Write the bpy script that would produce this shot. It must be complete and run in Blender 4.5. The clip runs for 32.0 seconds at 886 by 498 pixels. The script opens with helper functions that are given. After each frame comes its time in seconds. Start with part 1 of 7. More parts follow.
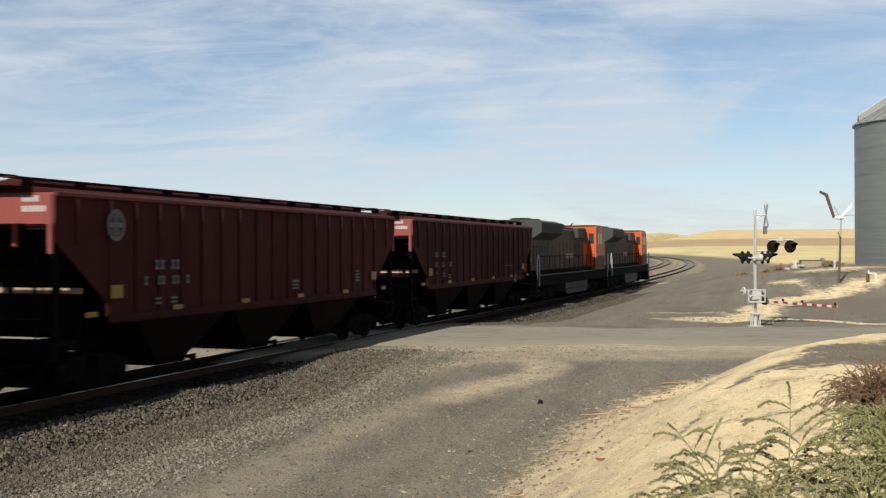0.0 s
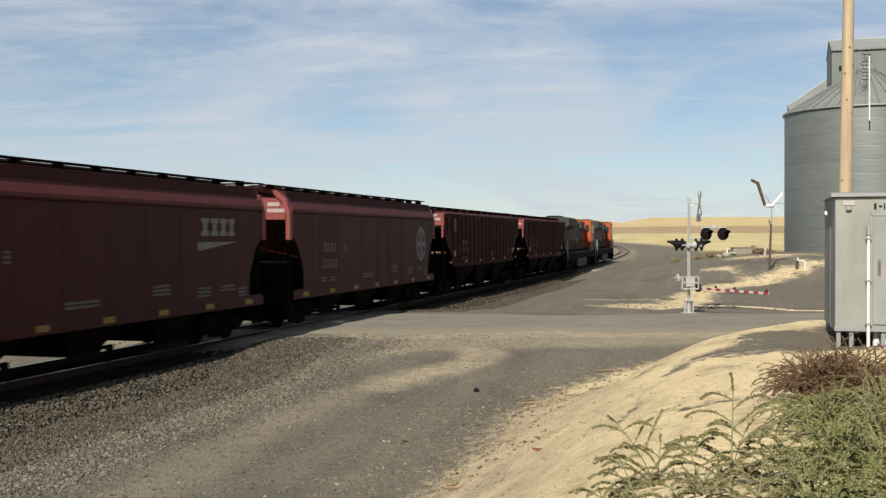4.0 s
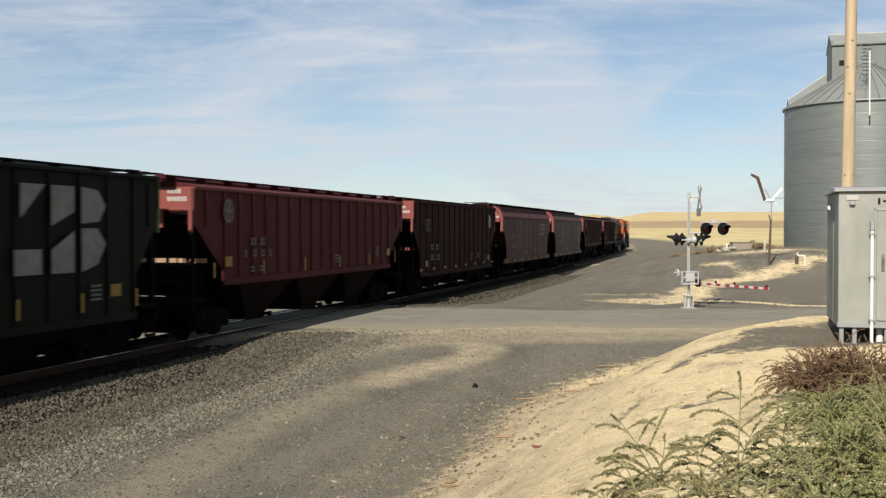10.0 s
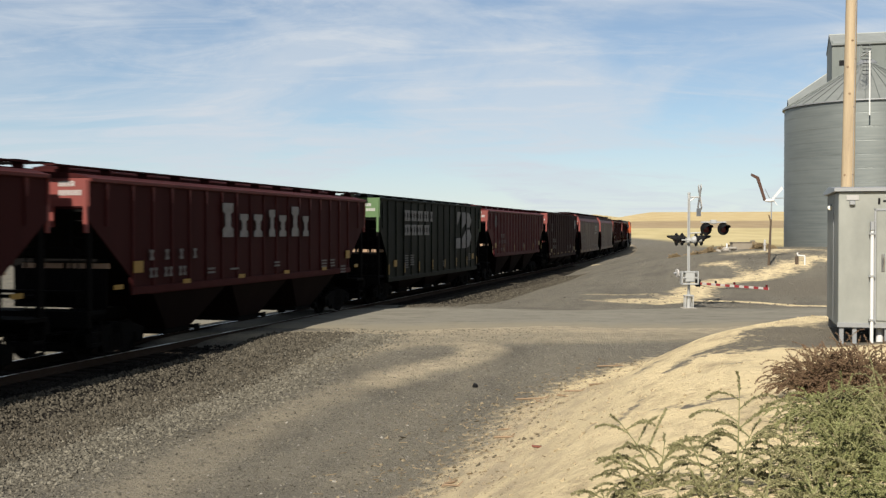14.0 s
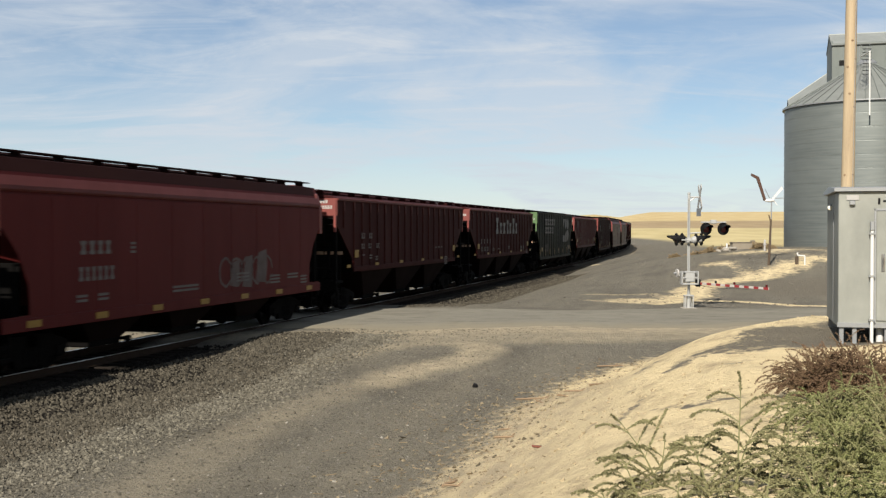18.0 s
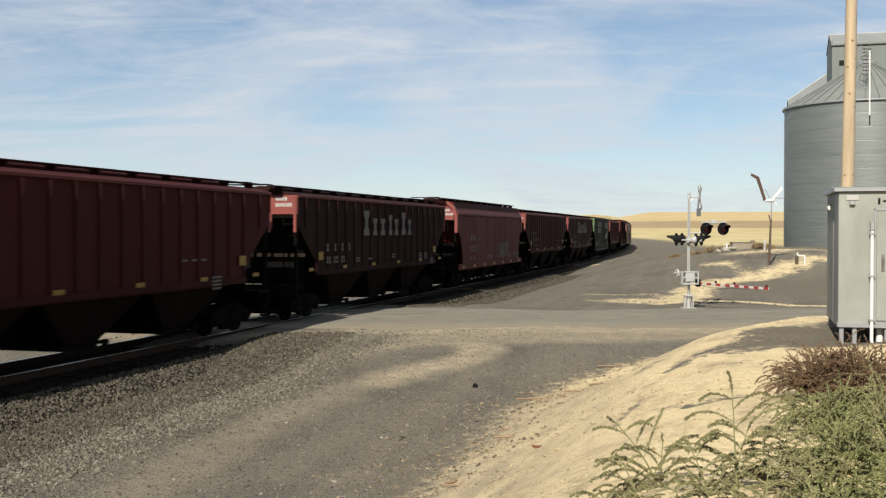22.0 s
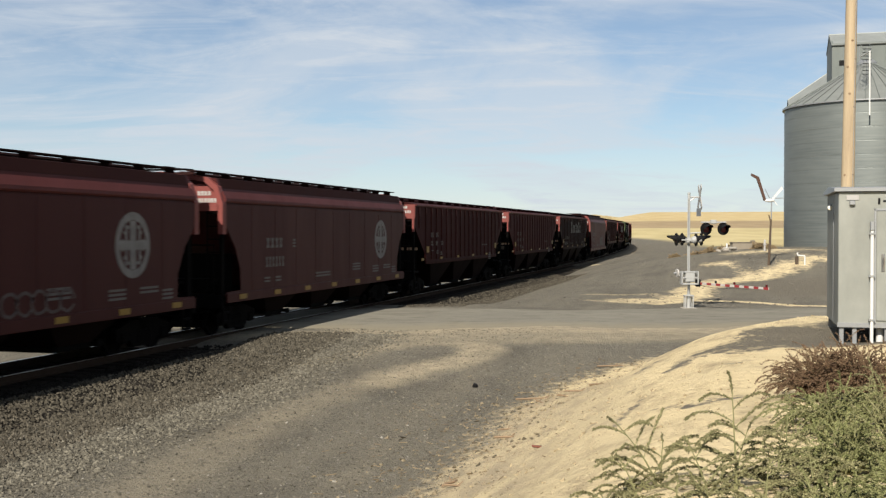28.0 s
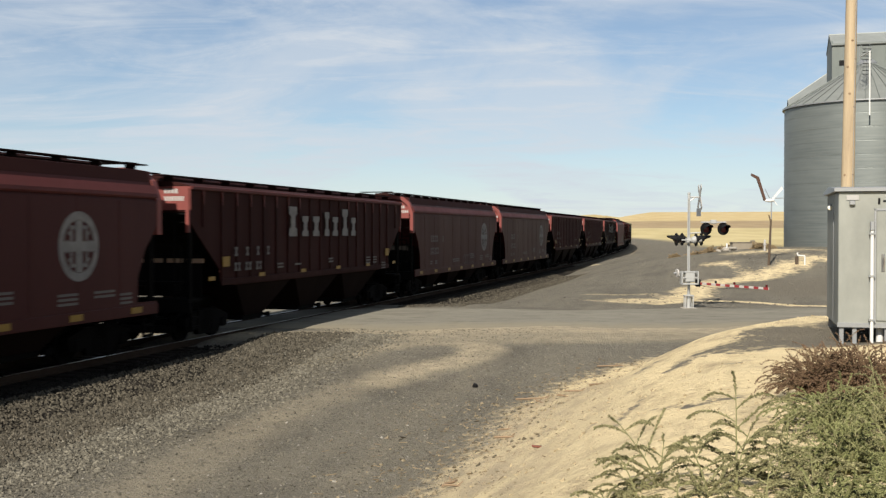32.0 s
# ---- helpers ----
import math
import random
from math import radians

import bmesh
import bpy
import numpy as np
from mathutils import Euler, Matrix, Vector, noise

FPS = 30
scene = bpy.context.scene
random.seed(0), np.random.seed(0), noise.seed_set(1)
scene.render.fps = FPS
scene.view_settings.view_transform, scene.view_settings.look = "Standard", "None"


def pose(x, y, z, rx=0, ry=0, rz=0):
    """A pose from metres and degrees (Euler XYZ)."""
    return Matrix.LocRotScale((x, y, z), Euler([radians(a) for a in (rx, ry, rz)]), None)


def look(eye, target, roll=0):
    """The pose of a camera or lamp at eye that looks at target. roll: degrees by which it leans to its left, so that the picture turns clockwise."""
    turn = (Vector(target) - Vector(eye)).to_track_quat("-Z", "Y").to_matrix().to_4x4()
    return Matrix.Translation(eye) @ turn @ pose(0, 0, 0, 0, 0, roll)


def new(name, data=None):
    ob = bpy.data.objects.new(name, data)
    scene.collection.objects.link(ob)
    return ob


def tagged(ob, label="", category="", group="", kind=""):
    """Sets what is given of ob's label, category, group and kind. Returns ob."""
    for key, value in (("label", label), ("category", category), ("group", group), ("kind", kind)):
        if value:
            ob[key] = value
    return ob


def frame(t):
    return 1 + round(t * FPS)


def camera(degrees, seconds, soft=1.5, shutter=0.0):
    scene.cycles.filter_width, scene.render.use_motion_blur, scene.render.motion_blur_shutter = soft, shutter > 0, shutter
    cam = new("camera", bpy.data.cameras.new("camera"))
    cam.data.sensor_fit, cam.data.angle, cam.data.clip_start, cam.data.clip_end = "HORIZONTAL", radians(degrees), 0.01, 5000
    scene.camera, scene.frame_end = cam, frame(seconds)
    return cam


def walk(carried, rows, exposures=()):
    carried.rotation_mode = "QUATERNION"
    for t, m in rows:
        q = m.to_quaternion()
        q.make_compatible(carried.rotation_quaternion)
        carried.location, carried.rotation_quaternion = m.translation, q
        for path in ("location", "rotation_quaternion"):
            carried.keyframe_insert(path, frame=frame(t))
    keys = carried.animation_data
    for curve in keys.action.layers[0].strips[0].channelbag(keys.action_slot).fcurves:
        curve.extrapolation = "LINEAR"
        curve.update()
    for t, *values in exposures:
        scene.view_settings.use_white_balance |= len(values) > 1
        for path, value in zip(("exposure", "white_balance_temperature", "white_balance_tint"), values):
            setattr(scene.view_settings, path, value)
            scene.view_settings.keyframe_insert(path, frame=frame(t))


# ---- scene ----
# The camera stands on the bank beside the line, swings a little to the right and tilts down, then rests.
# x to the right, y away from it, z above the rail heads.
LENS = 45.71
cam = camera(LENS, 32.0, soft=1.3, shutter=0.5)


def eye(dolly, yaw, down, lean=0.0):
    """A camera pose: metres forward, degrees to the right, degrees down, degrees of lean."""
    return Matrix.Translation((0, dolly, 3.0)) @ pose(0, 0, 0, 90 - down, 0, -yaw) @ pose(0, 0, 0, 0, 0, lean)


walk(cam, [
    (0.0, eye(-0.55, -3.54, -0.05, -0.23)), (0.5, eye(-0.55, -3.56, -0.09, -0.28)), (1.0, eye(-0.55, -2.59, -0.12, -0.30)),
    (1.5, eye(-0.50, -1.18, -0.17, -0.38)), (2.0, eye(-0.45, -0.24, -0.15, -0.35)), (2.5, eye(-0.40, -0.09, -0.06, -0.27)),
    (3.0, eye(-0.35, -0.11, 0.23, -0.18)), (3.5, eye(-0.28, -0.13, 0.485, -0.14)), (4.5, eye(-0.14, 0.01, 0.84, -0.06)),
    (5.5, eye(-0.05, 0.05, 1.08, -0.01)), (6.0, eye(-0.02, -0.034, 1.135, 0.03)), (6.5, eye(0, 0, 0.992)), (7.0, eye(0, 0, 0.992)),
    (19.0, eye(0, 0, 0.992)), (32.0, eye(0, 0, 0.992))],
     exposures=[(0.0, 0.87), (1.0, 0.86), (2.0, 0.77), (3.0, 0.73), (4.5, 0.74), (6.0, 0.77), (7.0, 0.84), (9.0, 0.84), (32.0, 0.85)])

# ---- daylight ----
SUN_ELEVATION = 39.0
SUN_FROM = Vector((-0.378, -0.926, 0)).normalized()   # where on the compass the sun stands, a little left of behind the camera
scene.view_settings.exposure = 0.85

world = bpy.data.worlds.new("sky")
scene.world = world
world.use_nodes = True
wn, wl = world.node_tree.nodes, world.node_tree.links
wn.clear()
sky = wn.new("ShaderNodeTexSky")
sky.sky_type, sky.sun_disc = "NISHITA", False
sky.sun_elevation, sky.sun_rotation = radians(SUN_ELEVATION), math.atan2(SUN_FROM.x, SUN_FROM.y)
sky.altitude, sky.air_density, sky.dust_density, sky.ozone_density = 1200, 1.0, 0.25, 1.6
way = wn.new("ShaderNodeTexCoord")
split = wn.new("ShaderNodeSeparateXYZ")
wl.new(way.outputs["Generated"], split.inputs[0])
rise = wn.new("ShaderNodeMath")
rise.operation, rise.inputs[1].default_value = "ADD", 0.22
wl.new(split.outputs["Z"], rise.inputs[0])
rise0 = wn.new("ShaderNodeMath")
rise0.operation, rise0.inputs[1].default_value = "MAXIMUM", 0.05
wl.new(rise.outputs[0], rise0.inputs[0])
flat = []
for axis in ("X", "Y"):
    d = wn.new("ShaderNodeMath")
    d.operation = "DIVIDE"
    wl.new(split.outputs[axis], d.inputs[0])
    wl.new(rise0.outputs[0], d.inputs[1])
    flat.append(d)
deck = wn.new("ShaderNodeCombineXYZ")
wl.new(flat[0].outputs[0], deck.inputs["X"])
wl.new(flat[1].outputs[0], deck.inputs["Y"])


def cirrus(scale, stretch, turn, detail, rough, lo, hi, distort):
    m = wn.new("ShaderNodeMapping")
    m.inputs["Rotation"].default_value = (0, 0, radians(turn))
    m.inputs["Scale"].default_value = (scale, scale * stretch, 1)
    n = wn.new("ShaderNodeTexNoise")
    n.inputs["Scale"].default_value, n.inputs["Detail"].default_value = 1.0, detail
    n.inputs["Roughness"].default_value, n.inputs["Distortion"].default_value = rough, distort
    r = wn.new("ShaderNodeMapRange")
    r.interpolation_type = "SMOOTHSTEP"
    r.inputs["From Min"].default_value, r.inputs["From Max"].default_value = lo, hi
    wl.new(deck.outputs[0], m.inputs["Vector"])
    wl.new(m.outputs[0], n.inputs["Vector"])
    wl.new(n.outputs["Fac"], r.inputs["Value"])
    return r.outputs[0]


veil = cirrus(0.85, 1.25, 18, 7, 0.60, 0.34, 0.62, 1.1)
veil.node.inputs["To Min"].default_value = 0.22
fibre = cirrus(2.2, 2.6, 24, 9, 0.66, 0.40, 0.74, 1.3)
both = wn.new("ShaderNodeMath")
both.operation = "MULTIPLY_ADD"
both.inputs[1].default_value = 0.42
wl.new(fibre, both.inputs[0])
half_veil = wn.new("ShaderNodeMath")
half_veil.operation, half_veil.inputs[1].default_value = "MULTIPLY", 0.78
wl.new(veil, half_veil.inputs[0])
wl.new(half_veil.outputs[0], both.inputs[2])
thin = wn.new("ShaderNodeMath")
thin.operation, thin.use_clamp = "MULTIPLY", True
thin.inputs[1].default_value = 0.85
wl.new(both.outputs[0], thin.inputs[0])
cover = wn.new("ShaderNodeMix")
cover.data_type = "RGBA"
cover.inputs["B"].default_value = (7.0, 7.6, 8.3, 1)
haze = wn.new("ShaderNodeMapRange")
haze.interpolation_type = "SMOOTHSTEP"
haze.inputs["From Min"].default_value, haze.inputs["From Max"].default_value = 0.0, 0.17
haze.inputs["To Min"].default_value, haze.inputs["To Max"].default_value = 0.55, 0.0
wl.new(split.outputs["Z"], haze.inputs["Value"])
veiled = wn.new("ShaderNodeMath")
veiled.operation = "MAXIMUM"
wl.new(haze.outputs[0], veiled.inputs[0])
wl.new(thin.outputs[0], veiled.inputs[1])
wl.new(veiled.outputs[0], cover.inputs["Factor"])
tint = wn.new("ShaderNodeMix")
tint.data_type, tint.blend_type = "RGBA", "MULTIPLY"
tint.inputs["Factor"].default_value = 1.0
tint.inputs["B"].default_value = (0.95, 1.0, 1.02, 1)
wl.new(sky.outputs[0], tint.inputs["A"])
wl.new(tint.outputs["Result"], cover.inputs["A"])
glow = wn.new("ShaderNodeBackground")
glow.inputs["Strength"].default_value = 0.051
wl.new(cover.outputs["Result"], glow.inputs["Color"])
wout = wn.new("ShaderNodeOutputWorld")
wl.new(glow.outputs[0], wout.inputs["Surface"])

sun = new("sun", bpy.data.lights.new("sun", "SUN"))
sun.data.energy, sun.data.angle, sun.data.color = 5.0, radians(0.53), (1.0, 0.93, 0.82)
height = math.tan(radians(SUN_ELEVATION))
sun.matrix_world = look((SUN_FROM.x * 50, SUN_FROM.y * 50, height * 50), (0, 0, 0))


# ---- materials ----
def nodes_of(name):
    m = bpy.data.materials.new(name)
    m.use_nodes = True
    return m, m.node_tree.nodes, m.node_tree.links, m.node_tree.nodes["Principled BSDF"]


def noise_node(n, l, scale, detail=4.0, rough=0.6, vector=None, stretch=None):
    t = n.new("ShaderNodeTexNoise")
    t.inputs["Scale"].default_value, t.inputs["Detail"].default_value, t.inputs["Roughness"].default_value = scale, detail, rough
    if vector is not None:
        if stretch:
            mp = n.new("ShaderNodeMapping")
            mp.inputs["Scale"].default_value = stretch
            l.new(vector, mp.inputs["Vector"])
            vector = mp.outputs[0]
        l.new(vector, t.inputs["Vector"])
    return t


def ramp_node(n, l, value, lo, hi):
    r = n.new("ShaderNodeMapRange")
    r.inputs["From Min"].default_value, r.inputs["From Max"].default_value = lo, hi
    l.new(value, r.inputs["Value"])
    return r.outputs[0]


def mix_node(n, l, fac, a, b):
    m = n.new("ShaderNodeMix")
    m.data_type = "RGBA"
    for socket, v in (("Factor", fac), ("A", a), ("B", b)):
        if isinstance(v, (tuple, list)):
            m.inputs[socket].default_value = (*v, 1)
        elif isinstance(v, (int, float)):
            m.inputs[socket].default_value = v
        else:
            l.new(v, m.inputs[socket])
    return m.outputs["Result"]


def bump_node(n, l, bsdf, value, strength, depth):
    b = n.new("ShaderNodeBump")
    b.inputs["Strength"].default_value, b.inputs["Distance"].default_value = strength, depth
    l.new(value, b.inputs["Height"])
    l.new(b.outputs[0], bsdf.inputs["Normal"])


def surface(name, base, worn, rough=0.6, metal=0.0, scale=1.2, grain=30.0, streak=None, amount=0.5, bump=0.15, depth=0.004, vary=0.0, gloss=0.3):
    """Two colours mixed by a coarse and a fine noise in object space, with grain relief."""
    m, n, l, b = nodes_of(name)
    co = n.new("ShaderNodeTexCoord").outputs["Object"]
    coarse = noise_node(n, l, scale, 6, 0.62, co, streak)
    fine = noise_node(n, l, grain, 4, 0.6, co)
    f1 = ramp_node(n, l, coarse.outputs["Fac"], 0.38, 0.72)
    f2 = n.new("ShaderNodeMath")
    f2.operation, f2.inputs[1].default_value = "MULTIPLY", amount
    l.new(f1, f2.inputs[0])
    col = mix_node(n, l, f2.outputs[0], base, worn)
    g = ramp_node(n, l, fine.outputs["Fac"], 0.2, 0.8)
    dark = mix_node(n, l, g, tuple(c * 0.82 for c in base), tuple(min(1, c * 1.15) for c in base))
    col = mix_node(n, l, 0.35, col, dark)
    if vary:
        info = n.new("ShaderNodeObjectInfo")
        hsv = n.new("ShaderNodeHueSaturation")
        v = n.new("ShaderNodeMapRange")
        v.inputs["To Min"].default_value, v.inputs["To Max"].default_value = 1 - vary, 1 + vary
        l.new(info.outputs["Random"], v.inputs["Value"])
        l.new(v.outputs[0], hsv.inputs["Value"])
        l.new(col, hsv.inputs["Color"])
        col = hsv.outputs[0]
    l.new(col, b.inputs["Base Color"])
    rr = n.new("ShaderNodeMapRange")
    rr.inputs["To Min"].default_value, rr.inputs["To Max"].default_value = max(0.05, rough - 0.12), min(1, rough + 0.15)
    l.new(coarse.outputs["Fac"], rr.inputs["Value"])
    l.new(rr.outputs[0], b.inputs["Roughness"])
    b.inputs["Metallic"].default_value = metal
    b.inputs["Specular IOR Level"].default_value = gloss
    if bump:
        bump_node(n, l, b, fine.outputs["Fac"], bump, depth)
    return m


# Body paints are darkened to hold the shade on the cars' flanks.
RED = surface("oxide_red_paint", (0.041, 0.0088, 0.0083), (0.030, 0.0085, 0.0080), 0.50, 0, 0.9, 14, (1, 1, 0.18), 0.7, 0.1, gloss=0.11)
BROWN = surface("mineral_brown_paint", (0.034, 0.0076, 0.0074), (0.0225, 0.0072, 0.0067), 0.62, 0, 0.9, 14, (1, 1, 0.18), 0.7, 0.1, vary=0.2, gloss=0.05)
DARKBROWN = surface("shaded_dark_brown_paint", (0.0185, 0.0072, 0.0064), (0.0125, 0.0066, 0.0058), 0.68, 0, 0.9, 14, (1, 1, 0.15), 0.8, 0.1, vary=0.2, gloss=0.05)
# Sunlight on chords and post tips is put into this paler red.
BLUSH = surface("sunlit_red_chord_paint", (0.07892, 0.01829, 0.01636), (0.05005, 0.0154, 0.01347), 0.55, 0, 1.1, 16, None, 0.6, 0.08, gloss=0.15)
DARKPOST = surface("old_dark_post_wood", (0.06545, 0.0462, 0.0308), (0.0385, 0.02849, 0.02002), 0.85, 0, 4, 30, (2, 2, 0.2), 0.7, 0.3)
# Sunlit copy of the red body paint, for the car ends.
ROSE = surface("sunlit_red_end_paint", (0.1502, 0.03542, 0.02926), (0.08085, 0.02464, 0.02079), 0.55, 0, 1.1, 16, None, 0.6, 0.08)
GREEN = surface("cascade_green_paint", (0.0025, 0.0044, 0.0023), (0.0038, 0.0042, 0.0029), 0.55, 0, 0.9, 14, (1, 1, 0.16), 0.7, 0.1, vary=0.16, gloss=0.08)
# Sunlit copy of the green body paint, for that car's ends.
LEAFGREEN = surface("sunlit_green_end_paint", (0.06545, 0.1155, 0.0462), (0.0539, 0.0847, 0.0385), 0.6, 0, 1.1, 16, None, 0.5, 0.08)
ORANGE = surface("orange_engine_paint", (0.308, 0.05544, 0.01078), (0.1848, 0.04235, 0.01232), 0.42, 0, 0.8, 12, None, 0.4, 0.05)
# Dust on the hood, and the cab side's shade, in one dull colour.
DUSTSHADE = surface("dusty_shaded_orange_paint", (0.072, 0.050, 0.031), (0.044, 0.034, 0.025), 0.6, 0, 0.8, 12, (1, 1, 0.3), 0.7, 0.08, gloss=0.1)
OLIVE = surface("dark_green_roof_paint", (0.018, 0.020, 0.019), (0.032, 0.032, 0.028), 0.6, 0, 0.8, 12, None, 0.6, 0.08)
# Truck grease, and the shade at car ends, in one near-black.
GRIMESHADE = surface("greasy_shaded_black_iron", (0.0028, 0.0026, 0.0025), (0.0060, 0.0052, 0.0047), 0.8, 0.0, 2.0, 20, None, 0.7, 0.2, gloss=0.04)
STEEL = surface("worn_bright_steel", (0.42, 0.41, 0.40), (0.3, 0.28, 0.26), 0.28, 1.0, 2.0, 30, (0.2, 2, 1), 0.5, 0.03)
RUSTRAIL = surface("rusty_rail_steel", (0.034, 0.024, 0.018), (0.022, 0.017, 0.014), 0.85, 0.0, 3, 30, None, 0.6, 0.2, gloss=0.03)
WHITE = surface("chalky_white_paint", (0.30, 0.29, 0.275), (0.21, 0.20, 0.19), 0.6, 0, 2.5, 25, None, 0.6, 0.05)
PALEMARK = surface("dulled_white_mark", (0.16, 0.152, 0.145), (0.085, 0.078, 0.074), 0.65, 0, 3.5, 25, None, 1.0, 0.05)
DIMWHITE = surface("weathered_white_stencil", (0.095, 0.086, 0.081), (0.058, 0.052, 0.049), 0.65, 0, 2.5, 25, None, 0.7, 0.05)
YELLOW = surface("yellow_reflector_film", (0.20, 0.115, 0.012), (0.12, 0.072, 0.012), 0.4, 0, 5, 40, None, 0.5, 0.02)
GALV = surface("galvanised_steel", (0.2772, 0.2827, 0.2827), (0.2218, 0.2273, 0.2328), 0.42, 0.6, 1.6, 22, None, 0.6, 0.05)
SILVER = surface("aluminium_case", (0.235, 0.24, 0.215), (0.125, 0.13, 0.117), 0.60, 0.25, 1.1, 2.2, (1, 1, 0.6), 1.0, 0.30, 0.02, gloss=0.12)
WHITESTEEL = surface("silver_signal_paint", (0.3542, 0.3542, 0.3388), (0.2541, 0.2541, 0.2387), 0.45, 0.3, 3, 30, None, 0.5, 0.05)
BLACK = surface("matt_black_paint", (0.006, 0.006, 0.0065), (0.014, 0.013, 0.012), 0.55, 0, 3, 30, None, 0.5, 0.05, gloss=0.1)
LENSRED = surface("dark_red_lens", (0.06, 0.006, 0.008), (0.04, 0.006, 0.006), 0.15, 0, 5, 40, None, 0.3, 0)
STRIPERED = surface("red_reflective_stripe", (0.1617, 0.01848, 0.02002), (0.1155, 0.01925, 0.02002), 0.45, 0, 6, 40, None, 0.4, 0.02)
STRIPEWHITE = surface("white_reflective_stripe", (0.308, 0.2926, 0.2695), (0.2156, 0.2041, 0.1887), 0.45, 0, 6, 40, None, 0.4, 0.02)
WOOD = surface("weathered_pole_wood", (0.35, 0.275, 0.178), (0.185, 0.138, 0.09), 0.8, 0, 3.0, 26, (3.2, 3.2, 0.16), 0.95, 0.35, 0.006)
# Tie timber darkened to hold the train's shade in its colour.
TIEWOOD = surface("shaded_creosoted_timber", (0.016, 0.013, 0.011), (0.028, 0.023, 0.019), 0.9, 0, 3.0, 26, (0.4, 2.5, 2), 0.7, 0.4, 0.008, gloss=0.02)
STICK = surface("dry_stick", (0.2002, 0.1386, 0.0847), (0.1232, 0.0847, 0.0539), 0.85, 0, 6, 40, None, 0.6, 0.2)
DUSTCRETE = surface("dusty_old_concrete", (0.20, 0.172, 0.13), (0.145, 0.125, 0.095), 0.9, 0, 2, 20, None, 0.6, 0.15)
CONCRETE = surface("pale_concrete", (0.2541, 0.231, 0.1925), (0.1848, 0.1694, 0.1424), 0.85, 0, 2, 20, None, 0.6, 0.15)
PLASTIC = surface("white_plastic_pipe", (0.4909, 0.4909, 0.4712), (0.3927, 0.3927, 0.3731), 0.4, 0, 4, 30, None, 0.4, 0.02)
RUSTPLATE = surface("rust_brown_blade", (0.0693, 0.03465, 0.0231), (0.0385, 0.02695, 0.0231), 0.6, 0.1, 3, 30, None, 0.6, 0.1)
GLASS = surface("dark_cab_glass", (0.02, 0.025, 0.03), (0.03, 0.03, 0.03), 0.08, 0, 3, 30, None, 0.3, 0)
LAMPGLASS = surface("clear_lamp_glass", (0.8, 0.75, 0.6), (0.7, 0.66, 0.5), 0.12, 0, 6, 30, None, 0.3, 0)
ROOFTIN = surface("weathered_roof_tin", (0.2079, 0.2194, 0.2079), (0.1386, 0.1463, 0.1386), 0.55, 0.25, 0.8, 9, (1, 1, 1), 0.8, 0.05)
CLAD = surface("grey_green_metal_cladding", (0.1193, 0.1324, 0.1232), (0.08855, 0.09856, 0.09086), 0.6, 0.15, 0.7, 9, (1, 1, 0.3), 0.8, 0.05)
FAINT = surface("faded_spray_paint", (0.075, 0.058, 0.055), (0.045, 0.032, 0.030), 0.7, 0, 3.5, 25, None, 0.9, 0.05)
BRIGHTRED = surface("fresh_oxide_red_paint", (0.066, 0.0090, 0.0090), (0.047, 0.0088, 0.0085), 0.55, 0, 0.9, 14, (1, 1, 0.18), 0.7, 0.1, gloss=0.08)
# Shade under the cars is put into this near-black brown.
UNDER = surface("underside_shade_brown", (0.0085, 0.0048, 0.0042), (0.0055, 0.004, 0.0036), 0.8, 0, 0.9, 14, (1, 1, 0.3), 0.7, 0.1, gloss=0.03)
# Roof red darkened to hold the shade above the chord.
ROOFRED = surface("shaded_roof_red", (0.018, 0.0058, 0.0053), (0.028, 0.0115, 0.010), 0.7, 0, 0.9, 14, (0.4, 1, 1), 0.7, 0.1, gloss=0.05)
# The hood's logo bar, and sunlight on bulkheads put into beige.
BEIGE = surface("sunlit_strip_and_logo_beige", (0.2849, 0.1925, 0.127), (0.1694, 0.1001, 0.06545), 0.65, 0, 1.6, 16, None, 0.8, 0.08)
# Paler copy of the tie timber for ties in the sun.
GREYTIE = surface("sunlit_weathered_timber", (0.1155, 0.09856, 0.077), (0.077, 0.06545, 0.05082), 0.85, 0, 3.0, 26, (0.4, 2.5, 2), 0.7, 0.4, 0.008)


# ---- mesh tools ----
def mesh_of(name, bm, mats, smooth=False):
    me = bpy.data.meshes.new(name)
    bm.normal_update()
    bm.to_mesh(me)
    bm.free()
    for m in mats if isinstance(mats, (list, tuple)) else (mats,):
        me.materials.append(m)
    if smooth:
        for p in me.polygons:
            p.use_smooth = True
    return me


def part(name, bm, mat, parent, label="", smooth=False, at=None):
    """Links a bmesh, or a mesh that is ready, as one part under its thing or part."""
    me = bm if isinstance(bm, bpy.types.Mesh) else mesh_of(name, bm, mat, smooth)
    ob = new(name, me)
    ob.parent = parent
    if at is not None:
        ob.matrix_basis = at
    return tagged(ob, label) if label else ob


def thing(name, label, category, at=None, group="", kind=""):
    ob = new(name)
    ob.empty_display_size = 0.3
    if at is not None:
        ob.matrix_basis = at
    return tagged(ob, label, category, group, kind)


def box(x0, x1, y0, y1, z0, z1, bm=None, bevel=0.0):
    bm = bm or bmesh.new()
    v = [bm.verts.new((x, y, z)) for z in (z0, z1) for x, y in ((x0, y0), (x1, y0), (x1, y1), (x0, y1))]
    fs = [bm.faces.new([v[i] for i in f]) for f in ((3, 2, 1, 0), (4, 5, 6, 7), (0, 1, 5, 4), (1, 2, 6, 5), (2, 3, 7, 6), (3, 0, 4, 7))]
    if bevel:
        bmesh.ops.bevel(bm, geom=list({e for f in fs for e in f.edges}), offset=bevel, segments=1, affect="EDGES")
    return bm


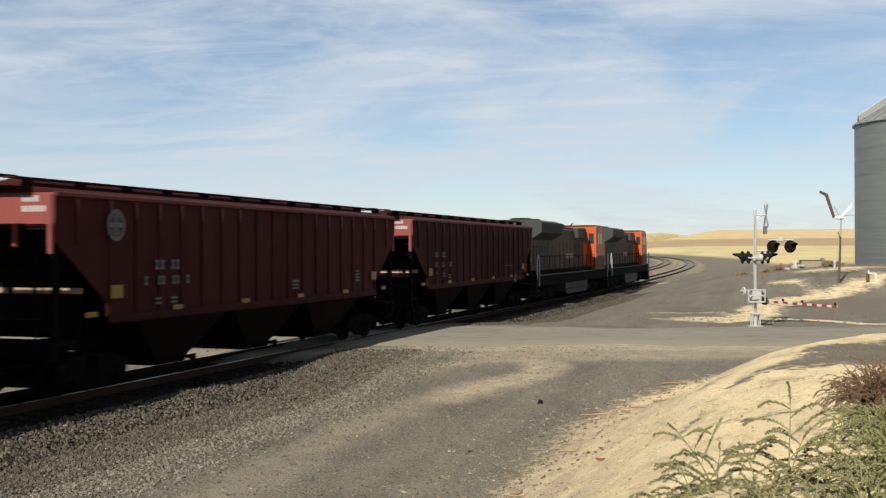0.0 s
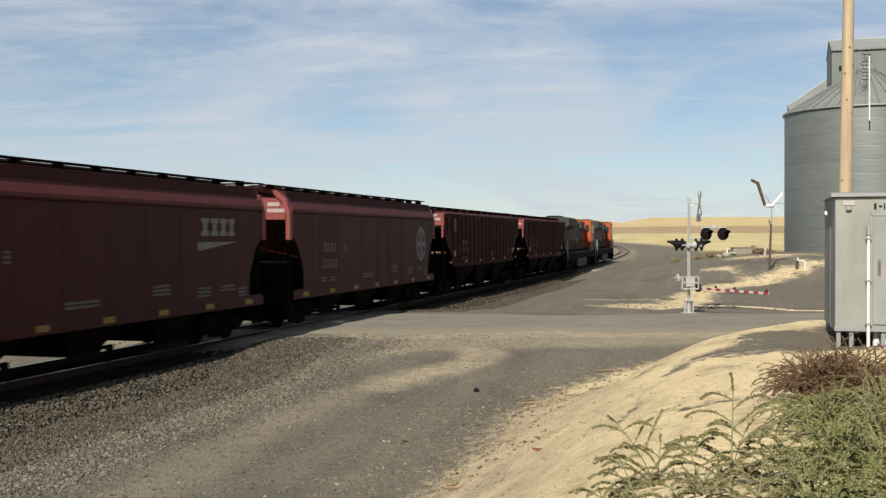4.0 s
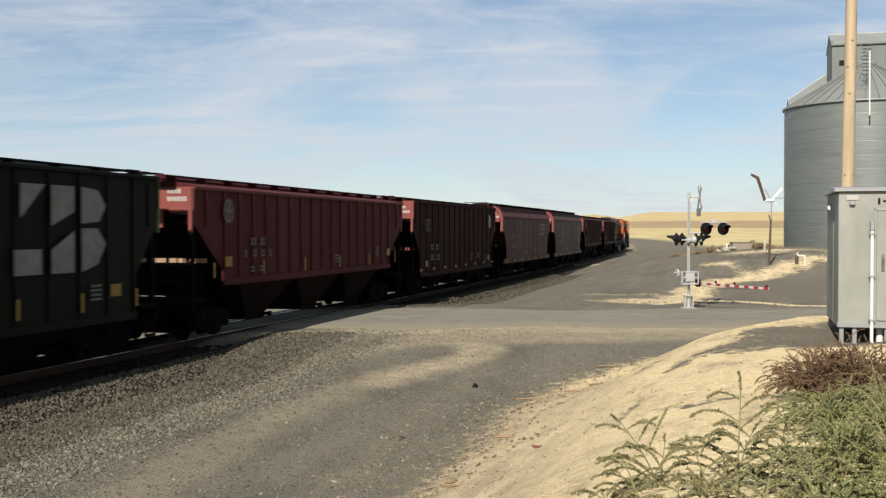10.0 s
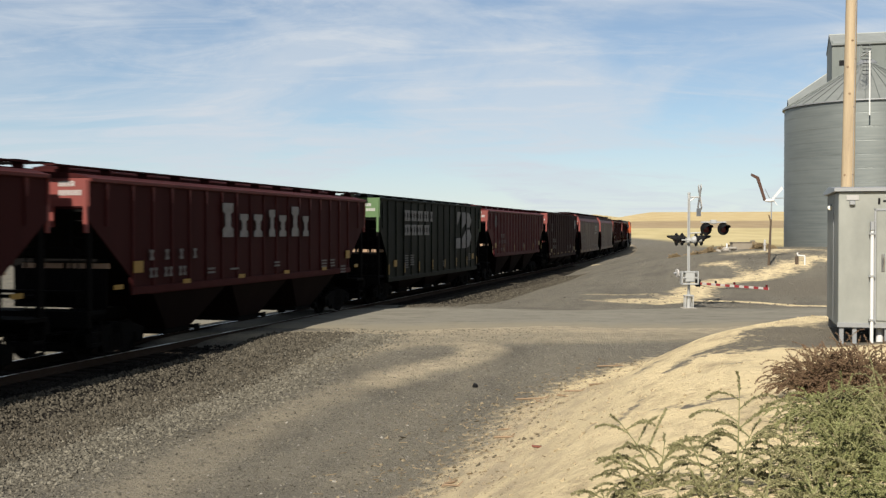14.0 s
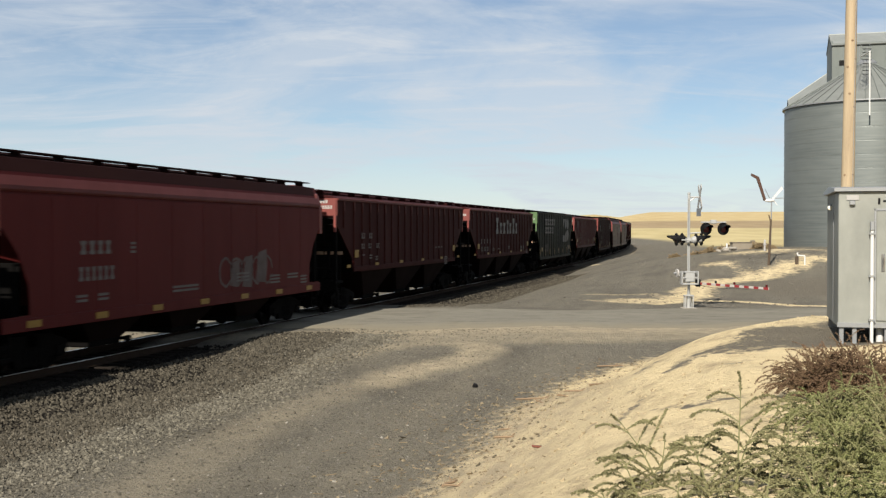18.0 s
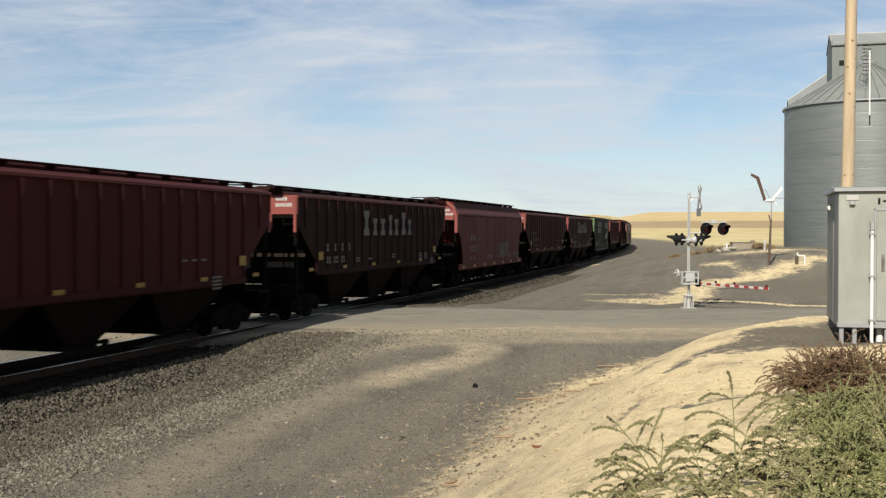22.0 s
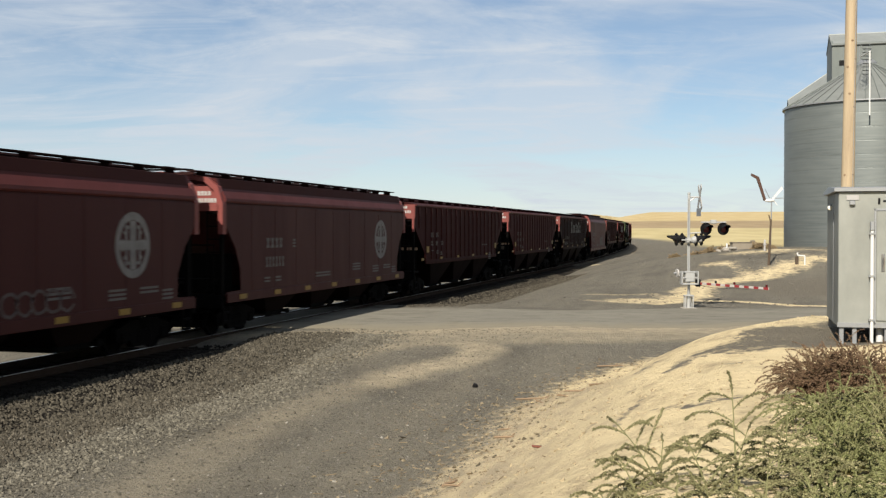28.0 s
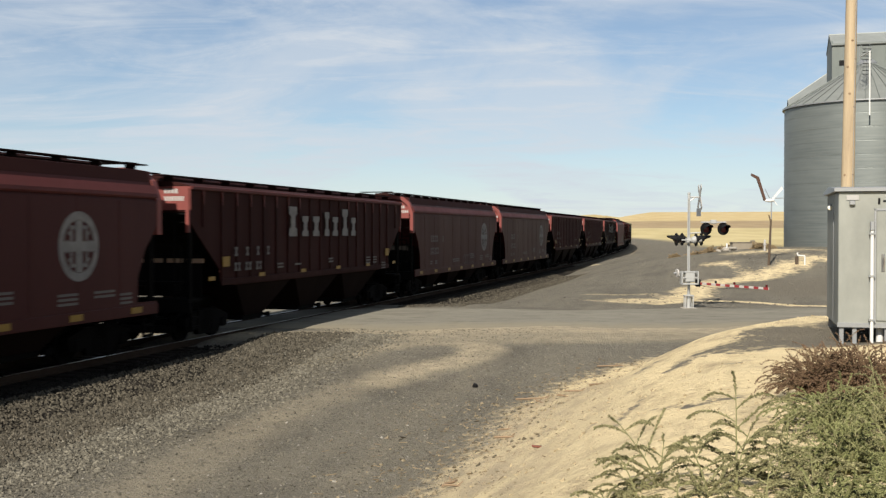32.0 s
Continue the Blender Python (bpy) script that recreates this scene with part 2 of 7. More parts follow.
def prism(outline, y0, y1, bm=None, axis="y"):
    """An outline in x, z (or y, z for axis x; or x, y for axis z), drawn out between two planes."""
    bm = bm or bmesh.new()

    def put(a, b, c):
        return {"y": (a, c, b), "x": (c, a, b), "z": (a, b, c)}[axis]
    lo = [bm.verts.new(put(a, b, y0)) for a, b in outline]
    hi = [bm.verts.new(put(a, b, y1)) for a, b in outline]
    k = len(outline)
    made = [bm.faces.new(lo), bm.faces.new(hi[::-1])]
    made += [bm.faces.new((lo[i], hi[i], hi[(i + 1) % k], lo[(i + 1) % k])) for i in range(k)]
    bmesh.ops.recalc_face_normals(bm, faces=made)
    return bm


def tube(a, b, r, bm=None, sides=8, r2=None):
    """A round bar from a to b."""
    bm = bm or bmesh.new()
    a, b = Vector(a), Vector(b)
    q = (b - a).to_track_quat("Z", "Y")
    rings = []
    for p, rad in ((a, r), (b, r if r2 is None else r2)):
        rings.append([bm.verts.new(p + q @ Vector((rad * math.cos(i * 2 * math.pi / sides), rad * math.sin(i * 2 * math.pi / sides), 0))) for i in range(sides)])
    for i in range(sides):
        j = (i + 1) % sides
        bm.faces.new((rings[0][i], rings[0][j], rings[1][j], rings[1][i]))
    bm.faces.new(rings[0][::-1])
    bm.faces.new(rings[1])
    return bm


def chain(points, r, bm=None, sides=6):
    bm = bm or bmesh.new()
    for a, b in zip(points, points[1:]):
        tube(a, b, r, bm, sides)
    return bm


def lathe(profile, bm=None, sides=24, at=(0, 0, 0), axis="z"):
    """A turned form from (radius, height) pairs."""
    bm = bm or bmesh.new()
    at = Vector(at)
    rings = []
    for r, h in profile:
        ring = []
        for i in range(sides):
            w = i * 2 * math.pi / sides
            c, s = r * math.cos(w), r * math.sin(w)
            ring.append(bm.verts.new(at + Vector({"z": (c, s, h), "y": (c, h, s), "x": (h, c, s)}[axis])))
        rings.append(ring)
    made = []
    for a, b in zip(rings, rings[1:]):
        made += [bm.faces.new((a[i], a[(i + 1) % sides], b[(i + 1) % sides], b[i])) for i in range(sides)]
    if profile[0][0] > 1e-4:
        made.append(bm.faces.new(rings[0][::-1]))
    if profile[-1][0] > 1e-4:
        made.append(bm.faces.new(rings[-1]))
    bmesh.ops.remove_doubles(bm, verts=[v for ring in (rings[0], rings[-1]) for v in ring], dist=1e-5)
    bmesh.ops.recalc_face_normals(bm, faces=[f for f in made if f.is_valid])
    return bm


# ---- the line of the track ----
HEADING = radians(15.706)
ALONG = np.array((math.sin(HEADING), math.cos(HEADING)))
ASIDE = np.array((math.cos(HEADING), -math.sin(HEADING)))       # towards the camera's side
FOOT = -ASIDE * 15.317
CURVE_AT, RADIUS = 70.0, 1475.0


def on_track(s, o=0.0):
    """The place s metres along the line and o metres to the camera's side of it, and the heading as an angle from x."""
    if s <= CURVE_AT:
        p, a = FOOT + ALONG * s, 0.0
    else:
        a = (s - CURVE_AT) / RADIUS
        p = FOOT + ALONG * (CURVE_AT + RADIUS * math.sin(a)) - ASIDE * RADIUS * (1 - math.cos(a))
    side = math.cos(a) * ASIDE + math.sin(a) * ALONG
    return p[0] + side[0] * o, p[1] + side[1] * o, math.pi / 2 - HEADING + a


def track_space(x, y):
    """Metres along the line and to the camera's side of it, for arrays."""
    dx, dy = x - FOOT[0], y - FOOT[1]
    s, o = dx * ALONG[0] + dy * ALONG[1], dx * ASIDE[0] + dy * ASIDE[1]
    far = np.clip(s - CURVE_AT, 0, 700)
    return s, o + far ** 2 / (2 * RADIUS)


def ease(x, a, b):
    t = np.clip((x - a) / (b - a), 0, 1)
    return t * t * (3 - 2 * t)


BANK_TOE = [(-12, -60), (-7, 0), (-3.2, 7), (-0.9, 12.4), (0.3, 17), (1.2, 21.3), (2.8, 24.7), (5.2, 27.2), (8, 28.7), (14, 29.9), (26, 31.0), (90, 36)]


def bank_depth(x, y):
    """How far a place lies inside the toe of the bank, negative outside."""
    best, sign = np.full(x.shape, 1e9), np.ones(x.shape)
    for (ax, ay), (bx, by) in zip(BANK_TOE, BANK_TOE[1:]):
        ex, ey = bx - ax, by - ay
        t = np.clip(((x - ax) * ex + (y - ay) * ey) / (ex * ex + ey * ey), 0, 1)
        d = np.hypot(x - ax - t * ex, y - ay - t * ey)
        side = (x - ax) * ey - (y - ay) * ex
        sign = np.where(d < best, np.where(side > 0, 1, -1), sign)
        best = np.minimum(best, d)
    return best * sign


def ripple(x, y, k, seed):
    """A soft, cheap unevenness out of crossed waves."""
    w = 0
    for i in range(5):
        a = seed * 1.7 + i * 2.4
        w = w + np.sin((x * math.cos(a) + y * math.sin(a)) * k * (1 + 0.37 * i) + seed * 3 + i) / (1 + 0.5 * i)
    return w / 2.6


def siding_offset(s):
    """How far the second track lies beyond the first: it leaves it by a turnout."""
    return 5.2 * ease(s, 95, 160)


def ground_parts(x, y):
    s, o = track_space(x, y)
    r, az = np.hypot(x, y), np.degrees(np.arctan2(x, y))
    depth = bank_depth(x, y)
    low = -0.55 + 0.47 * ease(y, 23, 31) + 0.04 * ripple(x, y, 0.5, 1)
    rails = np.minimum(np.abs(o), np.abs(o + siding_offset(s)))
    low = low - 0.36 * (1 - ease(rails, 3.0, 7.5)) * ease(y, 43.5, 48)
    low = low - 0.10 * ease(o, 3.0, 7.5) * (1 - ease(y, 23, 30))
    bank = 1.84 * ease(depth, -0.5, 4.8 + 3 * ease(y, 18, 26) * (1 - ease(x, 6, 11))) + 0.10 * ripple(x, y, 0.9, 2) * ease(depth, 0.3, 3) + 0.04 * ripple(x, y, 2.7, 5) * ease(depth, 0.2, 2)
    # the ground climbs gently beyond the road towards the bins
    yard = 1.75 * ease(y, 46, 74) * ease(x / np.maximum(y, 1), 0.10, 0.30) * (1 - ease(y, 92, 165))
    yard = yard + 0.30 * ease(y, 50, 60) * ease(x / np.maximum(y, 1), 0.20, 0.29) * ripple(x, y, 0.24, 3) * (1 - ease(y, 90, 160))
    side = np.where(np.abs(az) < 90, ease(az, -4.0, 12), 0.5)
    far = np.interp(r, (0, 240, 420, 600, 720, 1100, 1750, 2600, 6000), (0, 0, 1.6, 4.4, 5.2, 13.5, 33.5, 30, 20))
    far = far * (0.25 + 0.75 * side) + ease(r, 600, 1500) * 0.9 * ripple(x, y, 0.0035, 4)
    far = far - 6.0 * ease(r, 240, 900) * (1 - ease(az, -14, 2)) * np.where(np.abs(az) < 90, 1, 0)
    bed = np.minimum(np.abs(o), np.abs(o + siding_offset(s)))
    z = low + bank + yard + far * ease(bed, 6, 40)
    return z, depth, s, o, r, az, yard


def height_at(x, y):
    return float(ground_parts(np.array([float(x)]), np.array([float(y)]))[0][0])


def sheet(name, verts, faces, mat, smooth=True):
    me = bpy.data.meshes.new(name)
    me.from_pydata(verts, [], faces)
    me.materials.append(mat)
    me.update()
    if smooth:
        me.polygons.foreach_set("use_smooth", np.ones(len(me.polygons), dtype=bool))
    return me


def ground_material():
    m, n, l, b = nodes_of("gravel_dirt_and_stubble")
    geo = n.new("ShaderNodeNewGeometry").outputs["Position"]

    def weight(name):
        a = n.new("ShaderNodeAttribute")
        a.attribute_name = name
        return a.outputs["Fac"]

    def rough_edge(name, scale, spread, lo=0.42, hi=0.58):
        t = noise_node(n, l, scale, 6, 0.65, geo)
        add = n.new("ShaderNodeMath")
        add.operation = "MULTIPLY_ADD"
        add.inputs[1].default_value = spread
        l.new(t.outputs["Fac"], add.inputs[0])
        l.new(weight(name), add.inputs[2])
        return ramp_node(n, l, add.outputs[0], lo + spread / 2, hi + spread / 2)

    big = noise_node(n, l, 0.28, 5, 0.6, geo)
    mid = noise_node(n, l, 2.3, 6, 0.7, geo)
    fine = noise_node(n, l, 38, 3, 0.7, geo)
    vor = n.new("ShaderNodeTexVoronoi")
    vor.inputs["Scale"].default_value = 22
    l.new(geo, vor.inputs["Vector"])
    grit = mix_node(n, l, ramp_node(n, l, fine.outputs["Fac"], 0.3, 0.7), (0.02926, 0.02695, 0.02156), (0.231, 0.2079, 0.1617))
    grit2 = mix_node(n, l, ramp_node(n, l, mid.outputs["Fac"], 0.35, 0.7), (0.05236, 0.04774, 0.03927), (0.1155, 0.104, 0.08239))
    gravel = mix_node(n, l, 0.4, grit, grit2)
    cob = n.new("ShaderNodeTexVoronoi")
    cob.inputs["Scale"].default_value = 34
    l.new(geo, cob.inputs["Vector"])
    lump = n.new("ShaderNodeSeparateColor")
    l.new(cob.outputs["Color"], lump.inputs[0])
    gravel = mix_node(n, l, 0.5, gravel, mix_node(n, l, lump.outputs[0], (0.02144, 0.01943, 0.01541), (0.201, 0.1796, 0.1394)))
    turn = n.new("ShaderNodeMapping")
    turn.inputs["Rotation"].default_value = (0, 0, HEADING)
    l.new(geo, turn.inputs["Vector"])
    rut = noise_node(n, l, 1.0, 4, 0.6, turn.outputs[0], (1.5, 0.10, 1))
    gravel = mix_node(n, l, ramp_node(n, l, rut.outputs["Fac"], 0.42, 0.72), gravel, (0.134, 0.1193, 0.09178))
    gravel = mix_node(n, l, ramp_node(n, l, big.outputs["Fac"], 0.5, 0.8), gravel, (0.05694, 0.05158, 0.04287))
    specks = ramp_node(n, l, vor.outputs["Color"], 0.86, 0.93)
    gravel = mix_node(n, l, specks, gravel, (0.1809, 0.1675, 0.1474))
    # Shade in the gaps between coarse stones is painted as darker gravel.
    gravel = mix_node(n, l, weight("pit_shade"), gravel, mix_node(n, l, lump.outputs[1], (0.01232, 0.01155, 0.01001), (0.077, 0.07084, 0.05852)))
    soil = mix_node(n, l, ramp_node(n, l, mid.outputs["Fac"], 0.3, 0.75), (0.4376, 0.347, 0.2), (0.5658, 0.4641, 0.2829))
    soil = mix_node(n, l, ramp_node(n, l, fine.outputs["Fac"], 0.35, 0.75), soil, (0.5356, 0.4376, 0.2641))
    rill = noise_node(n, l, 0.9, 8, 0.74, turn.outputs[0], (1.5, 0.7, 1))
    soil = mix_node(n, l, ramp_node(n, l, rill.outputs["Fac"], 0.50, 0.72), soil, (0.2541, 0.2017, 0.1232))
    clump = noise_node(n, l, 7, 5, 0.75, geo)
    soil = mix_node(n, l, ramp_node(n, l, clump.outputs["Fac"], 0.60, 0.75), soil, (0.2772, 0.2194, 0.1347))
    trod = n.new("ShaderNodeMath")
    trod.operation = "MULTIPLY"
    l.new(weight("toe"), trod.inputs[0])
    l.new(ramp_node(n, l, rill.outputs["Fac"], 0.25, 0.6), trod.inputs[1])
    soil = mix_node(n, l, trod.outputs[0], soil, (0.2849, 0.2349, 0.1578))
    tar = mix_node(n, l, ramp_node(n, l, fine.outputs["Fac"], 0.3, 0.7), (0.06819, 0.05998, 0.04546), (0.1578, 0.1377, 0.1061))
    dusty = rough_edge("dirt", 3.2, 1.5, 0.32, 0.74)
    film = n.new("ShaderNodeMath")
    film.operation = "MULTIPLY"
    l.new(weight("dust"), film.inputs[0])
    l.new(ramp_node(n, l, mid.outputs["Fac"], 0.12, 0.66), film.inputs[1])
    gravel = mix_node(n, l, film.outputs[0], gravel, (0.3082, 0.2579, 0.1755))
    col = mix_node(n, l, dusty, gravel, soil)
    col = mix_node(n, l, rough_edge("tar", 4.6, 1.9, 0.40, 0.58), col, tar)
    stubble = noise_node(n, l, 0.05, 6, 0.65, geo, (1, 0.35, 1))
    straw = mix_node(n, l, ramp_node(n, l, stubble.outputs["Fac"], 0.35, 0.7), (0.3311, 0.2503, 0.1193), (0.4158, 0.3311, 0.1809))
    fallow = mix_node(n, l, ramp_node(n, l, stubble.outputs["Fac"], 0.3, 0.7), (0.2079, 0.154, 0.08855), (0.2772, 0.2079, 0.1193))
    near_straw = mix_node(n, l, ramp_node(n, l, stubble.outputs["Fac"], 0.35, 0.65), (0.3003, 0.2503, 0.1193), (0.4158, 0.3427, 0.1848))
    col = mix_node(n, l, weight("meadow"), col, near_straw)
    col = mix_node(n, l, weight("fallow"), col, fallow)
    col = mix_node(n, l, weight("straw"), col, straw)
    l.new(col, b.inputs["Base Color"])
    b.inputs["Roughness"].default_value = 0.95
    b.inputs["Specular IOR Level"].default_value = 0.15
    sum1 = n.new("ShaderNodeMath")
    sum1.operation = "MULTIPLY_ADD"
    sum1.inputs[1].default_value = 0.5
    l.new(vor.outputs["Distance"], sum1.inputs[0])
    l.new(fine.outputs["Fac"], sum1.inputs[2])
    sum2 = n.new("ShaderNodeMath")
    sum2.operation, sum2.inputs[1].default_value = "MULTIPLY_ADD", 4.2
    l.new(clump.outputs["Fac"], sum2.inputs[0])
    l.new(sum1.outputs[0], sum2.inputs[2])
    sum3 = n.new("ShaderNodeMath")
    sum3.operation, sum3.inputs[1].default_value = "MULTIPLY_ADD", 3.2
    l.new(mid.outputs["Fac"], sum3.inputs[0])
    l.new(sum2.outputs[0], sum3.inputs[2])
    bump_node(n, l, b, sum3.outputs[0], 0.7, 0.032)
    return m


# grey scars in the pale dirt: x, y, half-widths, turn, strength
SCARS = ((3.68, 16.55, 0.30, 0.22, 0.4, 0.58), (3.05, 11.9, 0.60, 0.30, 0.2, 0.52), (2.65, 12.3, 0.32, 0.16, 0.2, 0.42), (2.9, 16.1, 0.12, 0.9, -0.5, 0.42),
         (2.3, 13.0, 0.10, 1.2, -0.4, 0.40), (3.6, 18.6, 0.22, 0.9, -0.6, 0.42), (4.3, 15.2, 0.3, 0.2, 0.2, 0.46), (1.7, 13.0, 0.10, 1.0, -0.5, 0.40))


def build_ground():
    rings = np.concatenate((np.linspace(0.6, 60, 190), np.geomspace(60.8, 6000, 120)))
    front = np.radians(np.linspace(-40, 40, 420))
    rest = np.radians(np.linspace(40, 320, 190)[1:-1])
    az = np.concatenate((front, rest))
    R, A = np.meshgrid(rings, az, indexing="ij")
    X, Y = (R * np.sin(A)).ravel(), (R * np.cos(A)).ravel()
    Z, depth, s, o, r, deg, yard = ground_parts(X, Y)
    k = len(az)
    idx = np.arange(len(rings) * k).reshape(len(rings), k)
    a, b2 = idx[:-1], idx[1:]
    quads = np.stack((a, np.roll(a, -1, 1), np.roll(b2, -1, 1), b2), -1).reshape(-1, 4)[:, ::-1]
    verts = np.stack((X, Y, Z), 1).tolist() + [(0, 0, float(Z[:k].mean()))]
    faces = quads.tolist() + [(len(verts) - 1, int(idx[0, i]), int(idx[0, (i + 1) % k])) for i in range(k)]
    me = sheet("ground", verts, faces, ground_material())

    def store(name, w):
        at = me.attributes.new(name, "FLOAT", "POINT")
        at.data.foreach_set("value", np.append(w, w[0]).astype(np.float32))

    def blob(cx, cy, rx, ry, turn=0.0):
        c, q = math.cos(turn), math.sin(turn)
        u, v = (X - cx) * c + (Y - cy) * q, -(X - cx) * q + (Y - cy) * c
        return 1 - ease(np.hypot(u / rx, v / ry), 0.5, 1.25)
    dirt = ease(depth, -1.0, 1.3)
    dust = np.zeros_like(dirt)
    def stroke(path, wide, seed=9):
        best = np.zeros_like(dirt)
        for (ax, ay), (bx, by) in zip(path, path[1:]):
            ex, ey = bx - ax, by - ay
            t = np.clip(((X - ax) * ex + (Y - ay) * ey) / (ex * ex + ey * ey), 0, 1)
            d = np.hypot(X - ax - t * ex, Y - ay - t * ey) + 0.24 * wide * ripple(X, Y, 2.2 / max(0.6, wide), seed)
            best = np.maximum(best, 1 - ease(d, wide * 0.35, wide * 1.15))
        return best
    for spot in ((-1.0, 31.0, 14.0, 1.3, 0.03), (3.0, 30.4, 6.0, 1.1, 0.05)):
        dust = np.maximum(dust, blob(*spot))
    for spot in ((16.8, 64.2, 1.6, 1.6, 0), (22.0, 69.0, 5.0, 2.0, 0.3), (16.5, 31.6, 8.0, 0.5, 0.05), (13.5, 100, 1.4, 4, 0.4), (9.0, 104, 1.0, 5, 0.4), (8.9, 46.0, 2.4, 2.2, 0.1)):
        dirt = np.maximum(dirt, 0.66 * blob(*spot))
    # pale paths trodden through the yard beyond the road
    for path, wide, much in ((((10.4, 46.4), (11.6, 48.9), (12.6, 52.2), (14.6, 55.8), (16.7, 57.4), (19.4, 60.6), (21.4, 62.7), (23.6, 64.8), (28, 68.5)), 1.5, 0.72),
                             (((16.7, 57.4), (17.4, 60.6), (17.0, 64.0)), 1.0, 0.42),
                             (((7.0, 50.4), (8.5, 50.0), (9.9, 50.2), (10.8, 47.6)), 0.7, 0.45),
                             (((6.6, 46.6), (8.4, 45.8), (10.6, 44.6)), 0.9, 0.46),
                             (((9.0, 44.0), (11.0, 46.4), (12.4, 46.2), (13.6, 45.4), (14.6, 43.6), (16.4, 42.9), (24, 43.4)), 0.55, 0.80)):
        dirt = np.maximum(dirt, much * stroke(path, wide))
    dust = np.maximum(dust * 0.7, 1.0 * (1 - ease(32.6 + 0.03 * X - Y, 0.3, 3.2)) * ease(o, 2.5, 4) * (Y < 37))
    # dust drawn by turning wheels: a bright hook, its tail down the yard, and fainter tracks beside it
    for path, wide, much in ((((-3.56, 26.5), (-2.05, 28.4), (-0.3, 29.5), (0.85, 29.2)), 0.55, 0.62),
                             (((0.85, 29.2), (1.1, 28.5), (0.55, 27.2), (-0.75, 25.9), (-1.6, 24.7)), 0.80, 0.95),
                             (((-1.6, 24.7), (-2.04, 24.1), (-2.9, 21.6), (-3.6, 18.7)), 0.75, 0.42),
                             (((-3.6, 18.7), (-4.0, 16.2), (-4.3, 13.5)), 0.85, 0.24),
                             (((-3.56, 26.5), (-4.2, 24.0), (-4.7, 20.5)), 0.50, 0.36),
                             (((1.3, 27.6), (0.5, 25.0), (-0.3, 22.0), (-0.9, 19.0), (-1.4, 15.0)), 0.3, 0.12)):
        dust = np.maximum(dust, much * stroke(path, wide))
    tar = np.zeros_like(dirt)
    for spot in ((4.1, 16.9, 0.8, 0.30, 0.5, 0.5), (4.9, 17.2, 1.0, 0.75, 0.25, 0.60), (6.5, 17.9, 1.7, 1.6, 0.3, 0.75), (10.0, 18.7, 4.0, 2.9, 0.05, 0.85)):
        tar = np.maximum(tar, spot[5] * blob(*spot[:5]))
    for spot in SCARS:
        tar = np.maximum(tar, spot[5] * blob(*spot[:5]))
    dirt = dirt * (1 - 0.9 * tar)
    tar = np.maximum(tar, 0.58 * ease(o, 10.2, 13.0) * (1 - ease(Y, 22, 27)) * (1 - ease(depth, -1.4, -0.2)))
    tar = np.maximum(tar, 0.70 * blob(19.5, 53.0, 7.0, 4.6, 0.72) * (1 - stroke(((11.6, 48.9), (14.6, 55.8), (19.4, 60.6), (23.6, 64.8)), 1.6)))
    bed = np.minimum(np.abs(o), np.abs(o + siding_offset(s)))
    edge = 48 * ripple(X, Y, 0.012, 7)
    start = 228 - 128 * ease(deg, 9.3, 12.6) * (1 - ease(deg, 60, 80))
    meadow = ease(r + edge * 0.5, start - 4, start + 14) * ease(bed, 12, 20)
    fallow = ease(r + edge, 590, 640) * (1 - ease(r + edge, 1040, 1120))
    straw = ease(r + edge, 1050, 1130)
    for name, w in (("pit_shade", 0.55 * (1 - ease(o + 0.4 * ripple(X, Y, 1.3, 6), 4.4, 6.4)) * ease(o, 1.0, 2.5) * (1 - ease(Y, 29, 31))), ("toe", 0.95 * (1 - ease(depth, 0.8, 3.9)) * (1 - ease(Y, 21, 25))), ("dirt", dirt), ("dust", dust), ("tar", tar), ("meadow", meadow), ("fallow", fallow), ("straw", straw)):
        store(name, w)
    tagged(new("ground", me), "grey gravel yard, pale dirt bank and stubble hills", "ground", kind="structure")


build_ground()


# ---- railway track ----
def swept(name, section, s0, s1, step, mat, offset=False, wobble=0.0, aside=0.0, drop=0.0):
    """A closed cross-section (aside, up) drawn along the line."""
    ss = np.arange(s0, s1 + step, step)
    verts, faces, k = [], [], len(section)
    rng = random.Random(5)
    for s in ss:
        for o, z in section:
            x, y, _ = on_track(s, o + aside - (float(siding_offset(s)) if offset else 0.0))
            verts.append((x, y, z - drop + wobble * rng.uniform(-1, 1)))
    for i in range(len(ss) - 1):
        for j in range(k):
            faces.append((i * k + j, i * k + (j + 1) % k, (i + 1) * k + (j + 1) % k, (i + 1) * k + j))
    return sheet(name, verts, faces, mat, False)


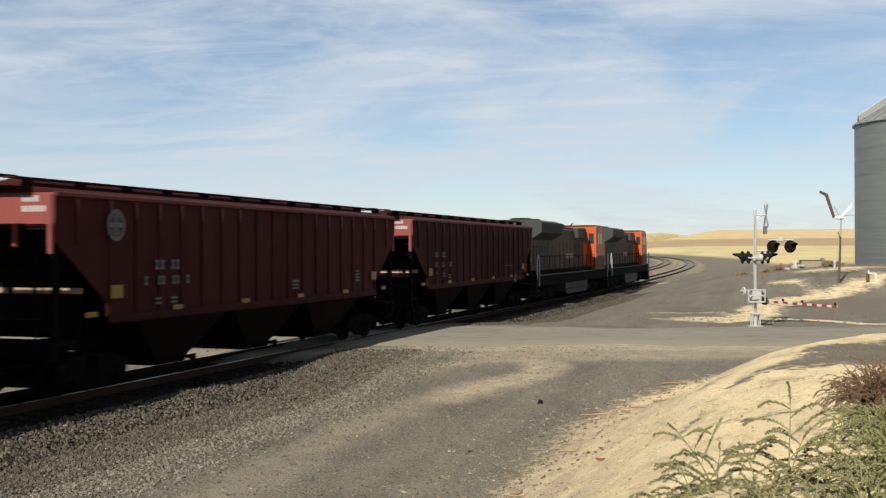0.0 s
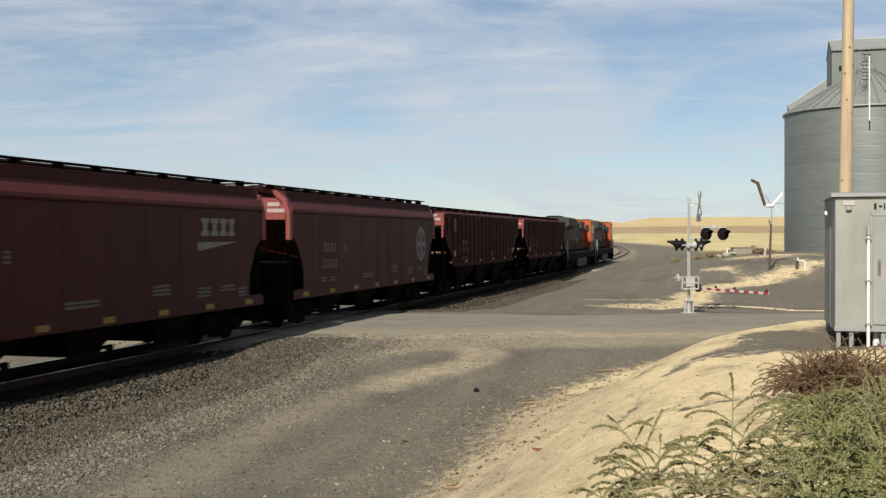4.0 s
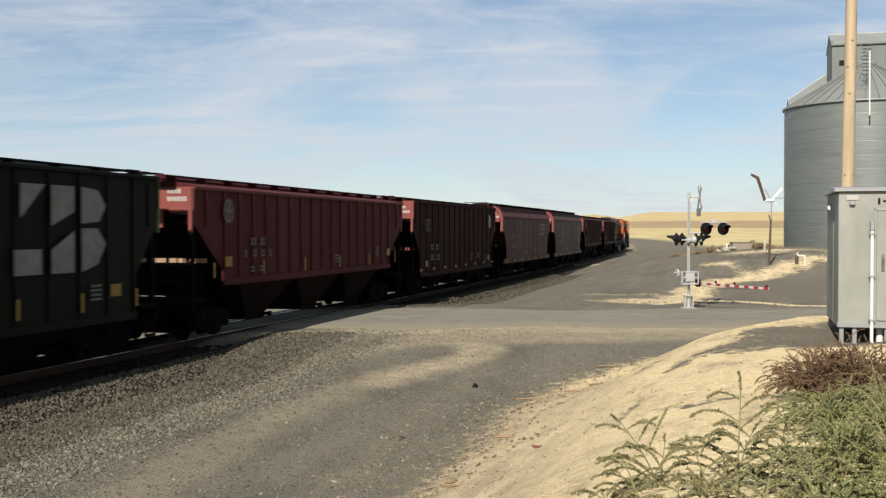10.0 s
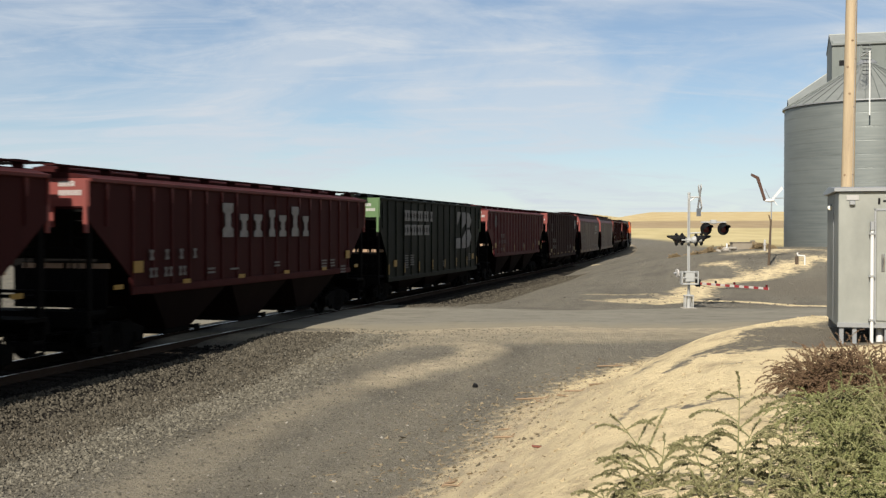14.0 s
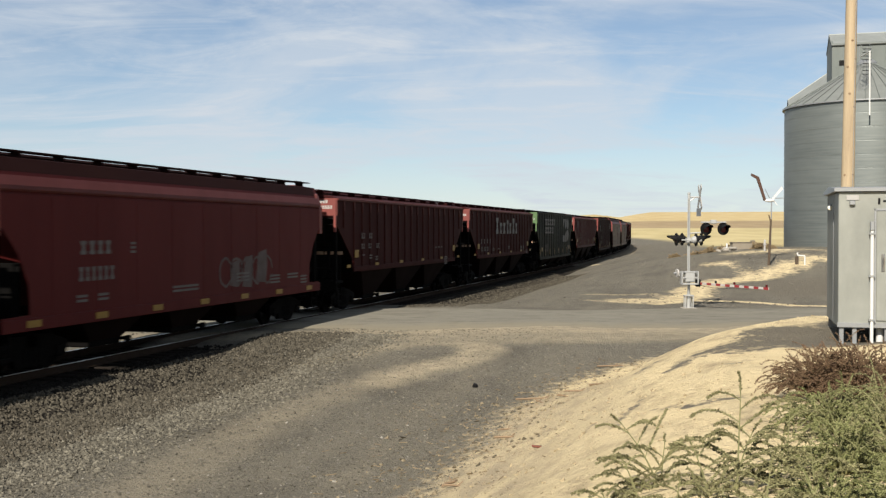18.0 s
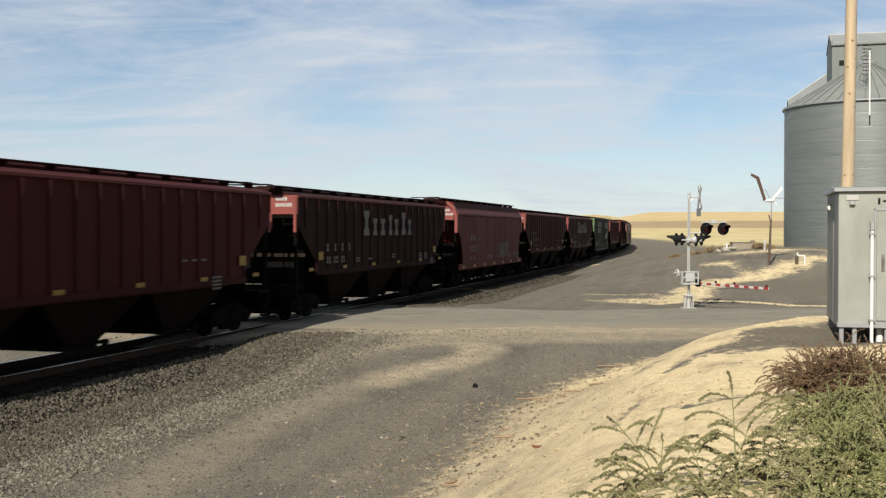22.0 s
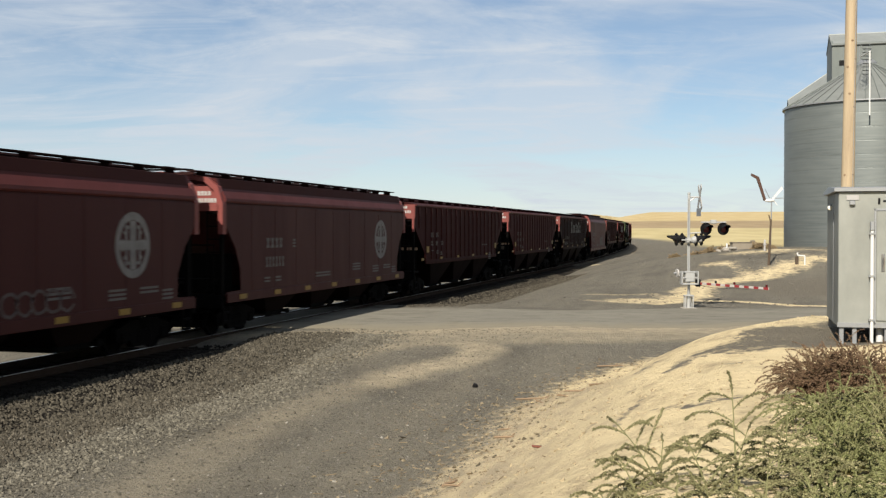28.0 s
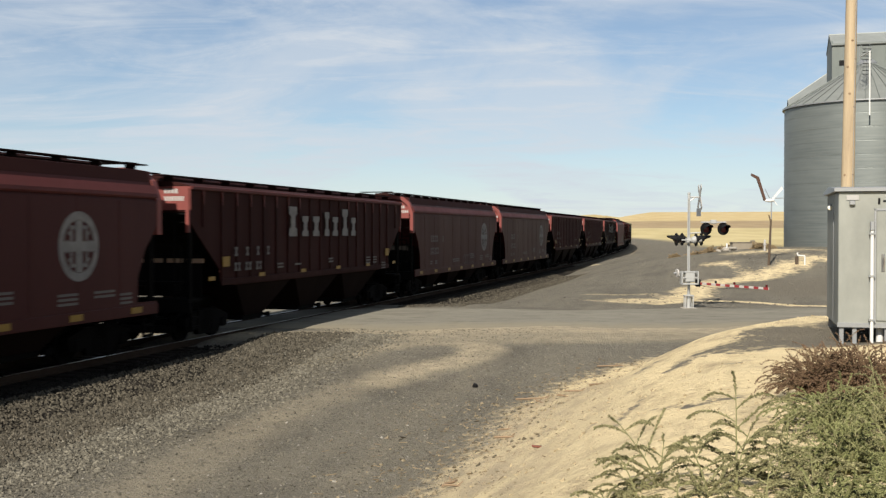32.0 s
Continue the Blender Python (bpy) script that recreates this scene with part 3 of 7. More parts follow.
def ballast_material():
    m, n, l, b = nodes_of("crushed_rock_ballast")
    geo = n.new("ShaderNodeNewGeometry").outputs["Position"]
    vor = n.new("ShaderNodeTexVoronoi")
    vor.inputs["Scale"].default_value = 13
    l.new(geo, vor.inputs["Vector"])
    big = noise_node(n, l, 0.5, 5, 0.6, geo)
    # The train's shade is put into the near rock as near-black.
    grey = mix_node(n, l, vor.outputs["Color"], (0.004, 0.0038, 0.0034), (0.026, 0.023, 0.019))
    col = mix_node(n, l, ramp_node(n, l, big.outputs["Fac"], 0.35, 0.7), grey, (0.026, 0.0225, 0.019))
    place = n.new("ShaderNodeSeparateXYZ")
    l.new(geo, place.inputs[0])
    # Farther along, the bed turns pale, coloured as sunlit.
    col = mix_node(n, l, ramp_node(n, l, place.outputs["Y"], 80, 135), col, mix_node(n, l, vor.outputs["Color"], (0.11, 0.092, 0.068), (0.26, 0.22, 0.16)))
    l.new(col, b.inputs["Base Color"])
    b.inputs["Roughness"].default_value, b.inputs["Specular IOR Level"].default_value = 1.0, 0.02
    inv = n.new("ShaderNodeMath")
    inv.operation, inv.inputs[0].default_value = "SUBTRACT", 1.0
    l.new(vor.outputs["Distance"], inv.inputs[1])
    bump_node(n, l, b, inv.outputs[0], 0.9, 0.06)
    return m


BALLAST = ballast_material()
RAIL = [(-0.07, -0.17), (0.07, -0.17), (0.07, -0.155), (0.012, -0.13), (0.012, -0.045), (0.036, -0.035), (0.036, -0.006), (0.028, 0.0),
        (-0.028, 0.0), (-0.036, -0.006), (-0.036, -0.035), (-0.012, -0.045), (-0.012, -0.13), (-0.07, -0.155)]
HEAD = [(-0.026, 0.0), (0.026, 0.0), (0.026, 0.003), (-0.026, 0.003)]


def build_track(name, offset, s0, s1, label):
    road = thing(name, label, "railway track", kind="structure")
    for side in (-0.753, 0.753):
        rail = part("rail", swept("rail", RAIL, s0, s1, 4.0, RUSTRAIL, offset, aside=side), None, road)
        part("rail_head", swept("rail_head", HEAD, s0, s1, 4.0, STEEL, offset, aside=side), None, rail, "polished running surface")
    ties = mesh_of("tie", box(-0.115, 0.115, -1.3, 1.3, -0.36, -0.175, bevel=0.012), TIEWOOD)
    rng = random.Random(3)
    s, rest = s0, bmesh.new()
    near = (1e9, 1e9) if offset else (2.0, 96.0)
    while s < s1:
        x, y, a = on_track(s, -float(siding_offset(s)) if offset else 0.0)
        m = Matrix.Translation((x, y, rng.uniform(-0.012, 0.006))) @ Matrix.Rotation(a + rng.uniform(-0.02, 0.02), 4, "Z")
        if near[0] < s < near[1]:
            part("tie", ties, None, road, at=m)
        else:
            k = len(rest.verts)
            box(-0.115, 0.115, -1.3, 1.3, -0.36, -0.175, rest)
            rest.verts.ensure_lookup_table()
            for v in rest.verts[k:]:
                v.co = m @ v.co
        s += 0.52
    tagged(part("ties", rest, GREYTIE, road, "row of weathered timber ties, coloured as sunlit"), kind="stuff")
    bed = [(-3.6, -0.85), (-3.1, -0.6), (-1.75, -0.215), (2.05, -0.215), (2.75, -0.44), (3.2, -0.60), (3.5, -0.85)]
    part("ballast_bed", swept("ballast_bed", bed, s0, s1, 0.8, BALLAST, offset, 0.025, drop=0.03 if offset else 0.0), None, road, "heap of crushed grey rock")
    return road


build_track("railway_track", False, -330, 620, "railway track of steel rails on timber ties")
build_track("siding_track", True, 104, 620, "second railway track on pale ballast")


# ---- the road over the track ----
def road_material():
    m, n, l, b = nodes_of("dusty_old_asphalt")
    geo = n.new("ShaderNodeNewGeometry").outputs["Position"]
    big = noise_node(n, l, 0.5, 7, 0.7, geo, (0.30, 1.7, 1))
    patch = noise_node(n, l, 1.6, 6, 0.75, geo, (0.5, 1.2, 1))
    fine = noise_node(n, l, 45, 3, 0.7, geo)
    col = mix_node(n, l, ramp_node(n, l, big.outputs["Fac"], 0.3, 0.75), (0.1275, 0.1182, 0.09309), (0.2041, 0.1891, 0.1461))
    col = mix_node(n, l, 0.35, col, mix_node(n, l, ramp_node(n, l, fine.outputs["Fac"], 0.3, 0.7), (0.07161, 0.06803, 0.06087), (0.179, 0.1647, 0.1432)))
    col = mix_node(n, l, ramp_node(n, l, patch.outputs["Fac"], 0.50, 0.66), col, (0.098, 0.090, 0.070))
    at = n.new("ShaderNodeAttribute")
    at.attribute_name = "verge"
    wear = noise_node(n, l, 1.4, 6, 0.7, geo)
    sift = n.new("ShaderNodeMath")
    sift.operation, sift.inputs[1].default_value = "MULTIPLY_ADD", 1.1
    l.new(wear.outputs["Fac"], sift.inputs[0])
    l.new(at.outputs["Fac"], sift.inputs[2])
    col = mix_node(n, l, ramp_node(n, l, sift.outputs[0], 0.62, 1.30), col, (0.1683, 0.1482, 0.1074))
    crack = noise_node(n, l, 1.0, 7, 0.75, geo, (0.5, 3.0, 1))
    col = mix_node(n, l, ramp_node(n, l, crack.outputs["Fac"], 0.6, 0.72), col, (0.09309, 0.08593, 0.07161))
    l.new(col, b.inputs["Base Color"])
    b.inputs["Roughness"].default_value = 0.9
    b.inputs["Specular IOR Level"].default_value = 0.1
    bump_node(n, l, b, fine.outputs["Fac"], 0.4, 0.008)
    return m


def build_road():
    """A worn asphalt strip, level with the rails at the crossing and following the ground beyond."""
    verts, faces = [], []
    xs = np.concatenate((np.linspace(-60, -12, 20), np.linspace(-11, 30, 84), np.linspace(32, 160, 24)))
    ws = np.linspace(0, 1, 13)
    for x in xs:
        near = 32.2 + 0.03 * x + 0.35 * math.sin(x * 0.7) + 0.2 * math.sin(x * 1.9 + 1)
        far = 42.3 + 0.03 * x + 0.25 * math.sin(x * 0.5 + 2)
        for w in ws:
            y = near + (far - near) * w
            g = height_at(x, y)
            _, o = track_space(np.array([x]), np.array([y]))
            flat = 1 - float(ease(np.abs(o), 2.5, 9)[0])
            z = (g + 0.035) * (1 - flat) - 0.03 * flat - 0.10 * max(0, abs(w - 0.5) * 2 - 0.7) / 0.3
            verts.append((x, y, z))
    k = len(ws)
    for i in range(len(xs) - 1):
        for j in range(k - 1):
            a = i * k + j
            faces.append((a, a + k, a + k + 1, a + 1))
    me = sheet("road", verts, faces, road_material())
    verge = np.tile((1 - ease(ws, 0.0, 0.34)) + (1 - ease(1 - ws, 0.0, 0.16)) * 0.7, len(xs))
    me.attributes.new("verge", "FLOAT", "POINT").data.foreach_set("value", verge.astype(np.float32))
    road = tagged(new("road", me), "dusty grey asphalt road across the railway", "road", kind="structure")
    return road


build_road()


# ---- crossing signal ----
def build_signal():
    bx, by = 9.80, 41.9
    z0 = height_at(bx, by)
    sig = thing("crossing_signal", "silver railroad crossing signal mast with lowered gate", "crossing signal", Matrix.Translation((bx, by, z0)))
    part("mast", lathe([(0.07, 0.3), (0.058, 0.5), (0.052, 4.52), (0.06, 4.53), (0.06, 4.6), (0.0, 4.62)], sides=14), WHITESTEEL, sig, smooth=False)
    base = lathe([(0.15, -0.05), (0.15, 0.03), (0.085, 0.05), (0.085, 0.52), (0.07, 0.56)], sides=12)
    for x in (-0.15, 0.15):
        for y in (-0.13, 0.13):
            box(x - 0.02, x + 0.02, y - 0.02, y + 0.02, 0.0, 0.50, base, 0.004)
    box(-0.18, 0.18, -0.16, 0.16, 0.47, 0.52, base, 0.01)
    part("base_casting", base, WHITESTEEL, sig)
    part("foundation", box(-0.30, 0.30, -0.30, 0.30, -0.25, 0.02, bevel=0.03), CONCRETE, sig)
    part("conduit", chain([(-0.03, -0.10, 0.4), (-0.06, -0.11, 1.5), (-0.07, -0.09, 2.6), (-0.05, -0.09, 4.4)], 0.022), WHITESTEEL, sig)
    # crossed boards on a short arm, facing along the road
    arm = tube((0, 0, 4.42), (0.40, 0, 4.42), 0.03)
    tube((0, 0, 4.25), (0.28, 0, 4.42), 0.02, arm)
    part("bracket", arm, WHITESTEEL, sig)
    for turn in (48, -48):
        b = box(-0.012, 0.012, -0.60, 0.60, -0.115, 0.115, bevel=0.006)
        m = Matrix.Translation((0.42 + 0.02 * (turn > 0), 0, 4.42)) @ Matrix.Rotation(radians(-4), 4, "Z") @ Matrix.Rotation(radians(turn), 4, "X")
        part("crossbuck_board", b, STRIPEWHITE, sig, "white crossed warning board", at=m)
    part("count_sign", box(0.40, 0.42, -0.22, 0.22, 3.66, 3.98, bevel=0.004), GALV, sig, "small plate under the crossed boards",
         at=pose(0, 0, 0, 0, 0, 8))
    disc = lathe([(0.0, -0.02), (0.25, -0.02), (0.255, 0.0), (0.25, 0.015), (0.0, 0.02)], sides=24, axis="y")
    disc_me = mesh_of("background_disc", disc, BLACK)
    hood = bmesh.new()
    k = 14
    rows = []
    for j, (dep, rad) in enumerate(((0.0, 0.165), (-0.22, 0.165), (-0.36, 0.16))):
        row = []
        for i in range(k + 1):
            w = radians(-25 + 230 * i / k)
            cut = dep * (0.25 + 0.75 * min(1, max(0, math.sin(w)) * 1.9))
            row.append(hood.verts.new((rad * math.cos(w), cut, rad * math.sin(w))))
        rows.append(row)
    for a, b in zip(rows, rows[1:]):
        for i in range(k):
            hood.faces.new((a[i], a[i + 1], b[i + 1], b[i]))
    hood.normal_update()
    bmesh.ops.solidify(hood, geom=hood.faces[:], thickness=0.006)
    hood_me = mesh_of("hood", hood, BLACK)
    lens_me = mesh_of("lens", lathe([(0.0, -0.055), (0.08, -0.045), (0.15, -0.02), (0.15, 0.0)], sides=20, axis="y"), LENSRED, True)
    can_me = mesh_of("housing", lathe([(0.15, 0.015), (0.15, 0.10), (0.10, 0.17), (0.0, 0.19)], sides=18, axis="y"), BLACK)
    pale_me = mesh_of("housing", lathe([(0.15, 0.015), (0.15, 0.10), (0.10, 0.17), (0.0, 0.19)], sides=18, axis="y"), WHITESTEEL)

    def lamp(x, y, z, facing, pale=False):
        m = pose(x, y, z, 0, 0, facing)
        head = part("flasher", can_me if not pale else pale_me, None, sig, "flasher lamp with black disc and hood", at=m)
        part("background_disc", disc_me, None, head)
        part("hood", hood_me, None, head)
        part("lens", lens_me, None, head)
    # the cantilevered pair turned to the near side, and two pairs along the road
    lamp(0.66, -0.10, 3.16, 16)
    lamp(1.33, -0.14, 3.16, 16)
    arms = tube((0, 0, 2.98), (0.62, 0.0, 3.02), 0.028)
    tube((0.62, 0.02, 3.02), (0.66, 0.02, 3.36), 0.025, arms)
    tube((0.50, 0.06, 3.42), (1.48, 0.02, 3.42), 0.028, arms)
    box(0.86, 1.10, -0.04, 0.10, 3.36, 3.52, arms, 0.02)
    tube((0.66, 0.04, 3.42), (0.66, 0.04, 3.2), 0.02, arms)
    tube((1.33, 0.04, 3.42), (1.33, 0.04, 3.2), 0.02, arms)
    part("lamp_arm", arms, WHITESTEEL, sig)
    lamp(-0.56, -0.30, 2.74, -86)
    lamp(-0.20, 0.30, 2.74, -86)
    lamp(0.21, -0.30, 2.72, 92, True)
    lamp(0.57, 0.30, 2.74, 92, True)
    cross = tube((0.0, -0.34, 2.69), (0.0, 0.34, 2.69), 0.028)
    tube((-0.5, -0.30, 2.72), (0.2, -0.30, 2.70), 0.025, cross)
    tube((-0.2, 0.30, 2.72), (0.5, 0.30, 2.72), 0.025, cross)
    box(-0.11, 0.11, -0.16, 0.16, 2.58, 2.80, cross, 0.02)
    part("lamp_crossarm", cross, WHITESTEEL, sig)
    # gate machine, counterweight and the lowered striped arm
    case = box(-0.20, 0.18, -0.34, -0.06, 1.04, 1.46, bevel=0.03)
    box(-0.24, 0.22, -0.36, -0.05, 1.42, 1.47, case, 0.01)
    for x in (-0.34, 0.30):
        box(x - 0.025, x + 0.025, -0.36, -0.02, 0.96, 1.48, case, 0.006)
    box(-0.36, 0.32, -0.36, -0.30, 0.95, 1.01, case, 0.006)
    box(-0.36, 0.32, -0.36, -0.30, 1.20, 1.25, case, 0.006)
    machine = part("gate_machine", case, WHITESTEEL, sig)
    part("machine_door", box(-0.15, 0.13, -0.352, -0.342, 1.08, 1.38, bevel=0.004), WHITESTEEL, machine)
    part("clamp", box(-0.12, 0.12, -0.1, 0.12, 1.08, 1.42, bevel=0.02), GALV, sig)
    weight = tube((-0.1, 0.24, 1.15), (-0.42, 0.40, 1.38), 0.03)
    part("counterweight_arm", weight, WHITESTEEL, sig)
    plate = lathe([(0.0, -0.03), (0.16, -0.03), (0.17, 0.0), (0.16, 0.03), (0.0, 0.03)], sides=18, axis="x")
    part("counterweight", plate, STRIPEWHITE, sig, "round white counterweight", at=pose(-0.48, -0.1, 1.40, 0, 0, 10))
    part("drive_shaft", tube((-0.62, -0.1, 1.40), (0.34, -0.1, 1.40), 0.035), GALV, sig)
    part("pivot_hub", box(0.24, 0.42, -0.30, -0.05, 0.86, 1.16, bevel=0.03), BLACK, sig)
    a, b = Vector((0.32, -0.2, 1.00)), Vector((2.46, -2.42, 0.90))
    run = (b - a).normalized()
    turn = run.to_track_quat("X", "Z").to_matrix().to_4x4()
    gate = part("gate_arm", box(0, (b - a).length, -0.018, 0.018, -0.045, 0.045, bevel=0.008), STRIPEWHITE, sig, "red and white striped gate arm", at=Matrix.Translation(a) @ turn)
    n_red = 8
    step = (b - a).length / (n_red - 0.45)
    for i in range(n_red):
        part("red_stripe", box(i * step, i * step + step * 0.5, -0.0215, 0.0215, -0.048, 0.048), STRIPERED, gate)
    for i, at in enumerate((0.8, 1.62, 2.98)):
        lampb = box(at - 0.04, at + 0.04, -0.03, 0.03, 0.048, 0.15, bevel=0.015)
        part("gate_lamp", lampb, LENSRED if i else BLACK, gate)
    part("lamp_cable", chain([(0.1, 0, -0.07), (0.8, 0, -0.14), (1.6, 0, -0.10), (2.3, 0, -0.07)], 0.008), BLACK, gate)


build_signal()


# ---- equipment case by the line ----
def build_case():
    top = thing("signal_case", "brushed aluminium signal equipment case on short posts", "equipment cabinet",
                Matrix.Translation((6.47, 17.2, 1.20)) @ Matrix.Rotation(-HEADING, 4, "Z"))
    W, D = 2.25, 2.25
    part("body", box(0, W, 0, D, 0.22, 2.44, bevel=0.012), SILVER, top)
    roof = prism([(-0.06, 2.443), (D + 0.06, 2.443), (D + 0.06, 2.50), (D / 2, 2.56), (-0.06, 2.50)], -0.07, W + 0.07, axis="x")
    part("roof", roof, GALV, top, "overhanging metal roof with a turned-down lip")
    for x in (0.06, 0.26, 0.75, 1.2, 1.7, W - 0.08):
        part("post", box(x - 0.035, x + 0.035, 0.03, 0.12, -0.12, 0.22, bevel=0.005), GALV, top)
    for x in (0.06, 0.8, W - 0.08):
        part("post", box(x - 0.035, x + 0.035, D - 0.12, D - 0.03, -0.12, 0.22, bevel=0.005), GALV, top)
    part("base_rail", box(-0.01, W + 0.01, -0.012, 0.05, 0.222, 0.30, bevel=0.004), GALV, top)
    door = part("door", box(0.58, 1.62, -0.022, -0.002, 0.34, 2.12, bevel=0.006), SILVER, top)
    part("door_frame", box(0.545, 0.575, -0.03, -0.002, 0.30, 2.16), GALV, door)
    part("door_frame", box(0.545, 1.66, -0.03, -0.002, 2.128, 2.16), GALV, door)
    part("door_frame", box(1.625, 1.66, -0.03, -0.002, 0.30, 2.126), GALV, door)
    h = chain([(0.68, -0.025, 1.20), (0.68, -0.075, 1.20), (0.69, -0.08, 1.36)], 0.014)
    box(0.655, 0.705, -0.035, -0.02, 1.14, 1.42, h, 0.004)
    part("handle", h, STEEL, door, "door handle with escutcheon")
    part("vent_box", box(0.165, 0.25, -0.06, -0.002, 2.22, 2.29, bevel=0.008), GALV, top, "small metal vent box under a pale plate")
    part("plate", box(0.12, 0.31, -0.012, -0.002, 2.30, 2.38, bevel=0.003), WHITE, top)
    pipe = tube((0.51, -0.06, -0.1), (0.51, -0.06, 1.82), 0.028, sides=12)
    part("conduit", pipe, PLASTIC, top, "upright white conduit")
    for z in (0.34, 1.05, 1.74):
        part("strap", box(0.465, 0.555, -0.095, -0.002, z, z + 0.03), GALV, top)
    part("conduit_head", box(0.475, 0.545, -0.10, -0.02, 1.80, 1.95, bevel=0.012), GALV, top)
    for x, r in ((0.66, 0.055), (0.80, 0.045), (0.92, 0.05)):
        part("duct", tube((x, 0.2, -0.12), (x, 0.2, 0.22), r, sides=14), PLASTIC, top, "white plastic cable duct under the case")
    part("lamp", lathe([(0.0, -0.05), (0.035, -0.04), (0.045, 0.0), (0.0, 0.01)], sides=12, axis="y", at=(-0.03, 1.3, 2.2)), LAMPGLASS, top)
    part("lamp_base", box(-0.05, -0.002, 1.26, 1.36, 2.16, 2.26, bevel=0.008), GALV, top)
    marks = bmesh.new()
    for i, (w, hh) in enumerate(((0.035, 0.10), (0.05, 0.03), (0.02, 0.10), (0.045, 0.08), (0.03, 0.10), (0.05, 0.05), (0.03, 0.09))):
        box(0.60 + i * 0.075, 0.60 + i * 0.075 + w, -0.006, -0.003, 2.28 - hh / 2, 2.28 + hh / 2, marks)
    tagged(part("stencil", marks, BLACK, top, "black stencilled bars above the door"), kind="stuff")
    part("side_seam", box(-0.006, -0.001, 0.9, 0.92, 0.25, 2.40), GALV, top)


build_case()


def build_pole():
    x, y = 9.19, 24.0
    z = height_at(x, y)
    pole = thing("utility_pole", "bare weathered wooden utility pole", "utility pole", pose(x, y, z, 0.2, 0.75, 0))
    rng = random.Random(8)
    bm = bmesh.new()
    k, rings = 16, []
    for i in range(40):
        h = -0.3 + i * 0.33
        r = 0.155 - 0.0045 * h
        rings.append([bm.verts.new(((r + rng.uniform(-0.003, 0.003)) * math.cos(j * math.tau / k), (r + rng.uniform(-0.003, 0.003)) * math.sin(j * math.tau / k), h)) for j in range(k)])
    for a, b in zip(rings, rings[1:]):
        for j in range(k):
            bm.faces.new((a[j], a[(j + 1) % k], b[(j + 1) % k], b[j]))
    bm.faces.new(rings[-1])
    part("shaft", bm, WOOD, pole, smooth=True)
    for i in range(11):
        h, w = rng.uniform(2.2, 9), rng.uniform(3.6, 5.8)
        r = 0.155 - 0.0045 * h
        knot = lathe([(0.0, 0.012), (0.02, 0.008), (0.03, -0.004)], sides=8)
        part("knot", knot, STICK, pole, at=Matrix.Translation((r * math.cos(w), r * math.sin(w), h)) @ Vector((math.cos(w), math.sin(w), 0)).to_track_quat("Z", "Y").to_matrix().to_4x4())
    part("ground_wire", tube((0.06, -0.149, 0), (0.055, -0.105, 12.0), 0.006), GALV, pole)


build_pole()


# ---- grain bins and elevator ----
def galv_panel_material():
    m, n, l, b = nodes_of("dull_bin_steel")
    co = n.new("ShaderNodeTexCoord").outputs["Object"]
    s = noise_node(n, l, 0.5, 5, 0.6, co, (0.5, 0.5, 1.2))
    f = noise_node(n, l, 3, 6, 0.6, co, (0.10, 0.10, 2.4))
    a = mix_node(n, l, ramp_node(n, l, s.outputs["Fac"], 0.3, 0.7), (0.126, 0.139, 0.132), (0.166, 0.180, 0.169))
    l.new(mix_node(n, l, ramp_node(n, l, f.outputs["Fac"], 0.42, 0.72), a, (0.178, 0.192, 0.181)), b.inputs["Base Color"])
    b.inputs["Metallic"].default_value, b.inputs["Roughness"].default_value = 0.55, 0.46
    return m


BINSTEEL = galv_panel_material()
BINROOF = surface("dull_bin_roof_steel", (0.1578, 0.1656, 0.154), (0.1155, 0.1232, 0.1155), 0.6, 0.2, 0.8, 9, (1, 1, 1), 0.8, 0.05)


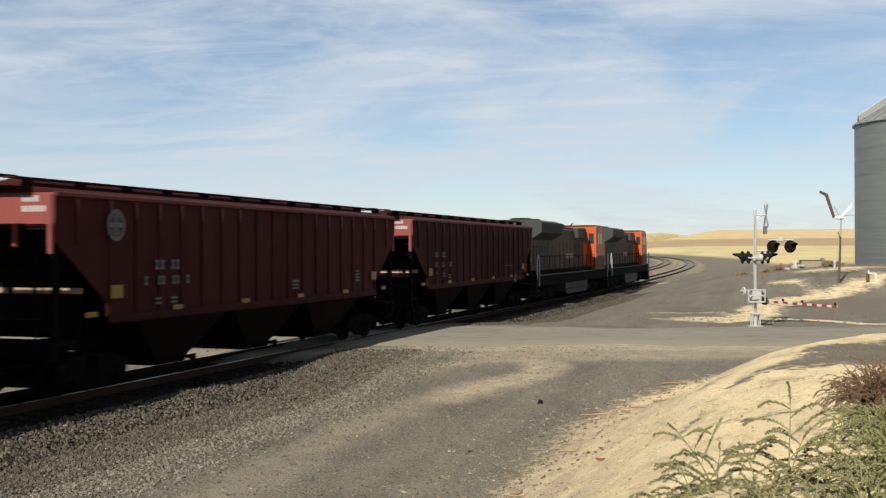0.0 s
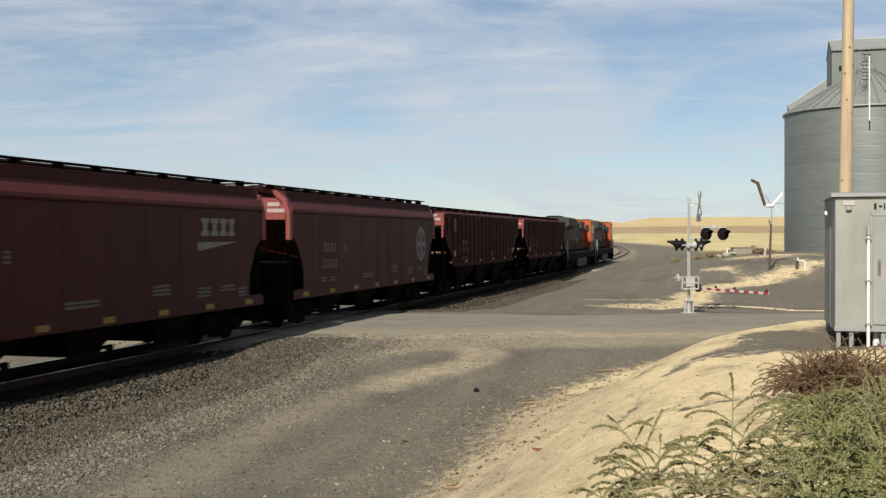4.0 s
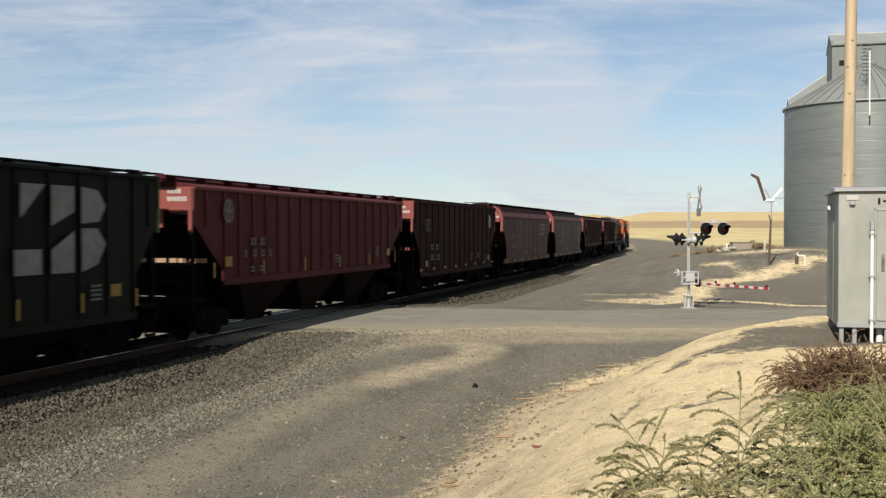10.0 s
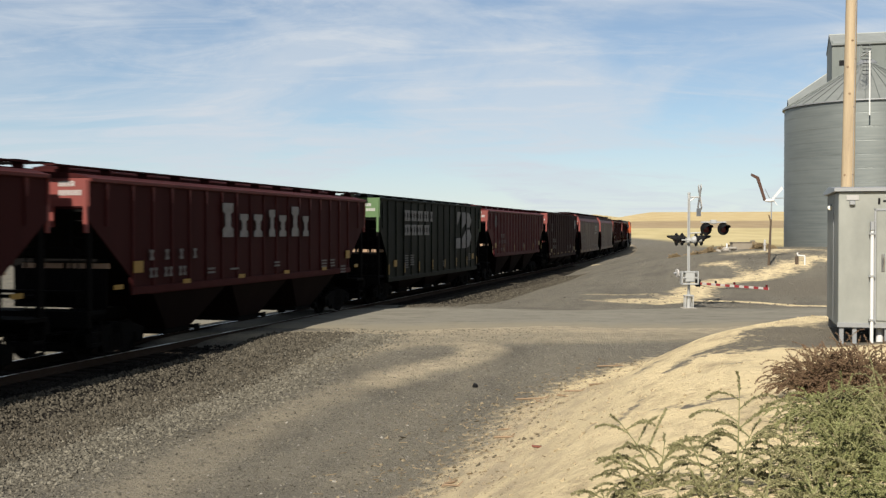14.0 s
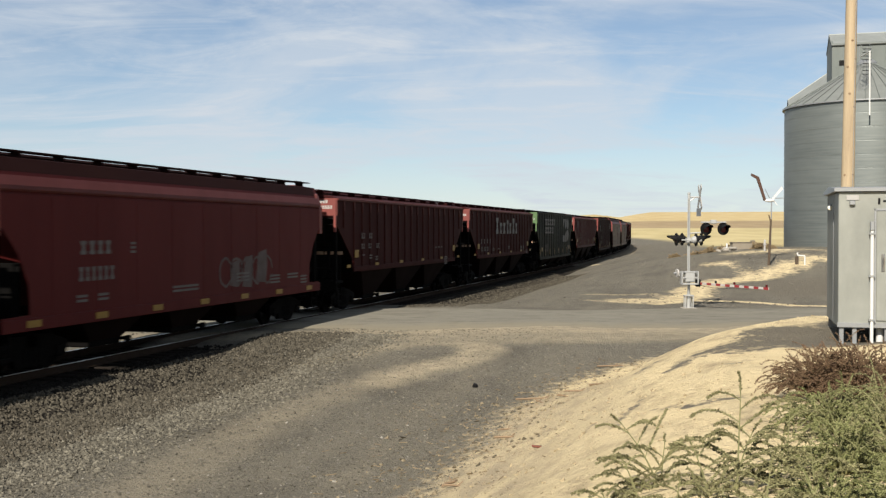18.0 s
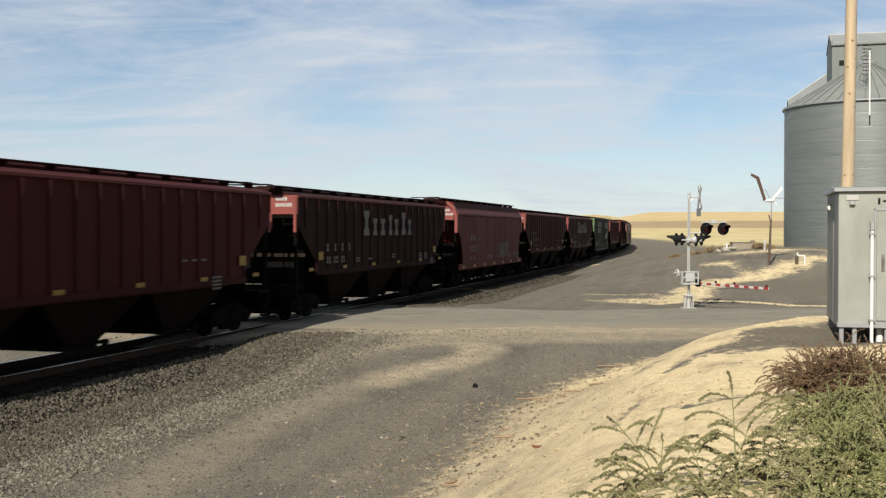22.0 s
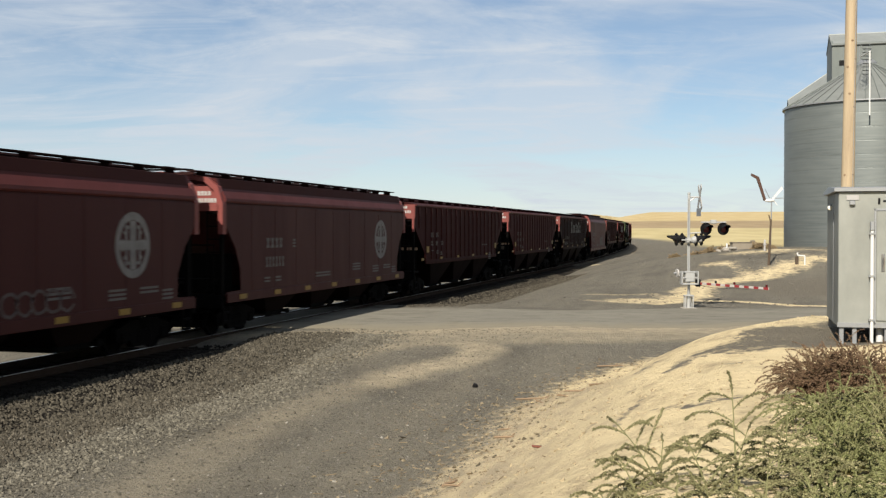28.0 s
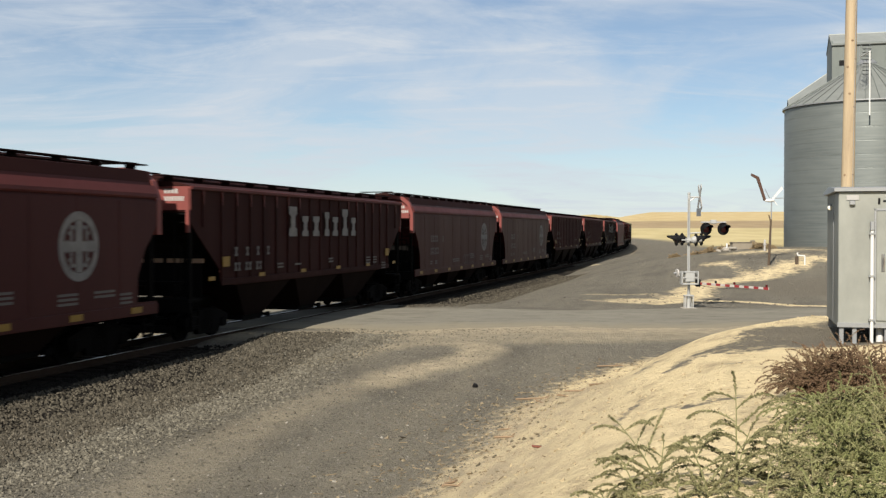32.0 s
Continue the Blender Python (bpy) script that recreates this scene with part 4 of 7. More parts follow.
def build_bin():
    cx, cy, r = 34.95, 86.94, 6.44
    z = height_at(cx, cy) - 0.15
    top = thing("grain_bin", "round corrugated galvanised steel grain bin with conical roof", "grain bin", Matrix.Translation((cx, cy, z)))
    H, rings = 11.75, 11
    hh = H / rings
    for i in range(rings):
        prof = []
        waves = 11
        for j in range(waves * 2 + 1):
            prof.append((r + (0.012 if j % 2 else -0.012) + 0.004 * (i % 2), i * hh + hh * j / (waves * 2)))
        bm = bmesh.new()
        k = 96
        rows = [[bm.verts.new((a * math.cos(q * math.tau / k), a * math.sin(q * math.tau / k), b)) for q in range(k)] for a, b in prof]
        for a, b in zip(rows, rows[1:]):
            for q in range(k):
                bm.faces.new((a[q], a[(q + 1) % k], b[(q + 1) % k], b[q]))
        part("wall_ring", bm, BINSTEEL, top, smooth=True)
        lip = lathe([(r - 0.004, i * hh - 0.02), (r + 0.014, i * hh - 0.012), (r + 0.014, i * hh - 0.004), (r - 0.004, i * hh + 0.02)], sides=96)
        part("ring_seam", lip, BINSTEEL, top)
    peak = H + 3.75
    sheets = 40
    pane = bmesh.new()
    w = math.pi / sheets
    vs = [pane.verts.new(c) for c in ((-math.sin(w) * (r + 0.15), -math.cos(w) * (r + 0.15), H - 0.05), (math.sin(w) * (r + 0.15), -math.cos(w) * (r + 0.15), H - 0.05),
                                      (math.sin(w) * 0.7, -math.cos(w) * 0.7, peak - 0.25), (-math.sin(w) * 0.7, -math.cos(w) * 0.7, peak - 0.25))]
    pane.faces.new(vs)
    pane.normal_update()
    bmesh.ops.solidify(pane, geom=pane.faces[:], thickness=0.02)
    pane_me = mesh_of("roof_sheet", pane, BINROOF)
    rib_me = mesh_of("roof_rib", tube((0, -(r + 0.16), H), (0, -0.7, peak - 0.2), 0.028, sides=6), CLAD)
    for i in range(sheets):
        part("roof_sheet", pane_me, None, top, at=Matrix.Rotation(i * math.tau / sheets, 4, "Z"))
        part("roof_rib", rib_me, None, top, at=Matrix.Rotation((i + 0.5) * math.tau / sheets, 4, "Z"))
    part("roof_cap", lathe([(0.8, peak - 0.35), (0.8, peak - 0.1), (0.5, peak + 0.15), (0.0, peak + 0.2)], sides=20), GALV, top)
    part("eave_ring", lathe([(r + 0.02, H - 0.14), (r + 0.18, H - 0.14), (r + 0.18, H - 0.04), (r + 0.02, H - 0.04)], sides=96), GALV, top)
    part("foundation", lathe([(r + 0.3, -0.4), (r + 0.3, 0.06), (r - 0.2, 0.06)], sides=64), CONCRETE, top)


build_bin()


def build_headhouse():
    """The elevator's metal-clad head house, high over the bin, and the lower gallery beside it."""
    z0 = height_at(39, 104) - 0.2
    top = thing("grain_elevator", "tall metal-clad grain elevator head house", "grain elevator", Matrix.Translation((36.9, 100.0, z0)) @ Matrix.Rotation(-HEADING, 4, "Z"))
    e = 20.75 - z0
    W, D = 16.0, 6.0
    part("wall", box(0, W, 0, D, -0.3, e), CLAD, top)
    for sy, y0, y1 in (("front", -0.2, D / 2), ("back", D + 0.2, D / 2)):
        bm = bmesh.new()
        vs = [bm.verts.new(c) for c in ((-0.06, y0, e - 0.15), (W + 0.3, y0, e - 0.15), (W + 0.3, y1, e + 1.35), (-0.06, y1, e + 1.35))]
        bm.faces.new(vs)
        bm.normal_update()
        bmesh.ops.solidify(bm, geom=bm.faces[:], thickness=0.08)
        part("roof", bm, ROOFTIN, top)
    gab = prism([(0, e), (D, e), (D / 2, e + 1.25)], 0.0, 0.12, axis="x")
    part("gable", gab, CLAD, top)
    for i in range(15):
        part("panel_seam", box(0.5 + i * 1.05, 0.54 + i * 1.05, -0.02, -0.001, 8, e - 0.2), CLAD, top)
    for x in (0.64, 5.05):
        part("window", box(x, x + 0.48, -0.03, 0.1, e - 2.12, e - 1.62), BLACK, top, "small dark opening")
    low = thing("elevator_gallery", "metal-clad conveyor gallery with a sloping roof", "shed", Matrix.Translation((35.9, 109.0, z0)) @ Matrix.Rotation(-HEADING, 4, "Z"))
    g = 15.4 - z0
    part("wall", prism([(0, -0.3), (12, -0.3), (12, g + 3.3), (4.6, g + 3.3), (0, g)], 0, 5), CLAD, low)
    part("gable", prism([(0, g), (5, g), (2.5, g + 1.3)], 0, 0.1, axis="x"), CLAD, low)
    for y0, y1 in ((-0.2, 2.5), (5.2, 2.5)):
        bm = bmesh.new()
        vs = [bm.verts.new(c) for c in ((-0.1, y0, g - 0.05), (4.6, y0, g + 3.25), (4.6, y1, g + 4.6), (-0.1, y1, g + 1.4))]
        bm.faces.new(vs)
        bm.normal_update()
        bmesh.ops.solidify(bm, geom=bm.faces[:], thickness=0.08)
        part("roof", bm, ROOFTIN, low)
    # ladder tower and spout on the bin's roof
    tower = thing("ladder_tower", "thin galvanised lattice tower with spout pipe on the bin", "lattice tower", Matrix.Translation((32.87, 82.5, 0)))
    b0, t0 = 13.6, 17.4
    for x, y in ((-0.45, -0.35), (0.45, -0.35), (-0.45, 0.35), (0.45, 0.35)):
        part("leg", tube((x, y, b0 - 0.3), (x, y, t0), 0.035, sides=6), GALV, tower)
    for i in range(4):
        a, b = b0 + i, b0 + i + 1
        part("brace", tube((-0.45, -0.35, a), (0.45, -0.35, b), 0.02, sides=5), GALV, tower)
        part("brace", tube((0.45, -0.35, a), (-0.45, -0.35, b), 0.02, sides=5), GALV, tower)
    for i in range(9):
        part("rung", tube((-0.2, -0.42, b0 + 1.6 + i * 0.28), (0.5, -0.42, b0 + 1.6 + i * 0.28), 0.03, sides=5), BLACK, tower)
    part("spout", tube((-0.40, -2.35, b0 - 1.8), (-0.42, -2.35, t0 - 0.75), 0.06, sides=8), PLASTIC, tower, "white spout pipe")
    part("cross_pipe", tube((-0.3, -0.38, t0 - 0.85), (-0.42, -2.40, t0 - 0.75), 0.05, sides=8), PLASTIC, tower)


build_headhouse()


# ---- small things beyond the road ----
def build_turbine():
    x, y = 19.27, 62.0
    z = height_at(x, y)
    t = thing("wind_turbine", "broken small wind turbine on a thin pole", "wind turbine", Matrix.Translation((x, y, z)))
    part("pole", tube((0.06, 0, 1.2), (0.10, 0, 3.72), 0.035), GALV, t)
    part("post", tube((-0.06, 0, -0.3), (0.07, 0, 2.72), 0.085, r2=0.055), DARKPOST, t, "dark rough wooden post")
    part("splint", tube((0.07, 0, 2.5), (-0.06, 0, 2.98), 0.045, r2=0.03), DARKPOST, t)
    part("nacelle", lathe([(0.0, -0.32), (0.07, -0.28), (0.11, 0.0), (0.09, 0.22), (0.0, 0.3)], sides=14, axis="x", at=(0.0, 0, 3.82)), PLASTIC, t, "white generator body", True)
    part("blade", prism([(-0.36, 3.80), (-0.22, 3.84), (-0.66, 5.22), (-1.10, 5.42), (-1.13, 5.28), (-0.80, 5.10)], -0.05, 0.05), RUSTPLATE, t, "bent dark brown blade")
    part("blade", prism([(0.04, 3.86), (0.14, 3.80), (0.76, 4.50), (0.70, 4.66)], -0.03, 0.03), PLASTIC, t, "white blade stub")
    part("blade", prism([(0.1, 3.92), (0.1, 3.98), (0.85, 3.99), (0.85, 3.95)], -0.02, 0.02), GALV, t, "thin grey blade")
    part("tail_wire", tube((-0.3, 0, 4.5), (0.0, 0, 3.95), 0.02), GALV, t)
    part("spur", prism([(0.2, 3.8), (0.28, 3.8), (0.46, 3.55), (0.42, 3.53)], -0.02, 0.02), PLASTIC, t)


build_turbine()


def build_yard_things():
    x, y = 21.0, 62.2
    st = thing("standpipe", "white plastic standpipe bent over beside a dark post", "pipe", Matrix.Translation((x, y, height_at(x, y))))
    part("pipe", chain([(0.42, 0, -0.1), (0.42, 0, 0.52), (0.0, 0, 0.55), (-0.02, 0, 0.72)], 0.045, sides=10), PLASTIC, st)
    part("post", box(-0.10, 0.08, 0.08, 0.2, -0.1, 0.5, bevel=0.02), DARKPOST, st)
    rng = random.Random(21)
    x, y = 19.3, 71.5
    heap = thing("rubble_heap", "heap of pale broken concrete slabs", "rubble", Matrix.Translation((x, y, height_at(x, y))))
    for i in range(12):
        w, d, h = rng.uniform(0.2, 0.5), rng.uniform(0.2, 0.5), rng.uniform(0.06, 0.16)
        part("slab", box(-w / 2, w / 2, -d / 2, d / 2, -h / 2, h / 2, bevel=0.03), CONCRETE, heap,
             at=pose(rng.uniform(-0.7, 0.7), rng.uniform(-0.5, 0.5), 0.03 + 0.09 * (i % 3), rng.uniform(-22, 22), rng.uniform(-22, 22), rng.uniform(0, 180)))
    part("stake", tube((0.0, 0, 0), (0.02, 0, 0.55), 0.06), PLASTIC, heap)
    x, y = 21.2, 74.0
    tank = thing("concrete_trough", "low pale grey concrete trough", "trough", Matrix.Translation((x, y, height_at(x, y))))
    part("trough", box(-0.9, 0.5, -0.4, 0.4, -0.1, 0.45, bevel=0.05), DUSTCRETE, tank)
    part("end_slab", box(0.56, 0.66, -0.45, 0.45, -0.1, 0.62, bevel=0.02), DUSTCRETE, tank)
    part("rim", box(-0.95, 0.55, -0.45, 0.45, 0.453, 0.50, bevel=0.02), DUSTCRETE, tank)
    x, y = 21.0, 68.6
    stub = thing("marker_post", "short white marker post", "post", Matrix.Translation((x, y, height_at(x, y))))
    part("post", lathe([(0.07, -0.1), (0.07, 0.66), (0.04, 0.72), (0.0, 0.73)], sides=10), WHITE, stub)
    part("collar", lathe([(0.075, 0.35), (0.11, 0.36), (0.11, 0.46), (0.075, 0.47)], sides=10), WHITE, stub)


build_yard_things()


# ---- loose stones, litter and weeds ----
def island_material(name, dark, pale, rough=0.9, gloss=0.05):
    """Each loose piece takes its own shade between two colours."""
    m, n, l, b = nodes_of(name)
    info = n.new("ShaderNodeNewGeometry")
    f = noise_node(n, l, 40, 3, 0.6, info.outputs["Position"])
    col = mix_node(n, l, info.outputs["Random Per Island"], dark, pale)
    col = mix_node(n, l, ramp_node(n, l, f.outputs["Fac"], 0.3, 0.8), col, tuple(0.6 * (a + c) / 2 for a, c in zip(dark, pale)))
    l.new(col, b.inputs["Base Color"])
    b.inputs["Roughness"].default_value = rough
    b.inputs["Specular IOR Level"].default_value = gloss
    return m


def scatter(name, xs, ys, zs, sizes, mat, label, seed, flat=0.7):
    """Many angular stones as one mesh."""
    rng = np.random.default_rng(seed)
    k = len(xs)
    base = np.array([(1, 0, 0), (-1, 0, 0), (0, 1, 0), (0, -1, 0), (0, 0, 1), (0, 0, -1)], float)
    tri = np.array([(0, 2, 4), (2, 1, 4), (1, 3, 4), (3, 0, 4), (2, 0, 5), (1, 2, 5), (3, 1, 5), (0, 3, 5)])
    v = base[None] * rng.uniform(0.6, 1.3, (k, 6, 1)) + rng.normal(0, 0.22, (k, 6, 3))
    a = rng.uniform(0, math.tau, k)
    c, s = np.cos(a)[:, None], np.sin(a)[:, None]
    x, y, z = v[..., 0] * c - v[..., 1] * s, v[..., 0] * s + v[..., 1] * c, v[..., 2] * flat
    tilt = rng.uniform(-0.6, 0.6, (k, 1))
    y, z = y * np.cos(tilt) - z * np.sin(tilt), y * np.sin(tilt) + z * np.cos(tilt)
    pts = np.stack((x, y, z), -1) * sizes[:, None, None] / 2 + np.stack((xs, ys, zs), -1)[:, None]
    faces = (tri[None] + (np.arange(k) * 6)[:, None, None]).reshape(-1, 3)
    me = sheet(name, pts.reshape(-1, 3).tolist(), faces.tolist(), mat, False)
    return tagged(new(name, me), label, "stones", kind="stuff")


def build_stones():
    rng = np.random.default_rng(11)
    n = 32000
    s, o = 3 + 75 * rng.random(n) ** 1.35, rng.uniform(-2.0, 3.6, n)
    o = np.where(rng.random(n) < 0.8, rng.uniform(1.25, 4.5, n), o)
    x, y = FOOT[0] + ALONG[0] * s + ASIDE[0] * o, FOOT[1] + ALONG[1] * s + ASIDE[1] * o
    bed = np.interp(o, (-3.6, -3.1, -1.75, 2.05, 2.75, 3.2, 3.5), (-0.85, -0.6, -0.215, -0.215, -0.44, -0.60, -0.85))
    z = np.maximum(bed, ground_parts(x, y)[0])
    keep = ((y < 31.6) | (y > 42.8)) & ((np.abs(np.abs(o) - 0.753) > 0.16))
    size = rng.uniform(0.045, 0.115, n)
    # Stones under the train are blackened to put its shade into their colour.
    shaded = keep & (np.abs(o) < 1.9) & (y < 29.0)
    scatter("shaded_ballast", x[shaded], y[shaded], z[shaded] + 0.004, size[shaded], island_material("shaded_ballast_rock", (0.004, 0.0037, 0.0033), (0.019, 0.017, 0.0145)),
            "crushed rock between the ties, blackened as train shade", 12, 0.9)
    keep &= np.abs(o) >= 1.9
    scatter("ballast_stones", x[keep], y[keep], z[keep] + 0.004, size[keep], island_material("ballast_rock", (0.022, 0.0195, 0.015), (0.105, 0.092, 0.070)),
            "loose dark grey crushed rock beside the rails", 19, 0.9)
    n = 52000
    yy = 10 + 23 * rng.random(n) ** 1.3
    xx = -0.45 * yy + (0.45 * yy + 3.5) * rng.random(n)
    z, depth, s, o, *_ = ground_parts(xx, yy)
    keep = (depth < 0.4) & (o > 3.0)
    keep &= rng.random(n) < np.where(o < 5.5, 1.0, 0.42)
    scatter("gravel", xx[keep], yy[keep], z[keep] + 0.003, (rng.uniform(0.016, 0.06, n) * np.where(o < 5.2, 1.2, 1))[keep],
            island_material("yard_gravel", (0.046, 0.042, 0.0335), (0.185, 0.168, 0.132)), "loose grey gravel on the yard", 13)
    # a second, darker lot on the shoulder, heaped thicker
    n = 15000
    s, o = 6 + 30 * rng.random(n) ** 1.2, rng.uniform(2.0, 4.6, n)
    xx, yy = FOOT[0] + ALONG[0] * s + ASIDE[0] * o, FOOT[1] + ALONG[1] * s + ASIDE[1] * o
    bed = np.interp(o, (2.05, 2.75, 3.2, 3.5), (-0.215, -0.44, -0.60, -0.85))
    z = np.maximum(bed, ground_parts(xx, yy)[0])
    keep = yy < 30.6
    scatter("shoulder_stones", xx[keep], yy[keep], z[keep] + 0.012, rng.uniform(0.04, 0.095, n)[keep],
            island_material("shoulder_rock", (0.030, 0.0265, 0.0205), (0.128, 0.113, 0.087)), "thick dark brown-grey crushed rock on the shoulder", 23, 0.95)
    n = 20000
    s, o = 2 + 34 * rng.random(n) ** 1.2, rng.normal(5.0, 0.55, n)
    xx, yy = FOOT[0] + ALONG[0] * s + ASIDE[0] * o, FOOT[1] + ALONG[1] * s + ASIDE[1] * o
    z = ground_parts(xx, yy)[0]
    keep = (yy < 31.2) & (o > 3.6)
    scatter("coarse_gravel", xx[keep], yy[keep], z[keep] + 0.006, rng.uniform(0.03, 0.09, n)[keep],
            island_material("coarse_yard_rock", (0.044, 0.040, 0.032), (0.205, 0.187, 0.147)), "band of coarse pale grey stones beside the ballast", 17)
    n = 260
    yy = 10 + 21 * rng.random(n)
    xx = -0.42 * yy + (0.42 * yy + 2.5) * rng.random(n)
    z, depth, s, o, *_ = ground_parts(xx, yy)
    keep = (depth < 0.8) & (o > 2.8)
    scatter("pale_pebbles", xx[keep], yy[keep], z[keep] + 0.01, (0.02 + 0.045 * rng.random(n) ** 2)[keep], island_material("pale_pebble_rock", (0.2002, 0.1848, 0.154), (0.3465, 0.3234, 0.2849)), "scattered pale pebbles", 14)
    n = 1500
    yy = 9 + 19 * rng.random(n)
    xx = np.interp(yy, [q[1] for q in BANK_TOE[:9]], [q[0] for q in BANK_TOE[:9]]) + rng.normal(0.1, 0.75, n)
    z = ground_parts(xx, yy)[0]
    scatter("toe_rubble", xx, yy, z + 0.004, 0.02 + 0.085 * rng.random(n) ** 2.2, island_material("toe_rock", (0.0385, 0.03234, 0.02464), (0.308, 0.2503, 0.1617)), "stones and clods along the foot of the bank", 18)
    n = 3600
    yy = 7 + 20 * rng.random(n)
    xx = -1.5 + 11 * rng.random(n)
    z, depth, *_ = ground_parts(xx, yy)
    keep = (depth > 0.3) & (np.hypot((xx - 5.9) / 2.9, (yy - 18.0) / 2.6) > 1) & (np.hypot((xx - 10.5) / 5, (yy - 18.6) / 4) > 1)
    scatter("dirt_clods", xx[keep], yy[keep], z[keep] + 0.003, (0.012 + 0.055 * rng.random(n) ** 2.5)[keep], island_material("soil_clod", (0.2156, 0.1656, 0.09625), (0.4158, 0.3388, 0.2041)), "small clods on the dirt bank", 15)
    n = 2600
    yy = 44 + 60 * rng.random(n) ** 1.4
    xx = -0.05 * yy + 0.42 * yy * rng.random(n)
    z, depth, s, o, *_ = ground_parts(xx, yy)
    keep = o > 4
    scatter("yard_stones", xx[keep], yy[keep], z[keep] + 0.005, (0.03 + 0.10 * rng.random(n) ** 3)[keep], island_material("far_yard_rock", (0.0385, 0.03465, 0.02926), (0.1848, 0.1617, 0.127)), "loose stones beyond the road", 16)


build_stones()


def build_litter():
    rng = random.Random(31)
    wood = island_material("dry_stalks", (0.1155, 0.077, 0.0462), (0.3542, 0.2772, 0.1694))
    bm = bmesh.new()
    for i in range(420):
        y = rng.uniform(10, 27)
        w = rng.gauss(0, 1.1)
        x = float(np.interp(y, [q[1] for q in BANK_TOE[:9]], [q[0] for q in BANK_TOE[:9]])) + w
        z = height_at(x, y) + 0.012
        a, h = rng.uniform(0, math.tau), rng.uniform(0.04, 0.17)
        d = Vector((math.cos(a) * h / 2, math.sin(a) * h / 2, rng.uniform(-0.01, 0.02)))
        tube(Vector((x, y, z)) - d, Vector((x, y, z)) + d, rng.uniform(0.003, 0.007), bm, 3)
    tagged(new("dry_litter", mesh_of("dry_litter", bm, wood)), "dry stalks strewn along the foot of the bank", "litter", kind="stuff")
    for x, y, a, h, r in ((2.0, 22.1, 0.15, 0.95, 0.020), (2.75, 21.5, -0.2, 0.5, 0.022), (3.25, 22.3, 0.5, 0.35, 0.018), (1.05, 17.2, -0.1, 0.42, 0.022), (0.1, 14.3, 0.9, 0.35, 0.02),
                          (0.15, 14.0, -0.4, 0.3, 0.016), (1.1, 18.3, 0.2, 0.3, 0.014), (2.4, 20.6, 2.2, 0.4, 0.016), (1.95, 20.9, 1.9, 0.3, 0.014), (4.2, 26.3, 0.1, 0.7, 0.02)):
        z = height_at(x, y) + r
        st = thing("stick", "short dry broken stick on the ground", "stick", pose(x, y, z, 0, 0, math.degrees(a)), "sticks on the ground")
        bm = chain([(-h / 2, 0, 0), (-h * 0.1, 0.02, 0.006), (h * 0.2, -0.01, 0.01), (h / 2, 0.03, 0.0)], r, sides=6)
        part("wood", bm, STICK, st)
        part("twig", tube((h * 0.1, 0, 0), (h * 0.3, 0.10, 0.05), r * 0.5, sides=5), STICK, st)
    chip = thing("wood_chip", "reddish brown chip of wood on dirt", "wood chip", pose(1.3, 14.25, height_at(1.3, 14.25) + 0.015, 0, 8, 12))
    part("chip", box(-0.09, 0.09, -0.035, 0.035, -0.012, 0.015, bevel=0.006), STRIPEWOOD, chip)
    rock = thing("black_rock", "small black rock on the gravel", "rock", pose(0.74, 24.2, height_at(0.74, 24.2) + 0.03))
    bm = bmesh.new()
    bmesh.ops.create_icosphere(bm, subdivisions=2, radius=0.07)
    for v in bm.verts:
        v.co *= rng.uniform(0.8, 1.15)
    part("rock", bm, BLACK, rock)


STRIPEWOOD = surface("reddish_wood", (0.154, 0.0539, 0.03465), (0.1001, 0.0462, 0.0308), 0.8, 0, 8, 40, None, 0.6, 0.2)
build_litter()


